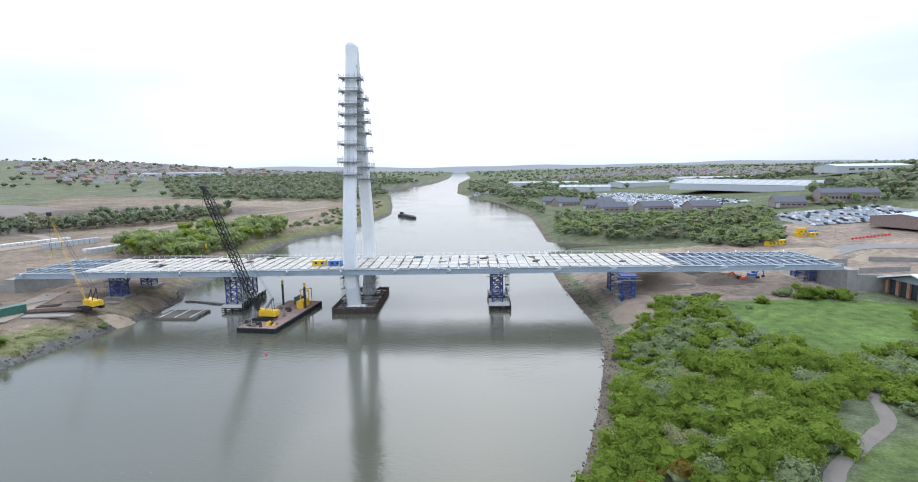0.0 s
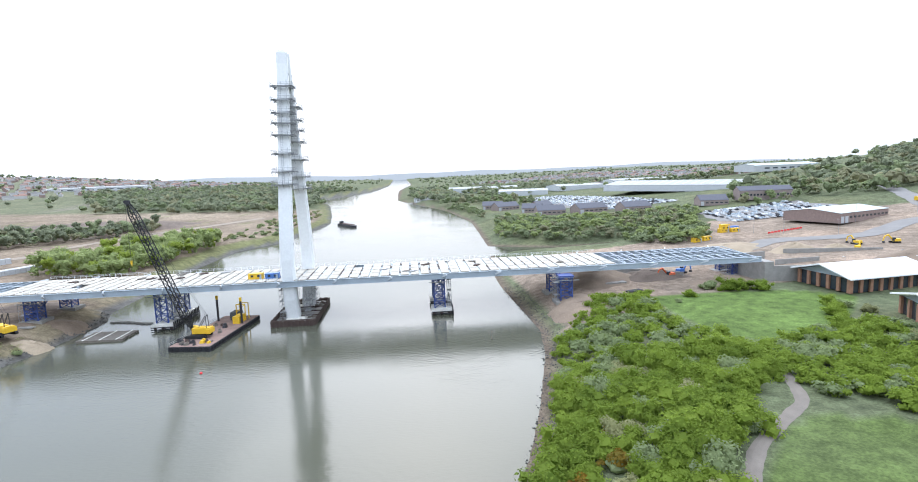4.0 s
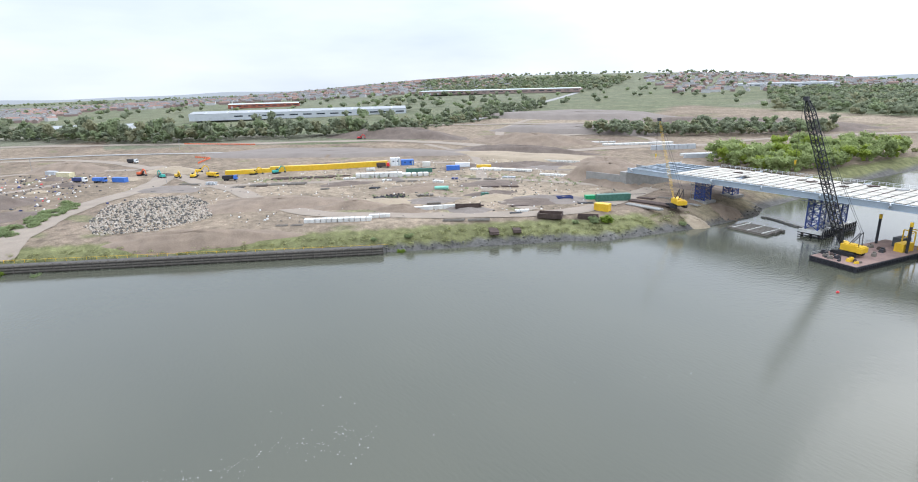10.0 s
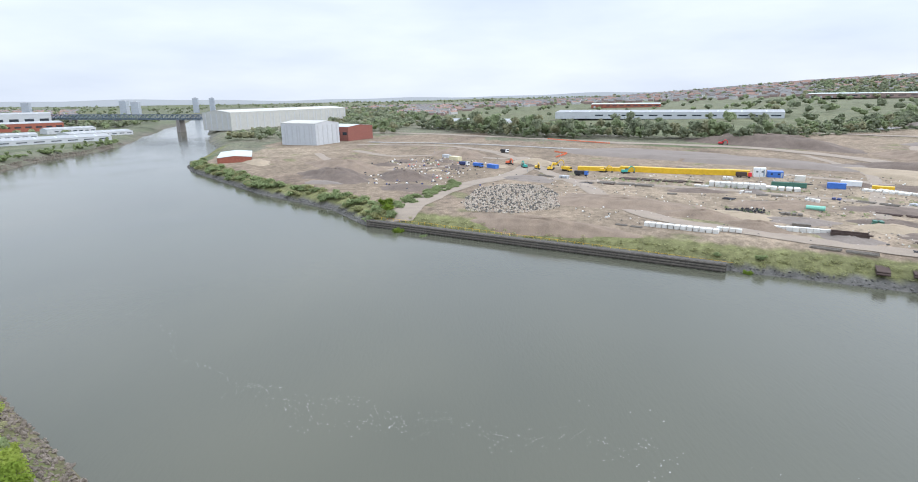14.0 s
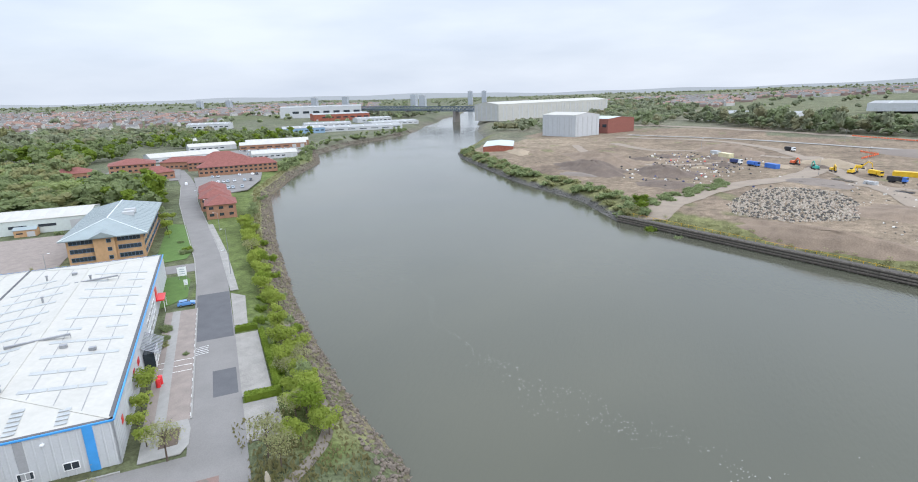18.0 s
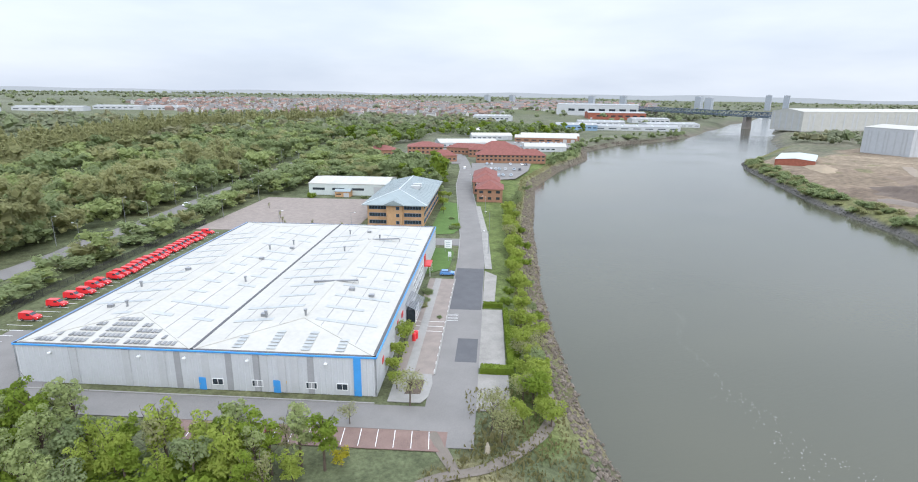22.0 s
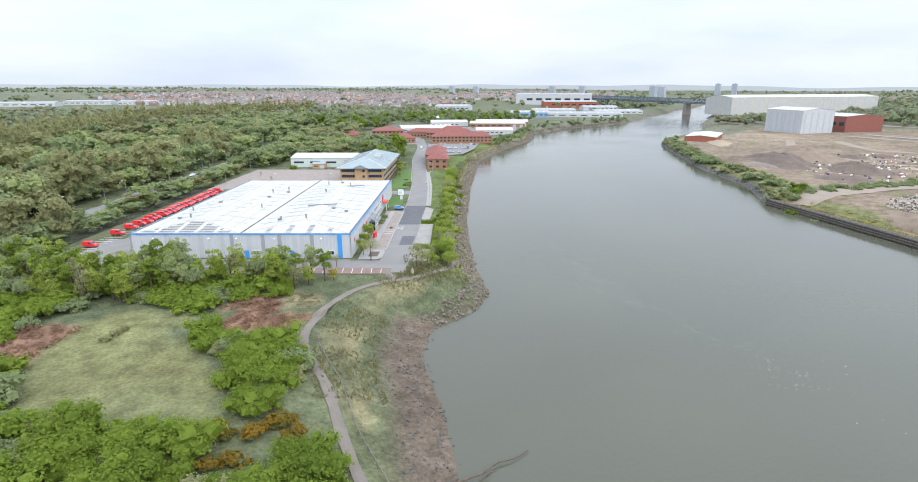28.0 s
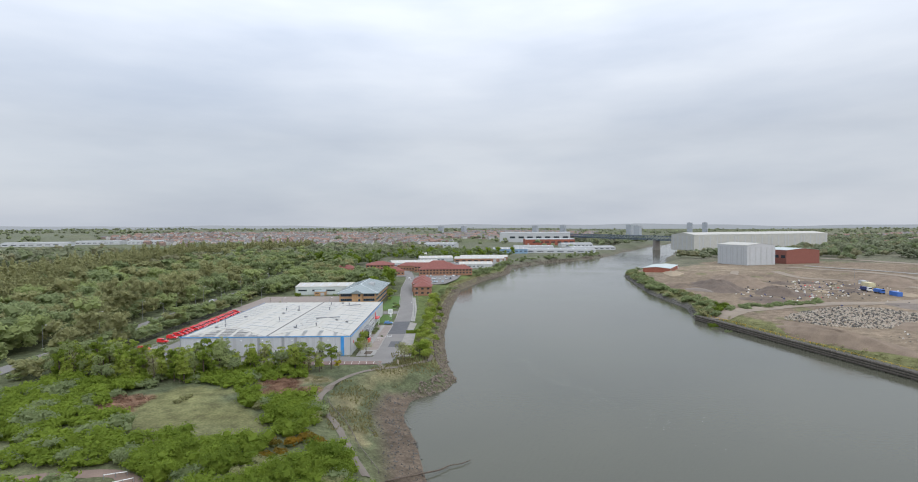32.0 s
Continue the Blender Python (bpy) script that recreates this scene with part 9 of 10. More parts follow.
RUBBLE_FIELD = [(-243, -6), (-262, -10), (-300, -2), (-312, 14), (-306, 34), (-280, 40), (-246, 36), (-236, 14)]
rb = fill(RUBBLE_FIELD, 1.15, 71, 0.6)
k = rs.rand(len(rb))
rock_mass("rubble", rb[k < 0.72], rs.uniform(0.2, 0.65, (k < 0.72).sum()), RUBBLE, "pale broken concrete demolition rubble", 7, "rubble")
rock_mass("rubble", rb[k >= 0.72], rs.uniform(0.25, 0.8, (k >= 0.72).sum()), DARK_ROCK, "dark broken demolition rubble", 8, "rubble")
sp = np.c_[-360 + (rs.rand(700) - 0.5) * 130 - 30 * rs.rand(700), -40 + rs.normal(0, 22, 700)]
sp = sp[survey(sp[:, 0], sp[:, 1])[0] > 40]
k = rs.rand(len(sp))
for n, (m, lab) in enumerate(((DARK_STEEL, "dark scrap and dismantled plant"), (WB, "pale sacks and broken pieces"), (NAVY, "blue drums and crates"), (RED_PAINT, "red barriers and drums"))):
    q = sp[(k >= n / 4) & (k < (n + 1) / 4)][: (170, 110, 40, 12)[n]]
    rock_mass("site_clutter", q, rs.uniform(0.35, 0.95, len(q)), m, lab + " strewn over the yard", 20 + n, "clutter")
sp = np.c_[rs.uniform(-340, -165, 1500), rs.uniform(40, 240, 1500)]
dd = survey(sp[:, 0], sp[:, 1])[0]
sp = sp[(dd > 25) & (dd < 190)]
for n, m in enumerate((WB, TIMBER, DARK_ROCK)):
    q = sp[n::3]
    rock_mass("site_clutter", q, rs.uniform(0.15, 0.55, len(q)), m, "small loose stones and offcuts on the earth", 30 + n, "clutter")


def barrier_run(pts, m, label, h=1.0):
    t = thing("barrier_run", 0, 0, 0, 0, label, "barrier", "site barriers")
    for (ax, ay), (bx, by) in zip(pts, pts[1:]):
        n = max(1, int(math.dist((ax, ay), (bx, by)) / 2.6))
        for k in range(n):
            x, y = ax + (bx - ax) * (k + 0.5) / n, ay + (by - ay) * (k + 0.5) / n
            bm = bmesh.new()
            add_box(bm, (x, y, ground_z(x, y) + h / 2 + 0.3), (2.1, 0.35, h), rz=math.degrees(math.atan2(by - ay, bx - ax)), taper=0.9)
            part("barrier", bm, m, t)


barrier_run([(-430, 58), (-452, 70), (-470, 62)], ORANGE_MESH, "orange plastic mesh barriers on the earth")
barrier_run([(-590, 70), (-530, 122)], ORANGE_MESH, "orange and white barriers along the haul road")
barrier_run([(232, 322), (262, 330)], RED_PAINT, "red plastic barriers beside the road works")
barrier_run([(330, 300), (395, 275)], RED_PAINT, "red plastic barriers beside the road works")
for x, y in ((-355, 30), (-420, 60), (-540, 60), (-470, -40), (-300, 150)):
    street_lamp(x, y, ground_z(x, y), 9, 40, "thin dark pole standing on the site")

for x, y, rz, n, m in ((-158, 204, 30, 4, RUST), (-166, 208, 70, 3, TIMBER), (-152, 212, 10, 4, TIMBER), (-174, 200, 40, 4, RUST), (-143, 204, 80, 3, RUST), (-160, 180, 20, 3, TIMBER), (-168, 176, 60, 3, DARK_STEEL), (-140, 212, 5, 3, CONC)):
    stack("beam_stack", x, y, rz, 1, n, 1, (rs.uniform(5, 10), 0.35, 0.35), 1.2, m, "steel and timber lengths lying by the bridge end", "beams", "beams by the bridge", "beam", jit=0.4)
# bank scrub of the western shore
random.seed(23)
for (x, y, k, s) in ((-222, -24, 2, 0.7), (-230, -36, 0, 0.9), (-243, -41, 2, 1.1), (-252, -44, 3, 1.0), (-260, -46, 1, 1.0), (-176, 92, 2, 0.6), (-171, 86, 0, 0.5), (-188, 52, 2, 0.35), (-146, 158, 2, 0.8), (-144, 163, 0, 0.9), (-150, 152, 2, 0.5), (-130, 192, 2, 0.5), (-181, 80, 2, 0.5), (-178, 74, 0, 0.5)):
    put_bush(x, y, k, s, "on the western bank")
sp = along([p for p in BANK_L if -480 < p[0] < -238 and p[1] < -50], 2.5, 13, 0.4, 51)
wood_mass("bank_scrub", sp[::2], BUSH_T, LEAF_MID, "green willow scrub on the western river bank", 52)
wood_mass("bank_scrub", sp[1::2], [q * 0.75 for q in BUSH_T], LEAF_OLIVE, "olive scrub on the western river bank", 63)
sp = along([p for p in BANK_L if -245 < p[0] < -170 and -60 < p[1] < 90], 3.5, 9, 1.0, 61)
wood_mass("bank_grass", sp, [q * np.array([0.5, 0.5, 0.2]) for q in TUFT_T], LEAF_OLIVE, "rough grass strip behind the quay wall", 62)
sp = along([(-256, -44), (-280, -30), (-320, -14)], -6, 5, 0.9, 57)
wood_mass("bank_scrub", sp, [q * 0.6 for q in BUSH_T], LEAF_MID, "low green scrub between the tracks", 58)
sp = np.r_[fill([(-330, 80), (-300, 140), (-280, 165), (-270, 160), (-290, 120), (-318, 72)], 5, 53), fill([(-245, 95), (-228, 160), (-215, 160), (-235, 90)], 6, 54), fill([(-260, 190), (-215, 215), (-190, 205), (-240, 180)], 6, 59)]
wood_mass("weeds", sp, [q * 0.4 for q in TUFT_T], LEAF_MID, "patches of low green weeds on bare earth", 55)
sp = along([p for p in BANK_L if -180 < p[0] < -120 and 60 < p[1] < 201], 3, 11, 1.3, 56)
wood_mass("bank_grass", sp, [q * np.array([0.55, 0.55, 0.22]) for q in TUFT_T], LEAF_OLIVE, "rough olive grass along the river bank", 60)


# ---- eastern bank beyond the bridge: pavilions, road works, retail park ----
def pavilion(x, y, z, rz, L, W, H, label):
    """A brick-piered glass pavilion under a wide white gabled roof."""
    t = thing("glass_pavilion", x, y, z, rz, label, "pavilion", "white-roofed pavilions")
    bm = bmesh.new()
    add_box(bm, (0, 0, H / 2), (L - 1.2, W - 1.2, H))
    part("glass_wall", bm, GLASS_DARK, t)
    for n, ax, s in ((9, 0, -1), (9, 0, 1), (6, 1, -1), (6, 1, 1)):
        for k in range(n):
            c = (-1 + 2 * k / (n - 1)) * ((L if ax == 0 else W) / 2 - 0.6)
            bm = bmesh.new()
            p = (c, s * (W / 2 - 0.5)) if ax == 0 else (s * (L / 2 - 0.5), c)
            add_box(bm, (*p, H / 2), (1.3, 1.3, H))
            part("brick_pier", bm, BUFF_ORANGE, t)
    bm = bmesh.new()
    o, r = 2.0, 3.6
    for s in (-1, 1):
        q = [(-L / 2 - o, 0, H + r), (L / 2 + o, 0, H + r), (L / 2 + o, s * (W / 2 + o), H), (-L / 2 - o, s * (W / 2 + o), H)]
        f, g = [bm.verts.new(p) for p in q], [bm.verts.new((p[0], p[1], p[2] + 0.5)) for p in q]
        bm.faces.new(f)
        bm.faces.new(g)
        for i in range(4):
            bm.faces.new((f[i], f[(i + 1) % 4], g[(i + 1) % 4], g[i]))
    bmesh.ops.recalc_face_normals(bm, faces=bm.faces)
    rf = part("roof", bm, WHITE_STEEL, t, "white sheet gabled roof")
    bm = bmesh.new()
    for k in range(26):
        xx = -L / 2 - o + 0.6 + (L + 2 * o - 1.2) * k / 25
        for s in (-1, 1):
            add_beam(bm, (xx, 0.1 * s, H + r + 0.53), (xx, s * (W / 2 + o - 0.1), H + 0.56), 0.08, 0.08)
    part("standing_seam", bm, WHITE_STEEL, rf)
    for s in (-1, 1):
        bm = bmesh.new()
        f = [bm.verts.new(p) for p in ((s * (L / 2 - 0.6), -W / 2, H), (s * (L / 2 - 0.6), W / 2, H), (s * (L / 2 - 0.6), 0, H + r - 0.1))]
        g = [bm.verts.new((v.co.x - s * 0.3, v.co.y, v.co.z)) for v in f]
        bm.faces.new(f)
        bm.faces.new(g[::-1])
        for i in range(3):
            bm.faces.new((f[i], f[(i + 1) % 3], g[(i + 1) % 3], g[i]))
        bmesh.ops.recalc_face_normals(bm, faces=bm.faces)
        part("gable_panel", bm, GREY_STEEL, t)


pavilion(181, 194, ground_z(180, 193), 5, 37, 24, 5.4, "glass pavilion with brick piers and a white gabled roof")
pavilion(172, 132, ground_z(172, 132), -24, 44, 30, 5.6, "second glass pavilion with brick piers and white roof")
# far-town brick and tile are muted in base colour to stand for haze
TOWN_M = (mat("haze_muted_brown_brick", (0.25, 0.185, 0.16), 0.9), mat("grey_slate_roof", (0.175, 0.168, 0.16), 0.8), mat("pale_render", (0.46, 0.45, 0.43), 0.9), mat("haze_muted_brown_tile", (0.26, 0.165, 0.13), 0.9))
# white roofs far off, greyed in the base colour as haze would
HAZED_ROOF = mat("haze_greyed_sheet_roof", (0.30, 0.305, 0.30), 0.7, var=0.15, scale=8)
SHOP_ROOF = mat("grey_green_flat_roof", (0.42, 0.46, 0.44), 0.6, var=0.12, scale=6)
gable_shed("brick_superstore", 304, 352, ground_z(304, 352), 20, 56, 38, 6.5, 2.2, bpy.data.materials["haze_muted_brown_brick"], SHOP_ROOF, "red-brick superstore with a grey-green shallow roof", "superstore", bays=12, doors=2)
gable_shed("retail_hall", 373, 694, ground_z(373, 694) - 0.5, -53.6, 186, 78, 8, 5, CLAD, HAZED_ROOF, "very long pale retail hall with a ribbed white roof", "retail hall", bays=0, lights=16, doors=4)
gable_shed("retail_hall", 356, 1085, ground_z(356, 1085) - 0.5, 10, 100, 60, 9, 3, CLAD, HAZED_ROOF, "pale retail hall with a white roof", "retail hall", bays=0, lights=8)
gable_shed("retail_hall", 232, 1010, ground_z(232, 1010) - 0.5, -14, 90, 55, 9, 3, CLAD, HAZED_ROOF, "pale retail hall with a white roof", "retail hall", bays=0, lights=8)
gable_shed("retail_hall", 200, 1250, ground_z(200, 1250) - 0.5, -8, 170, 60, 9, 3, CLAD, HAZED_ROOF, "white-roofed retail hall in the distance", "retail hall", bays=0)
gable_shed("retail_hall", 520, 1120, ground_z(520, 1120) - 0.5, 0, 160, 60, 9, 3, CLAD, HAZED_ROOF, "white-roofed retail hall in the distance", "retail hall", bays=0)
gable_shed("retail_hall", 570, 778, ground_z(570, 778) - 0.5, 0, 104, 50, 9, 3, GREY_PANEL, SHOP_ROOF, "wide grey warehouse before the wooded hill", "warehouse", bays=8)
gable_shed("hotel_block", 346, 490, ground_z(346, 490) - 0.5, -12, 48, 16, 9, 4, mat("grey_brown_brick", (0.26, 0.21, 0.19), 0.9, var=0.2), mat("dark_slate_roof", (0.10, 0.10, 0.115), 0.8, var=0.2), "grey-brown hotel block with a dark slate roof", "hotel", bays=16, doors=0)
for x, y, rz, L in ((130, 668, 20, 30), (120, 700, -10, 26), (158, 566, 0, 30), (196, 552, 15, 34), (232, 524, 10, 30), (168, 640, 30, 24), (150, 610, -20, 22), (300, 500, -12, 26)):
    gable_shed("brick_restaurant", x, y, ground_z(x, y) - 0.3, rz, L, 18, 5, 5, bpy.data.materials["grey_brown_brick"], bpy.data.materials["dark_slate_roof"], "low brick leisure building with a dark pitched roof", "leisure building", bays=6, group="leisure buildings")


mat("dull_silver_paint", (0.42, 0.43, 0.44), 0.4, var=0.05)


def parked_mass(name, poly, row, seed, label, share=0.75):
    """Hundreds of far parked cars: low body and cabin of each, in lanes."""
    rs = np.random.RandomState(seed)
    P = np.array(poly)
    verts, faces, mats = [], [], []
    c0 = P.mean(0)
    for gy in np.arange(P[:, 1].min(), P[:, 1].max(), row):
        for gx in np.arange(P[:, 0].min(), P[:, 0].max(), 2.9):
            if rs.rand() > share or not inside(np.array([gx]), np.array([gy]), poly)[0]:
                continue
            z = ground_z(gx, gy) + 0.2
            m = rs.randint(5)
            for (w, l, z0, z1, in_) in ((1.75, 4.2, 0.25, 0.85, 0.0), (1.5, 2.3, 0.85, 1.45, 0.25)):
                b = len(verts)
                for zz, f in ((z0, 0), (z1, in_)):
                    for i, j in ((-1, -1), (1, -1), (1, 1), (-1, 1)):
                        verts.append((gx + i * (w / 2 - f * 0.4), gy + j * (l / 2 - f), z + zz))
                faces += [(b + 4, b + 5, b + 6, b + 7), (b, b + 1, b + 5, b + 4), (b + 1, b + 2, b + 6, b + 5), (b + 2, b + 3, b + 7, b + 6), (b + 3, b, b + 4, b + 7)]
                mats += [m] * 5
    me = bpy.data.meshes.new(name)
    me.from_pydata(verts, [], faces)
    for q in (wv, bpy.data.materials["dull_silver_paint"], GREY_STEEL, DARK_STEEL, GREY_PANEL):
        me.materials.append(q)
    me.polygons.foreach_set("material_index", mats)
    return tagged(new(name, me), label, "parked cars", kind="stuff")


def flat_patch(name, pts, lift, material, label, cat):
    xs = np.array(pts)
    bm = bmesh.new()
    z = float(height(xs[:, 0], xs[:, 1]).max()) + lift
    add_prism(bm, pts, z - 3, z)
    return tagged(new(name, mesh_of(name, bm, material)), label, cat, kind="structure")


for n, (u0, v0, u1, v1, count) in enumerate(((-30, 262, -10, 262, 7), (-36, 290, -10, 290, 8), (-42, 318, -10, 318, 9), (30, 424, 56, 428, 7), (-40, 462, -90, 466, 12), (-40, 500, -92, 504, 12))):
    for k in range(count):
        f = (k + rnd.uniform(-0.2, 0.2)) / count
        if rnd.random() < 0.3:
            continue
        x, y, _ = est(u0 + (u1 - u0) * f, v0 + (v1 - v0) * f)
        paint = rnd.choice((wv, bpy.data.materials["dull_silver_paint"], GREY_STEEL, DARK_STEEL, BLUE_CAR))
        build_vehicle("car", x, y, RZ + (0.36 if v0 < 440 else 0.92), EROT + 90 + rnd.uniform(-4, 4), paint, "car parked in a row beside the estate's offices", "car", "cars parked on the estate")
for poly, sd in (([(206, 560), (300, 560), (286, 735), (262, 880), (196, 900)], 1), ([(250, 385), (345, 385), (345, 455), (262, 460)], 2), ([(20, 1000), (120, 1000), (110, 1080), (30, 1080)], 3)):
    ribbon("car_park_surface", [((poly[0][0] + poly[1][0]) / 2, poly[0][1]), ((poly[-1][0] + poly[-2][0]) / 2 if len(poly) > 4 else (poly[2][0] + poly[3][0]) / 2, poly[2][1])], abs(poly[1][0] - poly[0][0]) * 1.05, ASPHALT, "grey asphalt car park", "car park", 0.25, step=10)
    parked_mass("parked_cars", poly, 8.5, sd, "rows of many parked cars in many colours")
ribbon("road_works", [(150, 262), (200, 290), (225, 300), (270, 290), (330, 315), (410, 310), (520, 260)], 13, ASPHALT, "grey dual road through the road works", "road", 0.3, step=5)
ribbon("road_works", [(300, 200), (330, 260), (350, 310), (420, 420), (480, 520)], 12, ASPHALT, "grey road through the road works", "road", 0.32, step=5)
for n, (cx, cy, rx, ry, h, rz, m, fl, lab) in enumerate(((208, 268, 14, 10, 4.0, 0, SAND, 0.1, "pale conical sand heap"), (228, 262, 10, 7, 2.6, 0, SAND, 0.1, "pale conical sand heap"), (250, 232, 26, 12, 3.0, 0, DIRT, 0.2, "brown earth heap"),
                                                         (182, 288, 26, 14, 2.4, 10, SAND, 0.4, "sandy graded slope"), (86, 236, 20, 22, 3.0, 0, DIRT, 0.3, "brown earth slope below the deck"), (112, 232, 16, 12, 2.6, 0, DARK_DIRT, 0.3, "dark earth slope below the deck"),
                                                         (66, 196, 13, 16, 1.2, 0, DIRT, 0.6, "bare orange-brown earth platform"), (135, 214, 16, 8, 1.6, 0, DIRT, 0.3, "brown earth heap"), (300, 236, 20, 8, 2.6, -20, SAND, 0.1, "pale sand heaps by the road works"))):
    mound("earth_mound", cx, cy, rx, ry, h, rz, m, lab + " at the road works", 60 + n, fl)
for x, y, rz, L, H, m in ((182, 318, 15, 6, 2.6, YELLOW), (190, 321, 15, 6, 2.6, YELLOW), (216, 345, 5, 6, 2.6, YELLOW), (223, 343, 5, 6, 2.6, YELLOW), (217, 345, 5, 6, 5.4, YELLOW), (228, 352, 5, 6, 2.6, CAB_BLUE), (395, 372, 0, 16, 3, YELLOW)):
    cabin("site_cabin", x, y, ground_z(x, y) - 0.05, rz, L, 3, H, m, "steel site cabin beside the eastern road works", "site cabin", "eastern site cabins")
for x, y, rz, m in ((235, 256, 40, YELLOW), (262, 262, 170, YELLOW), (128, 236, 20, CAB_BLUE), (118, 228, 190, ORANGE_MESH), (245, 268, 100, YELLOW)):
    put(excavator, x, y, rz, m, "tracked excavator at the road works")
for x0, y0, x1, y1 in ((198, 262, 250, 250), (240, 236, 275, 226), (95, 248, 128, 224), (176, 238, 205, 240)):
    rwl = thing("retaining_wall", x0, y0, ground_z(x0, y0) - 0.5, math.degrees(math.atan2(y1 - y0, x1 - x0)), "grey concrete retaining wall under construction", "retaining wall", "retaining walls")
    Lw = math.dist((x0, y0), (x1, y1))
    for k in range(max(1, int(Lw / 6))):
        bm = bmesh.new()
        add_box(bm, (3 + 6 * k, 0, 1.4), (5.94, 0.5, 3.4 - 0.05 * k))
        part("wall_panel", bm, CONC, rwl)
for x, y, h in ((240, 318, 10), (300, 330, 12), (330, 300, 12), (345, 330, 12), (372, 300, 12), (262, 300, 9), (208, 205, 5), (222, 210, 5), (198, 222, 5), (228, 330, 9), (160, 250, 7)):
    street_lamp(x, y, ground_z(x, y), h, 200)
stack("pipe_stack", 92, 206, 20, 1, 3, 1, (7, 0.8, 0.7), 0.2, DARK_STEEL, "dark steel tubes beside the haul bank", "steel tubes", "", "tube", tube=0.35)
stack("block_stack", 90, 222, 10, 3, 2, 1, (3, 2.2, 1.0), 0.4, CONC, "grey concrete footings in the earth", "footings", "", "footing", jit=0.2)
cabin("site_container", 85, 187, ground_z(85, 187), 10, 6, 2.5, 1.6, NAVY, "low dark blue container by the scrub edge", "container", windows=0)

# ---- woods and scrub along the upper reach ----
def woods(poly, gap, seed, kinds, mix, labels, T):
    sp = fill(poly, gap, seed)
    sp = sp[survey(sp[:, 0], sp[:, 1])[0] > 4]
    pk = np.random.RandomState(seed).rand(len(sp))
    lo = 0.0
    for m, share, lab in zip(kinds, mix, labels):
        q = sp[(pk >= lo) & (pk < lo + share)]
        lo += share
        if len(q):
            wood_mass("woodland", q, T, m, lab, seed + int(lo * 100))


G3, F3 = (LEAF_BRIGHT, LEAF_MID, LEAF_OLIVE), (HAZED_GREEN, HAZED_DULL, HAZED_OLIVE)
L3 = ("fresh green trees of the riverside wood", "mid-green trees of the riverside wood", "olive-brown trees of the riverside wood")
LOW_T = [q * np.array([0.75, 0.75, 0.55]) for q in WOOD_T]
woods([(76, 412), (82, 470), (96, 545), (150, 505), (205, 480), (262, 492), (262, 450), (218, 388), (172, 380), (120, 386)], 6.6, 301, (LEAF_PALE, HAZED_GREEN, HAZED_OLIVE), (0.45, 0.4, 0.15), L3, LOW_T)
woods([(150, 356), (150, 330), (172, 314), (190, 318), (214, 362), (214, 385), (168, 364)], 5.2, 309, (LEAF_PALE, HAZED_GREEN), (0.6, 0.4), L3, LOW_T)
woods([(86, 560), (98, 640), (92, 800), (70, 800), (90, 640)], 8.0, 310, (LEAF_MID, HAZED_GREEN, HAZED_OLIVE), (0.4, 0.4, 0.2), L3, LOW_T)
woods([(150, 700), (196, 690), (190, 900), (120, 940), (100, 800)], 16.0, 311, (LEAF_MID, HAZED_GREEN, HAZED_OLIVE), (0.3, 0.5, 0.2), L3, WOOD_T)
woods([(290, 460), (420, 420), (430, 520), (400, 570), (330, 520)], 17.0, 312, (LEAF_MID, HAZED_GREEN, HAZED_OLIVE), (0.3, 0.5, 0.2), L3, WOOD_T)
woods([(400, 880), (560, 830), (640, 1000), (420, 1050)], 15.0, 313, F3, (0.3, 0.5, 0.2), L3, WOOD_T)
woods([(-206, 318), (-160, 300), (-146, 315), (-146, 380), (-141, 440), (-150, 470), (-190, 420), (-210, 350)], 7.2, 302, (LEAF_PALE, LEAF_SPRING), (0.7, 0.3), L3, NEAR_T)
woods([(-150, 470), (-112, 500), (-96, 650), (-112, 800), (-150, 780), (-150, 600)], 17, 303, (LEAF_MID, LEAF_OLIVE), (0.6, 0.4), L3, BUSH_T)
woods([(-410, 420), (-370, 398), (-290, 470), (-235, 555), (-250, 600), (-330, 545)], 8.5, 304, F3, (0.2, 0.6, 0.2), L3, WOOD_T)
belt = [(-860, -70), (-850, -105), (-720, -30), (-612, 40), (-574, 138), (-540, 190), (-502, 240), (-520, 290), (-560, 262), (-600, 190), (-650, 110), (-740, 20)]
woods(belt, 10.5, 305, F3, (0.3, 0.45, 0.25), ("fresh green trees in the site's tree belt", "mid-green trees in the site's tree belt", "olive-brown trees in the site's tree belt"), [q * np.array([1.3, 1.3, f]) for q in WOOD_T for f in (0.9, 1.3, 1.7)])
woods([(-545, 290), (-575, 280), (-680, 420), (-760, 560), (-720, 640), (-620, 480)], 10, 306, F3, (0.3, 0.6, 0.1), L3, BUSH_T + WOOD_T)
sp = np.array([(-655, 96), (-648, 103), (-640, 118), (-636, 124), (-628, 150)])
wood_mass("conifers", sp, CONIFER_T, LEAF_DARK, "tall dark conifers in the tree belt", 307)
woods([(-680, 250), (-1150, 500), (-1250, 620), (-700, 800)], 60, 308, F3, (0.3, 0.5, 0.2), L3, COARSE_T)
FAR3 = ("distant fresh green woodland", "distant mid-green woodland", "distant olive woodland")
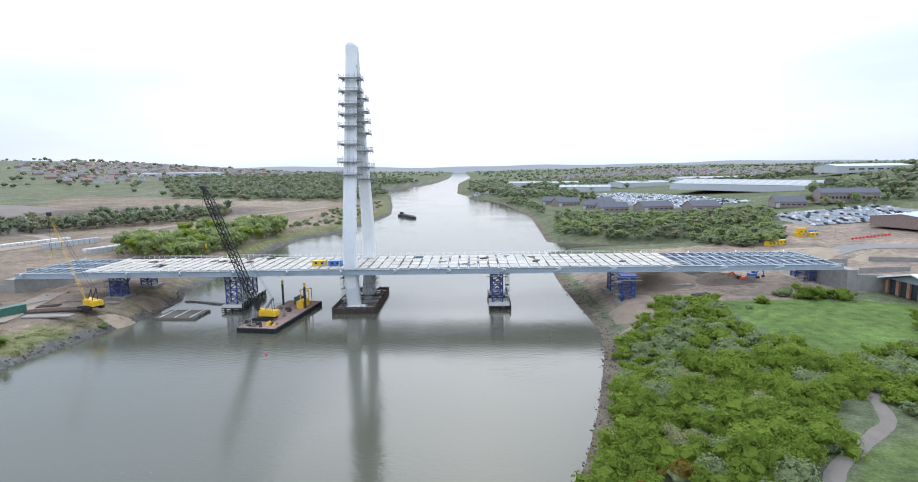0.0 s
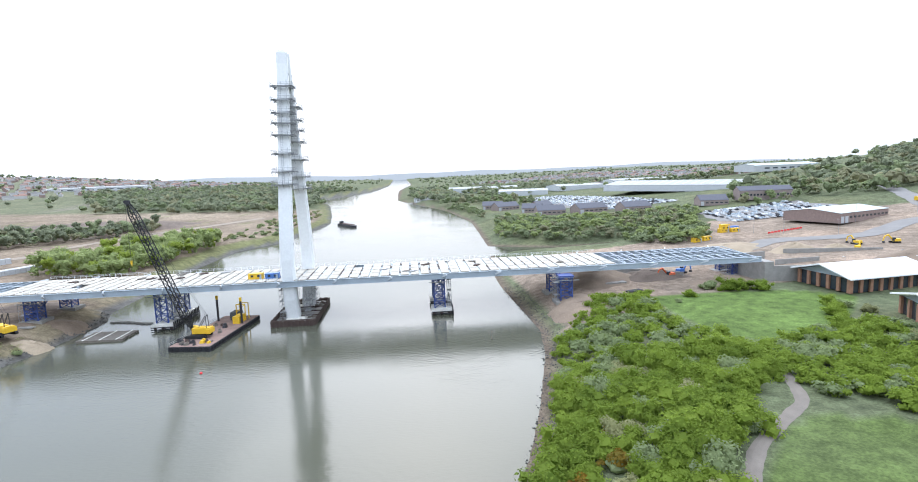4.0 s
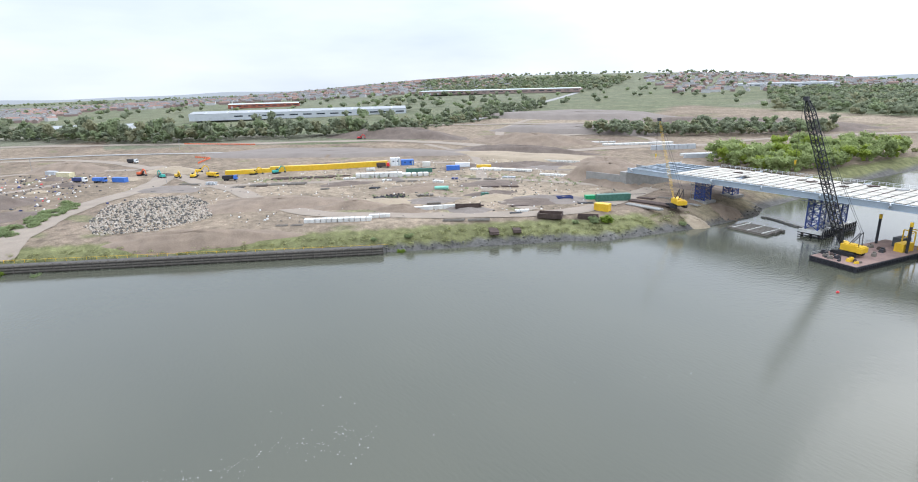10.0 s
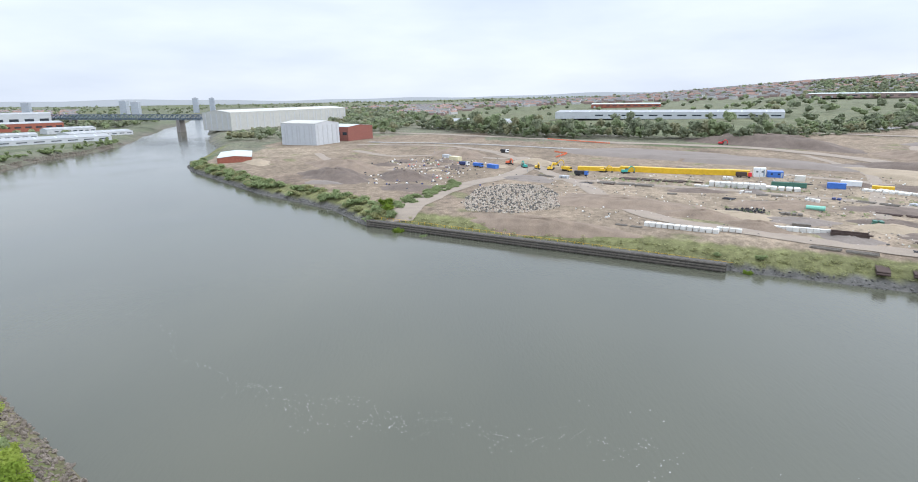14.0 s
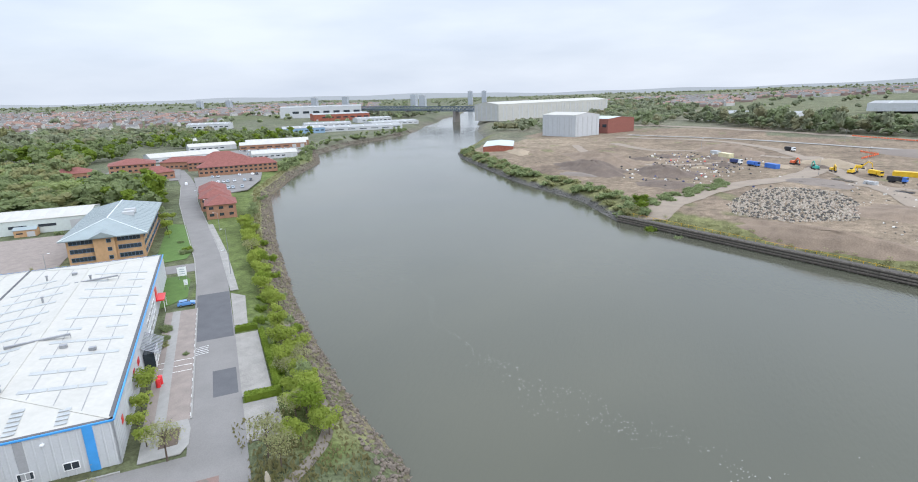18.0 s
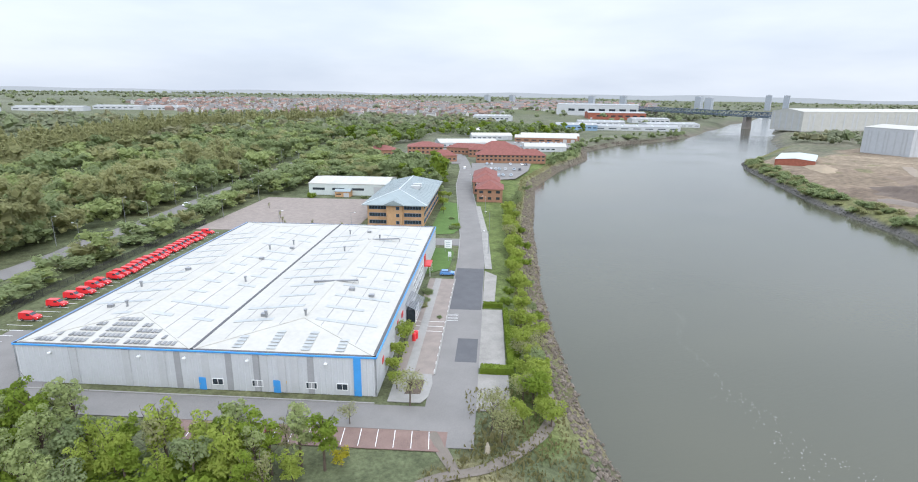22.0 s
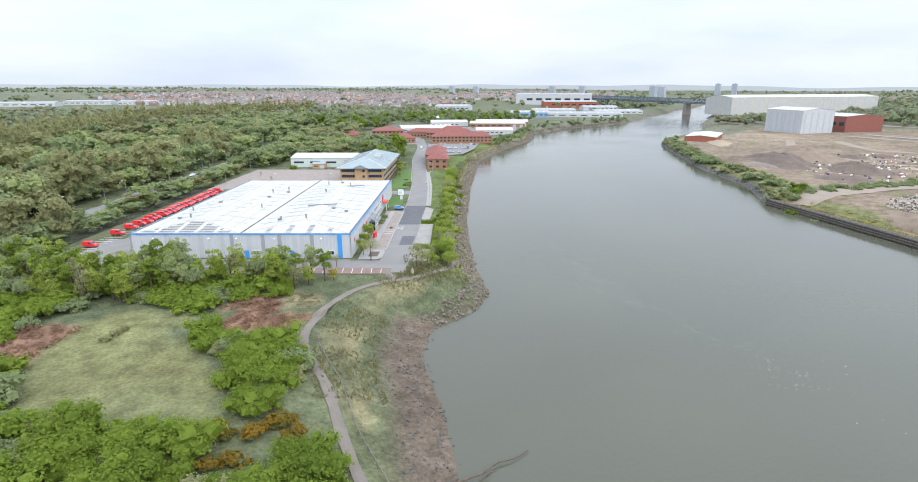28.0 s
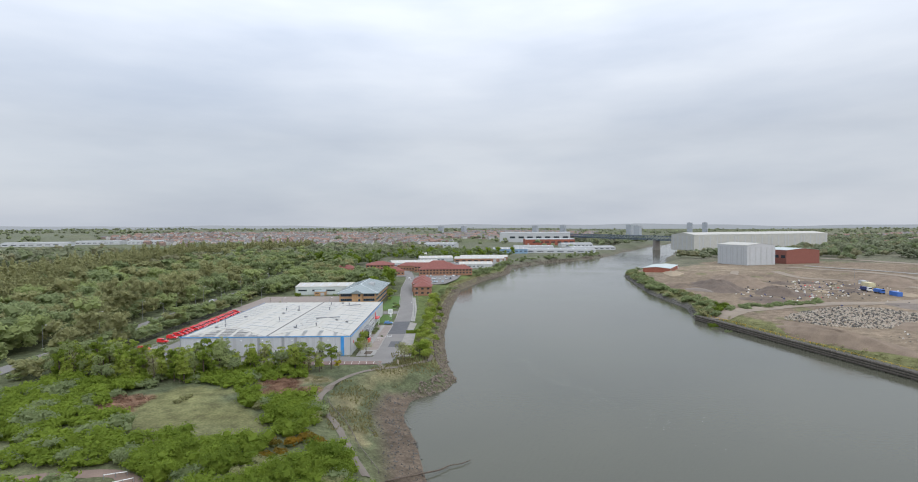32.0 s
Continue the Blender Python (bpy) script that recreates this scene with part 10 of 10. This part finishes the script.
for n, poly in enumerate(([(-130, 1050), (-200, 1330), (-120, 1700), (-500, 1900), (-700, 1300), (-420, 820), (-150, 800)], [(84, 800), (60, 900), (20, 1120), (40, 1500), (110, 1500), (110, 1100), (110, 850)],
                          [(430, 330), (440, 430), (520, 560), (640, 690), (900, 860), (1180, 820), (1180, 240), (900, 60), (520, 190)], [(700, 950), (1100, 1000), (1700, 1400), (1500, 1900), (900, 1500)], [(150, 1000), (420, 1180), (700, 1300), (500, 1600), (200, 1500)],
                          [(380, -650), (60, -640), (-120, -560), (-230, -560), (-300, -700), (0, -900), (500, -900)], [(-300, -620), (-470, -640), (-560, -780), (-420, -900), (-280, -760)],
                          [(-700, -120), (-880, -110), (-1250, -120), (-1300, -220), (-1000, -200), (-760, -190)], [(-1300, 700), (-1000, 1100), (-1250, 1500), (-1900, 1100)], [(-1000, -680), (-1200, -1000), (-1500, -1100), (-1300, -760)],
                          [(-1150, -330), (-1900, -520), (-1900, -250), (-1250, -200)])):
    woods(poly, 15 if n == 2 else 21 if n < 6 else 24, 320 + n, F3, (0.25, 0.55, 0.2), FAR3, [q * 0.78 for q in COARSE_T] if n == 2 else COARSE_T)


def tree_spread(seed, n, r0, r1, a0, a1):
    rs = np.random.RandomState(seed)
    r, a = np.sqrt(rs.uniform(r0 ** 2, r1 ** 2, n)), np.radians(rs.uniform(a0, a1, n))
    q = np.c_[-np.sin(a) * r, np.cos(a) * r]
    q = q[wave(q[:, 0], q[:, 1], 140, 4.0) > -0.45]
    return q[survey(q[:, 0], q[:, 1])[0] > 60]


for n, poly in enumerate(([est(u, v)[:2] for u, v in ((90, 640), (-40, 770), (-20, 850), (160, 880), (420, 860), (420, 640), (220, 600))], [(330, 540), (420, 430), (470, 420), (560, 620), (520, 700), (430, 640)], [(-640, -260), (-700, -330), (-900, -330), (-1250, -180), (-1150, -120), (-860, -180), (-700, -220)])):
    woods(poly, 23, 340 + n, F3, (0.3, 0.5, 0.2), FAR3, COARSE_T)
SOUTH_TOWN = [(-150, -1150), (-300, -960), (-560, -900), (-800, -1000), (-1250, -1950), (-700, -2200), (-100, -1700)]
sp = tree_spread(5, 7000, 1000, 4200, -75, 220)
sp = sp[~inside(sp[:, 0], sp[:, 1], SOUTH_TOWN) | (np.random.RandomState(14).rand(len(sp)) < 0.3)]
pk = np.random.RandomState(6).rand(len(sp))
wood_mass("distant_trees", sp[pk < 0.6], SPECK_T, HAZED_DULL, "scattered distant trees among fields and houses", 350)
wood_mass("distant_trees", sp[pk >= 0.6], SPECK_T, HAZED_GREEN, "scattered distant green trees", 351)


# ---- towns on the hills ----


def town(name, poly, rows, gap, seed, label):
    """Terraces of far houses: walls and pitched roofs in one mesh."""
    rs = np.random.RandomState(seed)
    sp = fill(poly, gap, seed, 0.3)
    sp = sp[survey(sp[:, 0], sp[:, 1])[0] > 40]
    Z = height(sp[:, 0], sp[:, 1]) - 0.6
    V, F, M = [], [], []
    for (x, y), z in zip(sp, Z):
        a = (rs.randint(3) * 35 + seed * 20 + rs.uniform(-6, 6)) * math.pi / 180
        L, W, H, R = rs.uniform(9, rows), rs.uniform(7, 9), rs.uniform(5, 6.5), rs.uniform(2.6, 3.6)
        c, s = math.cos(a), math.sin(a)
        b = len(V)
        for i, j, k in ((-1, -1, 0), (1, -1, 0), (1, 1, 0), (-1, 1, 0), (-1, -1, H), (1, -1, H), (1, 1, H), (-1, 1, H), (-1, 0, H + R), (1, 0, H + R)):
            u, v = i * L / 2, j * W / 2
            V.append((x + u * c - v * s, y + u * s + v * c, z + k))
        w, r = rs.choice((0, 0, 2)), rs.choice((1, 1, 3))
        F += [(b, b + 1, b + 5, b + 4), (b + 1, b + 2, b + 6, b + 9, b + 5), (b + 2, b + 3, b + 7, b + 6), (b + 3, b, b + 4, b + 8, b + 7), (b + 4, b + 5, b + 9, b + 8), (b + 6, b + 7, b + 8, b + 9)]
        M += [w, w, w, w, r, r]
    me = bpy.data.meshes.new(name)
    me.from_pydata(V, [], F)
    for m in TOWN_M:
        me.materials.append(m)
    me.polygons.foreach_set("material_index", M)
    return tagged(new(name, me), label, "houses", kind="stuff")


town("terraced_houses", [(-1500, 620), (-1560, 60), (-1900, -100), (-2800, 100), (-2700, 1200), (-1900, 1500), (-1350, 1100)], 30, 38, 1, "far terraces of brick houses on the hillside")
town("terraced_houses", [(-800, 1100), (-1300, 1600), (-1300, 2600), (-500, 2300), (-500, 1700)], 26, 42, 2, "far brick houses on the hill")
town("terraced_houses", SOUTH_TOWN, 22, 30, 3, "far terraces of houses beyond the wood")
town("terraced_houses", [(420, 1200), (900, 1050), (1600, 1700), (900, 2600), (250, 1900)], 26, 36, 4, "far houses of the valley town")
town("terraced_houses", [(-1250, -60), (-1350, -260), (-2000, -560), (-2700, -500), (-2500, 50), (-1700, 0)], 30, 38, 5, "far terraces of brick houses downstream")
town("terraced_houses", [(-1100, -1000), (-1400, -1050), (-2600, -1900), (-2200, -2400), (-1000, -1600)], 32, 40, 6, "far rooftops of the town downstream")

# ---- sheds, halls and the old bridge downstream ----
PALE_RIB = mat("cream_ribbed_cladding", (0.44, 0.435, 0.40), 0.6, var=0.12, scale=6)


def ribbed_hall(name, x, y, rz, L, W, H, rise, wall_m, roof_m, label, rib_m, ribs=24):
    t = gable_shed(name, x, y, ground_z(x, y) - 1, rz, L, W, H, rise, wall_m, roof_m, label, "industrial hall", bays=0)
    for s in (-1, 1):
        for k in range(ribs):
            if (k * 7) % 5 < 2:
                continue
            bm = bmesh.new()
            add_box(bm, (-L / 2 + (k + 0.5) * L / ribs, s * (W / 2 + 0.25), H * 0.5), (L / ribs * 0.35, 0.2, H * 0.8))
            part("wall_rib", bm, rib_m, t)
    for s in (-1, 1):
        for k in range(5):
            bm = bmesh.new()
            add_box(bm, (s * (L / 2 + 0.12), -W / 2 + (k + 0.5) * W / 5, H * 0.5), (0.2, W / 5 * 0.22, H * 0.85))
            part("wall_rib", bm, rib_m, t)
    return t


ribbed_hall("shipyard_hall", -1062, -380, 159, 324, 62, 29, 4, PALE_RIB, ROOF_WHITE, "huge cream ribbed shipyard hall with a pale roof", GREY_PANEL, 40)
ribbed_hall("fabrication_hall", -613, -190, 62, 52, 36, 24, 2.5, CLAD, ROOF_WHITE, "tall pale grey fabrication hall on the bank", GREY_PANEL, 14)
gable_shed("brick_hall", -662, -160, ground_z(-662, -160) - 1, 62, 40, 44, 17, 2, mat("plain_red_brick", (0.25, 0.10, 0.078), 0.9, var=0.2), SHOP_ROOF, "red-brick hall beside the tall fabrication hall", "industrial hall", bays=4, doors=2)
gable_shed("boat_shed", -470, -213, ground_z(-470, -213) - 0.5, 22, 56, 26, 4.5, 1.2, RED_BRICK, SHOP_ROOF, "low red-brick shed with a grey roof by the river", "shed", bays=8)
mound("earth_mound", -440, -182, 26, 10, 2.2, 35, SAND, "pale sand heap beside the brick shed", 90, 0.2)
for x, y, rz, L, W, H, wm, lab in ((-690, -561, 138.5, 141, 50, 6, CLAD, "long white riverside works with a pale roof"), (-618, -600, 138, 60, 40, 8, mat("pale_blue_cladding", (0.22, 0.33, 0.46), 0.5, var=0.1), "blue-walled works with a pale roof"), (-830, -590, 150, 90, 40, 5.5, CLAD, "white riverside works"),
                                   (-625, -815, 130, 66, 36, 9, CLAD, "white works roofs behind the trees"), (-960, -820, 140, 120, 60, 14, RED_BRICK, "dark brick works downstream"), (-1060, -960, 130, 190, 90, 26, CLAD, "large white hall above the town"),
                                   (-760, -680, 138, 80, 40, 6, CLAD, "white works roofs downstream"), (-905, -690, 145, 70, 34, 8, CLAD, "white works roofs downstream")):
    gable_shed("riverside_works", x, y, ground_z(x, y) - 0.6, rz, L, W, H, 2.5, wm, HAZED_ROOF, lab + " on the far bank", bays=8, lights=6, group="downstream works")
gable_shed("distribution_shed", -895, 285, ground_z(-895, 285) - 0.5, 66, 330, 56, 10, 3, CLAD, HAZED_ROOF, "very long pale grey distribution shed behind the trees", "distribution shed", bays=16, lights=10, doors=3)
gable_shed("distribution_shed", -830, -5, ground_z(-830, -5) - 0.5, 66, 110, 50, 10, 3, CLAD, HAZED_ROOF, "white distribution shed behind the trees", "distribution shed", bays=8, lights=5, doors=2)
for x, y, rz, L in ((40, -1240, -20, 110), (-70, -1310, -30, 90), (-150, -1260, -25, 70), (150, -1180, -15, 80)):
    gable_shed("factory_shed", x, y, ground_z(x, y) - 0.5, rz, L, 36, 7, 2, CLAD, HAZED_ROOF, "low white works shed before the far houses", "factory", bays=8)
gable_shed("factory_shed", -1180, 900, ground_z(-1180, 900) - 0.5, 40, 420, 70, 9, 2, mat("brown_factory_wall", (0.30, 0.22, 0.19), 0.9), SHOP_ROOF, "long brown factory on the hillside", "factory", bays=20, doors=3)
gable_shed("factory_shed", -760, 1500, ground_z(-760, 1500) - 0.5, 10, 220, 70, 9, 2, CLAD, HAZED_ROOF, "white factory roofs on the far hillside", "factory", bays=10)
gable_shed("factory_shed", -1300, 330, ground_z(-1300, 330) - 0.5, 70, 150, 40, 8, 2, RED_BRICK, SHOP_ROOF, "brick works before the terraces", "factory", bays=10)
ribbon("dual_carriageway", [est(u, v)[:2] for u, v in ((116, -60), (116, 60), (118, 160), (122, 260), (131, 400), (150, 520))], 8, ASPHALT, "grey dual carriageway through the wood", "road", 0.3, step=5)
for u, v, m in ((114, 40, wv), (118, 150, wv), (117, 215, BLUE_CAR)):
    x, y, _ = est(u, v)
    build_vehicle("car", x, y, ground_z(x, y) + 0.33, EROT + 92, m, "car driving on the road through the wood", "car", "cars on the road")
for v in (-30, 5, 40, 75, 110, 145, 180, 215, 250, 290):
    for u in (109.5, 124.5):
        x, y, _ = est(u + max(0, v - 160) * 0.05, v + (8 if u > 120 else 0))
        street_lamp(x, y, ground_z(x, y), 10, EROT + (0 if u < 120 else 180))
for u, v in ((60, 116), (64, 124), (68, 132), (50, 118), (80, 150), (38, 116)):
    x, y, _ = est(u, v)
    put_tree(x, y, 9, 0.42, z=RZ - 0.05, where="in the block-paved yard")
ribbon("hill_road", [(-620, 430), (-700, 560), (-800, 700), (-1000, 1000)], 14, CONC, "pale road climbing behind the site", "road", 0.4, step=10)


def old_bridge():
    a, b = Vector((-1205, -1010, 0)), Vector((-978, -458, 0))
    d = (b - a).normalized()
    L = (b - a).length
    t = thing("old_truss_bridge", a.x, a.y, 0, math.degrees(math.atan2(d.y, d.x)), "dark blue-grey iron truss bridge on stone piers", "bridge")
    m = mat("blue_grey_bridge_iron", (0.10, 0.13, 0.165), 0.7, var=0.2)

    def top(x):
        return 30.5
    bm = bmesh.new()
    add_box(bm, (L / 2, 0, 24), (L, 10, 1.4))
    part("bridge_deck", bm, m, t)
    n = 44
    for s in (-1, 1):
        bm = bmesh.new()
        for k in range(n):
            x0, x1 = L * k / n, L * (k + 1) / n
            add_beam(bm, (x0, s * 5, 21.5), (x1, s * 5, 21.5), 0.8, 1.2)
            add_beam(bm, (x0, s * 5, top(x0)), (x1, s * 5, top(x1)), 0.8, 1.2)
            add_beam(bm, (x0, s * 5, 21.5), (x1, s * 5, top(x1)), 0.6)
            add_beam(bm, (x0, s * 5, top(x0)), (x1, s * 5, 21.5), 0.6)
            add_beam(bm, (x0, s * 5, 21.5), (x0, s * 5, top(x0)), 0.7)
        part("side_truss", bm, m, t)
    stone = mat("sooty_sandstone", (0.22, 0.20, 0.18), 0.95)
    for x in (168, 311, 487):
        bm = bmesh.new()
        add_box(bm, (x, 0, 9), (9, 14, 24), taper=0.85)
        part("stone_pier", bm, stone, t)


old_bridge()
TOWER = mat("pale_blue_grey_render", (0.36, 0.38, 0.41), 0.9)
for x, y, w, dd, top in ((-2285, -1179, 28, 20, 64), (-2313, -1123, 20, 20, 64), (-2050, -1330, 50, 22, 57), (-1800, -1500, 22, 22, 56), (-1750, -1620, 22, 22, 55), (-1600, -1950, 20, 20, 55), (-1500, -2000, 20, 20, 55), (-1960, -1230, 40, 24, 53)):
    tb = thing("tower_block", x, y, ground_z(x, y) - 2, 20, "pale high-rise block on the distant skyline", "tower block", "skyline towers")
    H = top - tb.location.z
    bm = bmesh.new()
    add_box(bm, (0, 0, H / 2), (w, dd, H))
    part("wall", bm, TOWER, tb)
    for k in range(max(3, int(H / 6))):
        bm = bmesh.new()
        add_box(bm, (0, 0, 4 + 6 * k), (w + 0.3, dd + 0.3, 1.6))
        part("window_band", bm, GREY_STEEL, tb)
    bm = bmesh.new()
    add_box(bm, (0, 0, H + 1.5), (w * 0.4, dd * 0.4, 3))
    part("roof_plant", bm, GREY_PANEL, tb)

# ---- the last hills before the sky ----
def backdrop():
    n, R = 240, 4500
    V, F = [], []
    for k in range(n):
        a = 2 * math.pi * k / n
        top = 60 + 9 * math.sin(3 * a + 1) + 6 * math.sin(7 * a) + 5 * math.sin(17 * a + 2) + 3 * math.sin(41 * a)
        V += [(R * math.cos(a), R * math.sin(a), -30), (R * math.cos(a), R * math.sin(a), top)]
    for k in range(n):
        j = (k + 1) % n
        F.append((2 * k, 2 * j, 2 * j + 1, 2 * k + 1))
    me = bpy.data.meshes.new("backdrop")
    me.from_pydata(V, [], F)
    m = bpy.data.materials.new("far_hills_painted_haze")
    m.use_nodes = True
    e = m.node_tree.nodes["Principled BSDF"]
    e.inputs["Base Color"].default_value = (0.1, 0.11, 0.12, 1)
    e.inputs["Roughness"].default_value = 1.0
    # the haze on the hills is put in as a pale, even emission
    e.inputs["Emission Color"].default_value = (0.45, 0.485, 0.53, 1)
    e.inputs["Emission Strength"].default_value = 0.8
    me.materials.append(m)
    return tagged(new("backdrop", me), "pale hills with painted haze along the horizon", "backdrop", kind="structure")


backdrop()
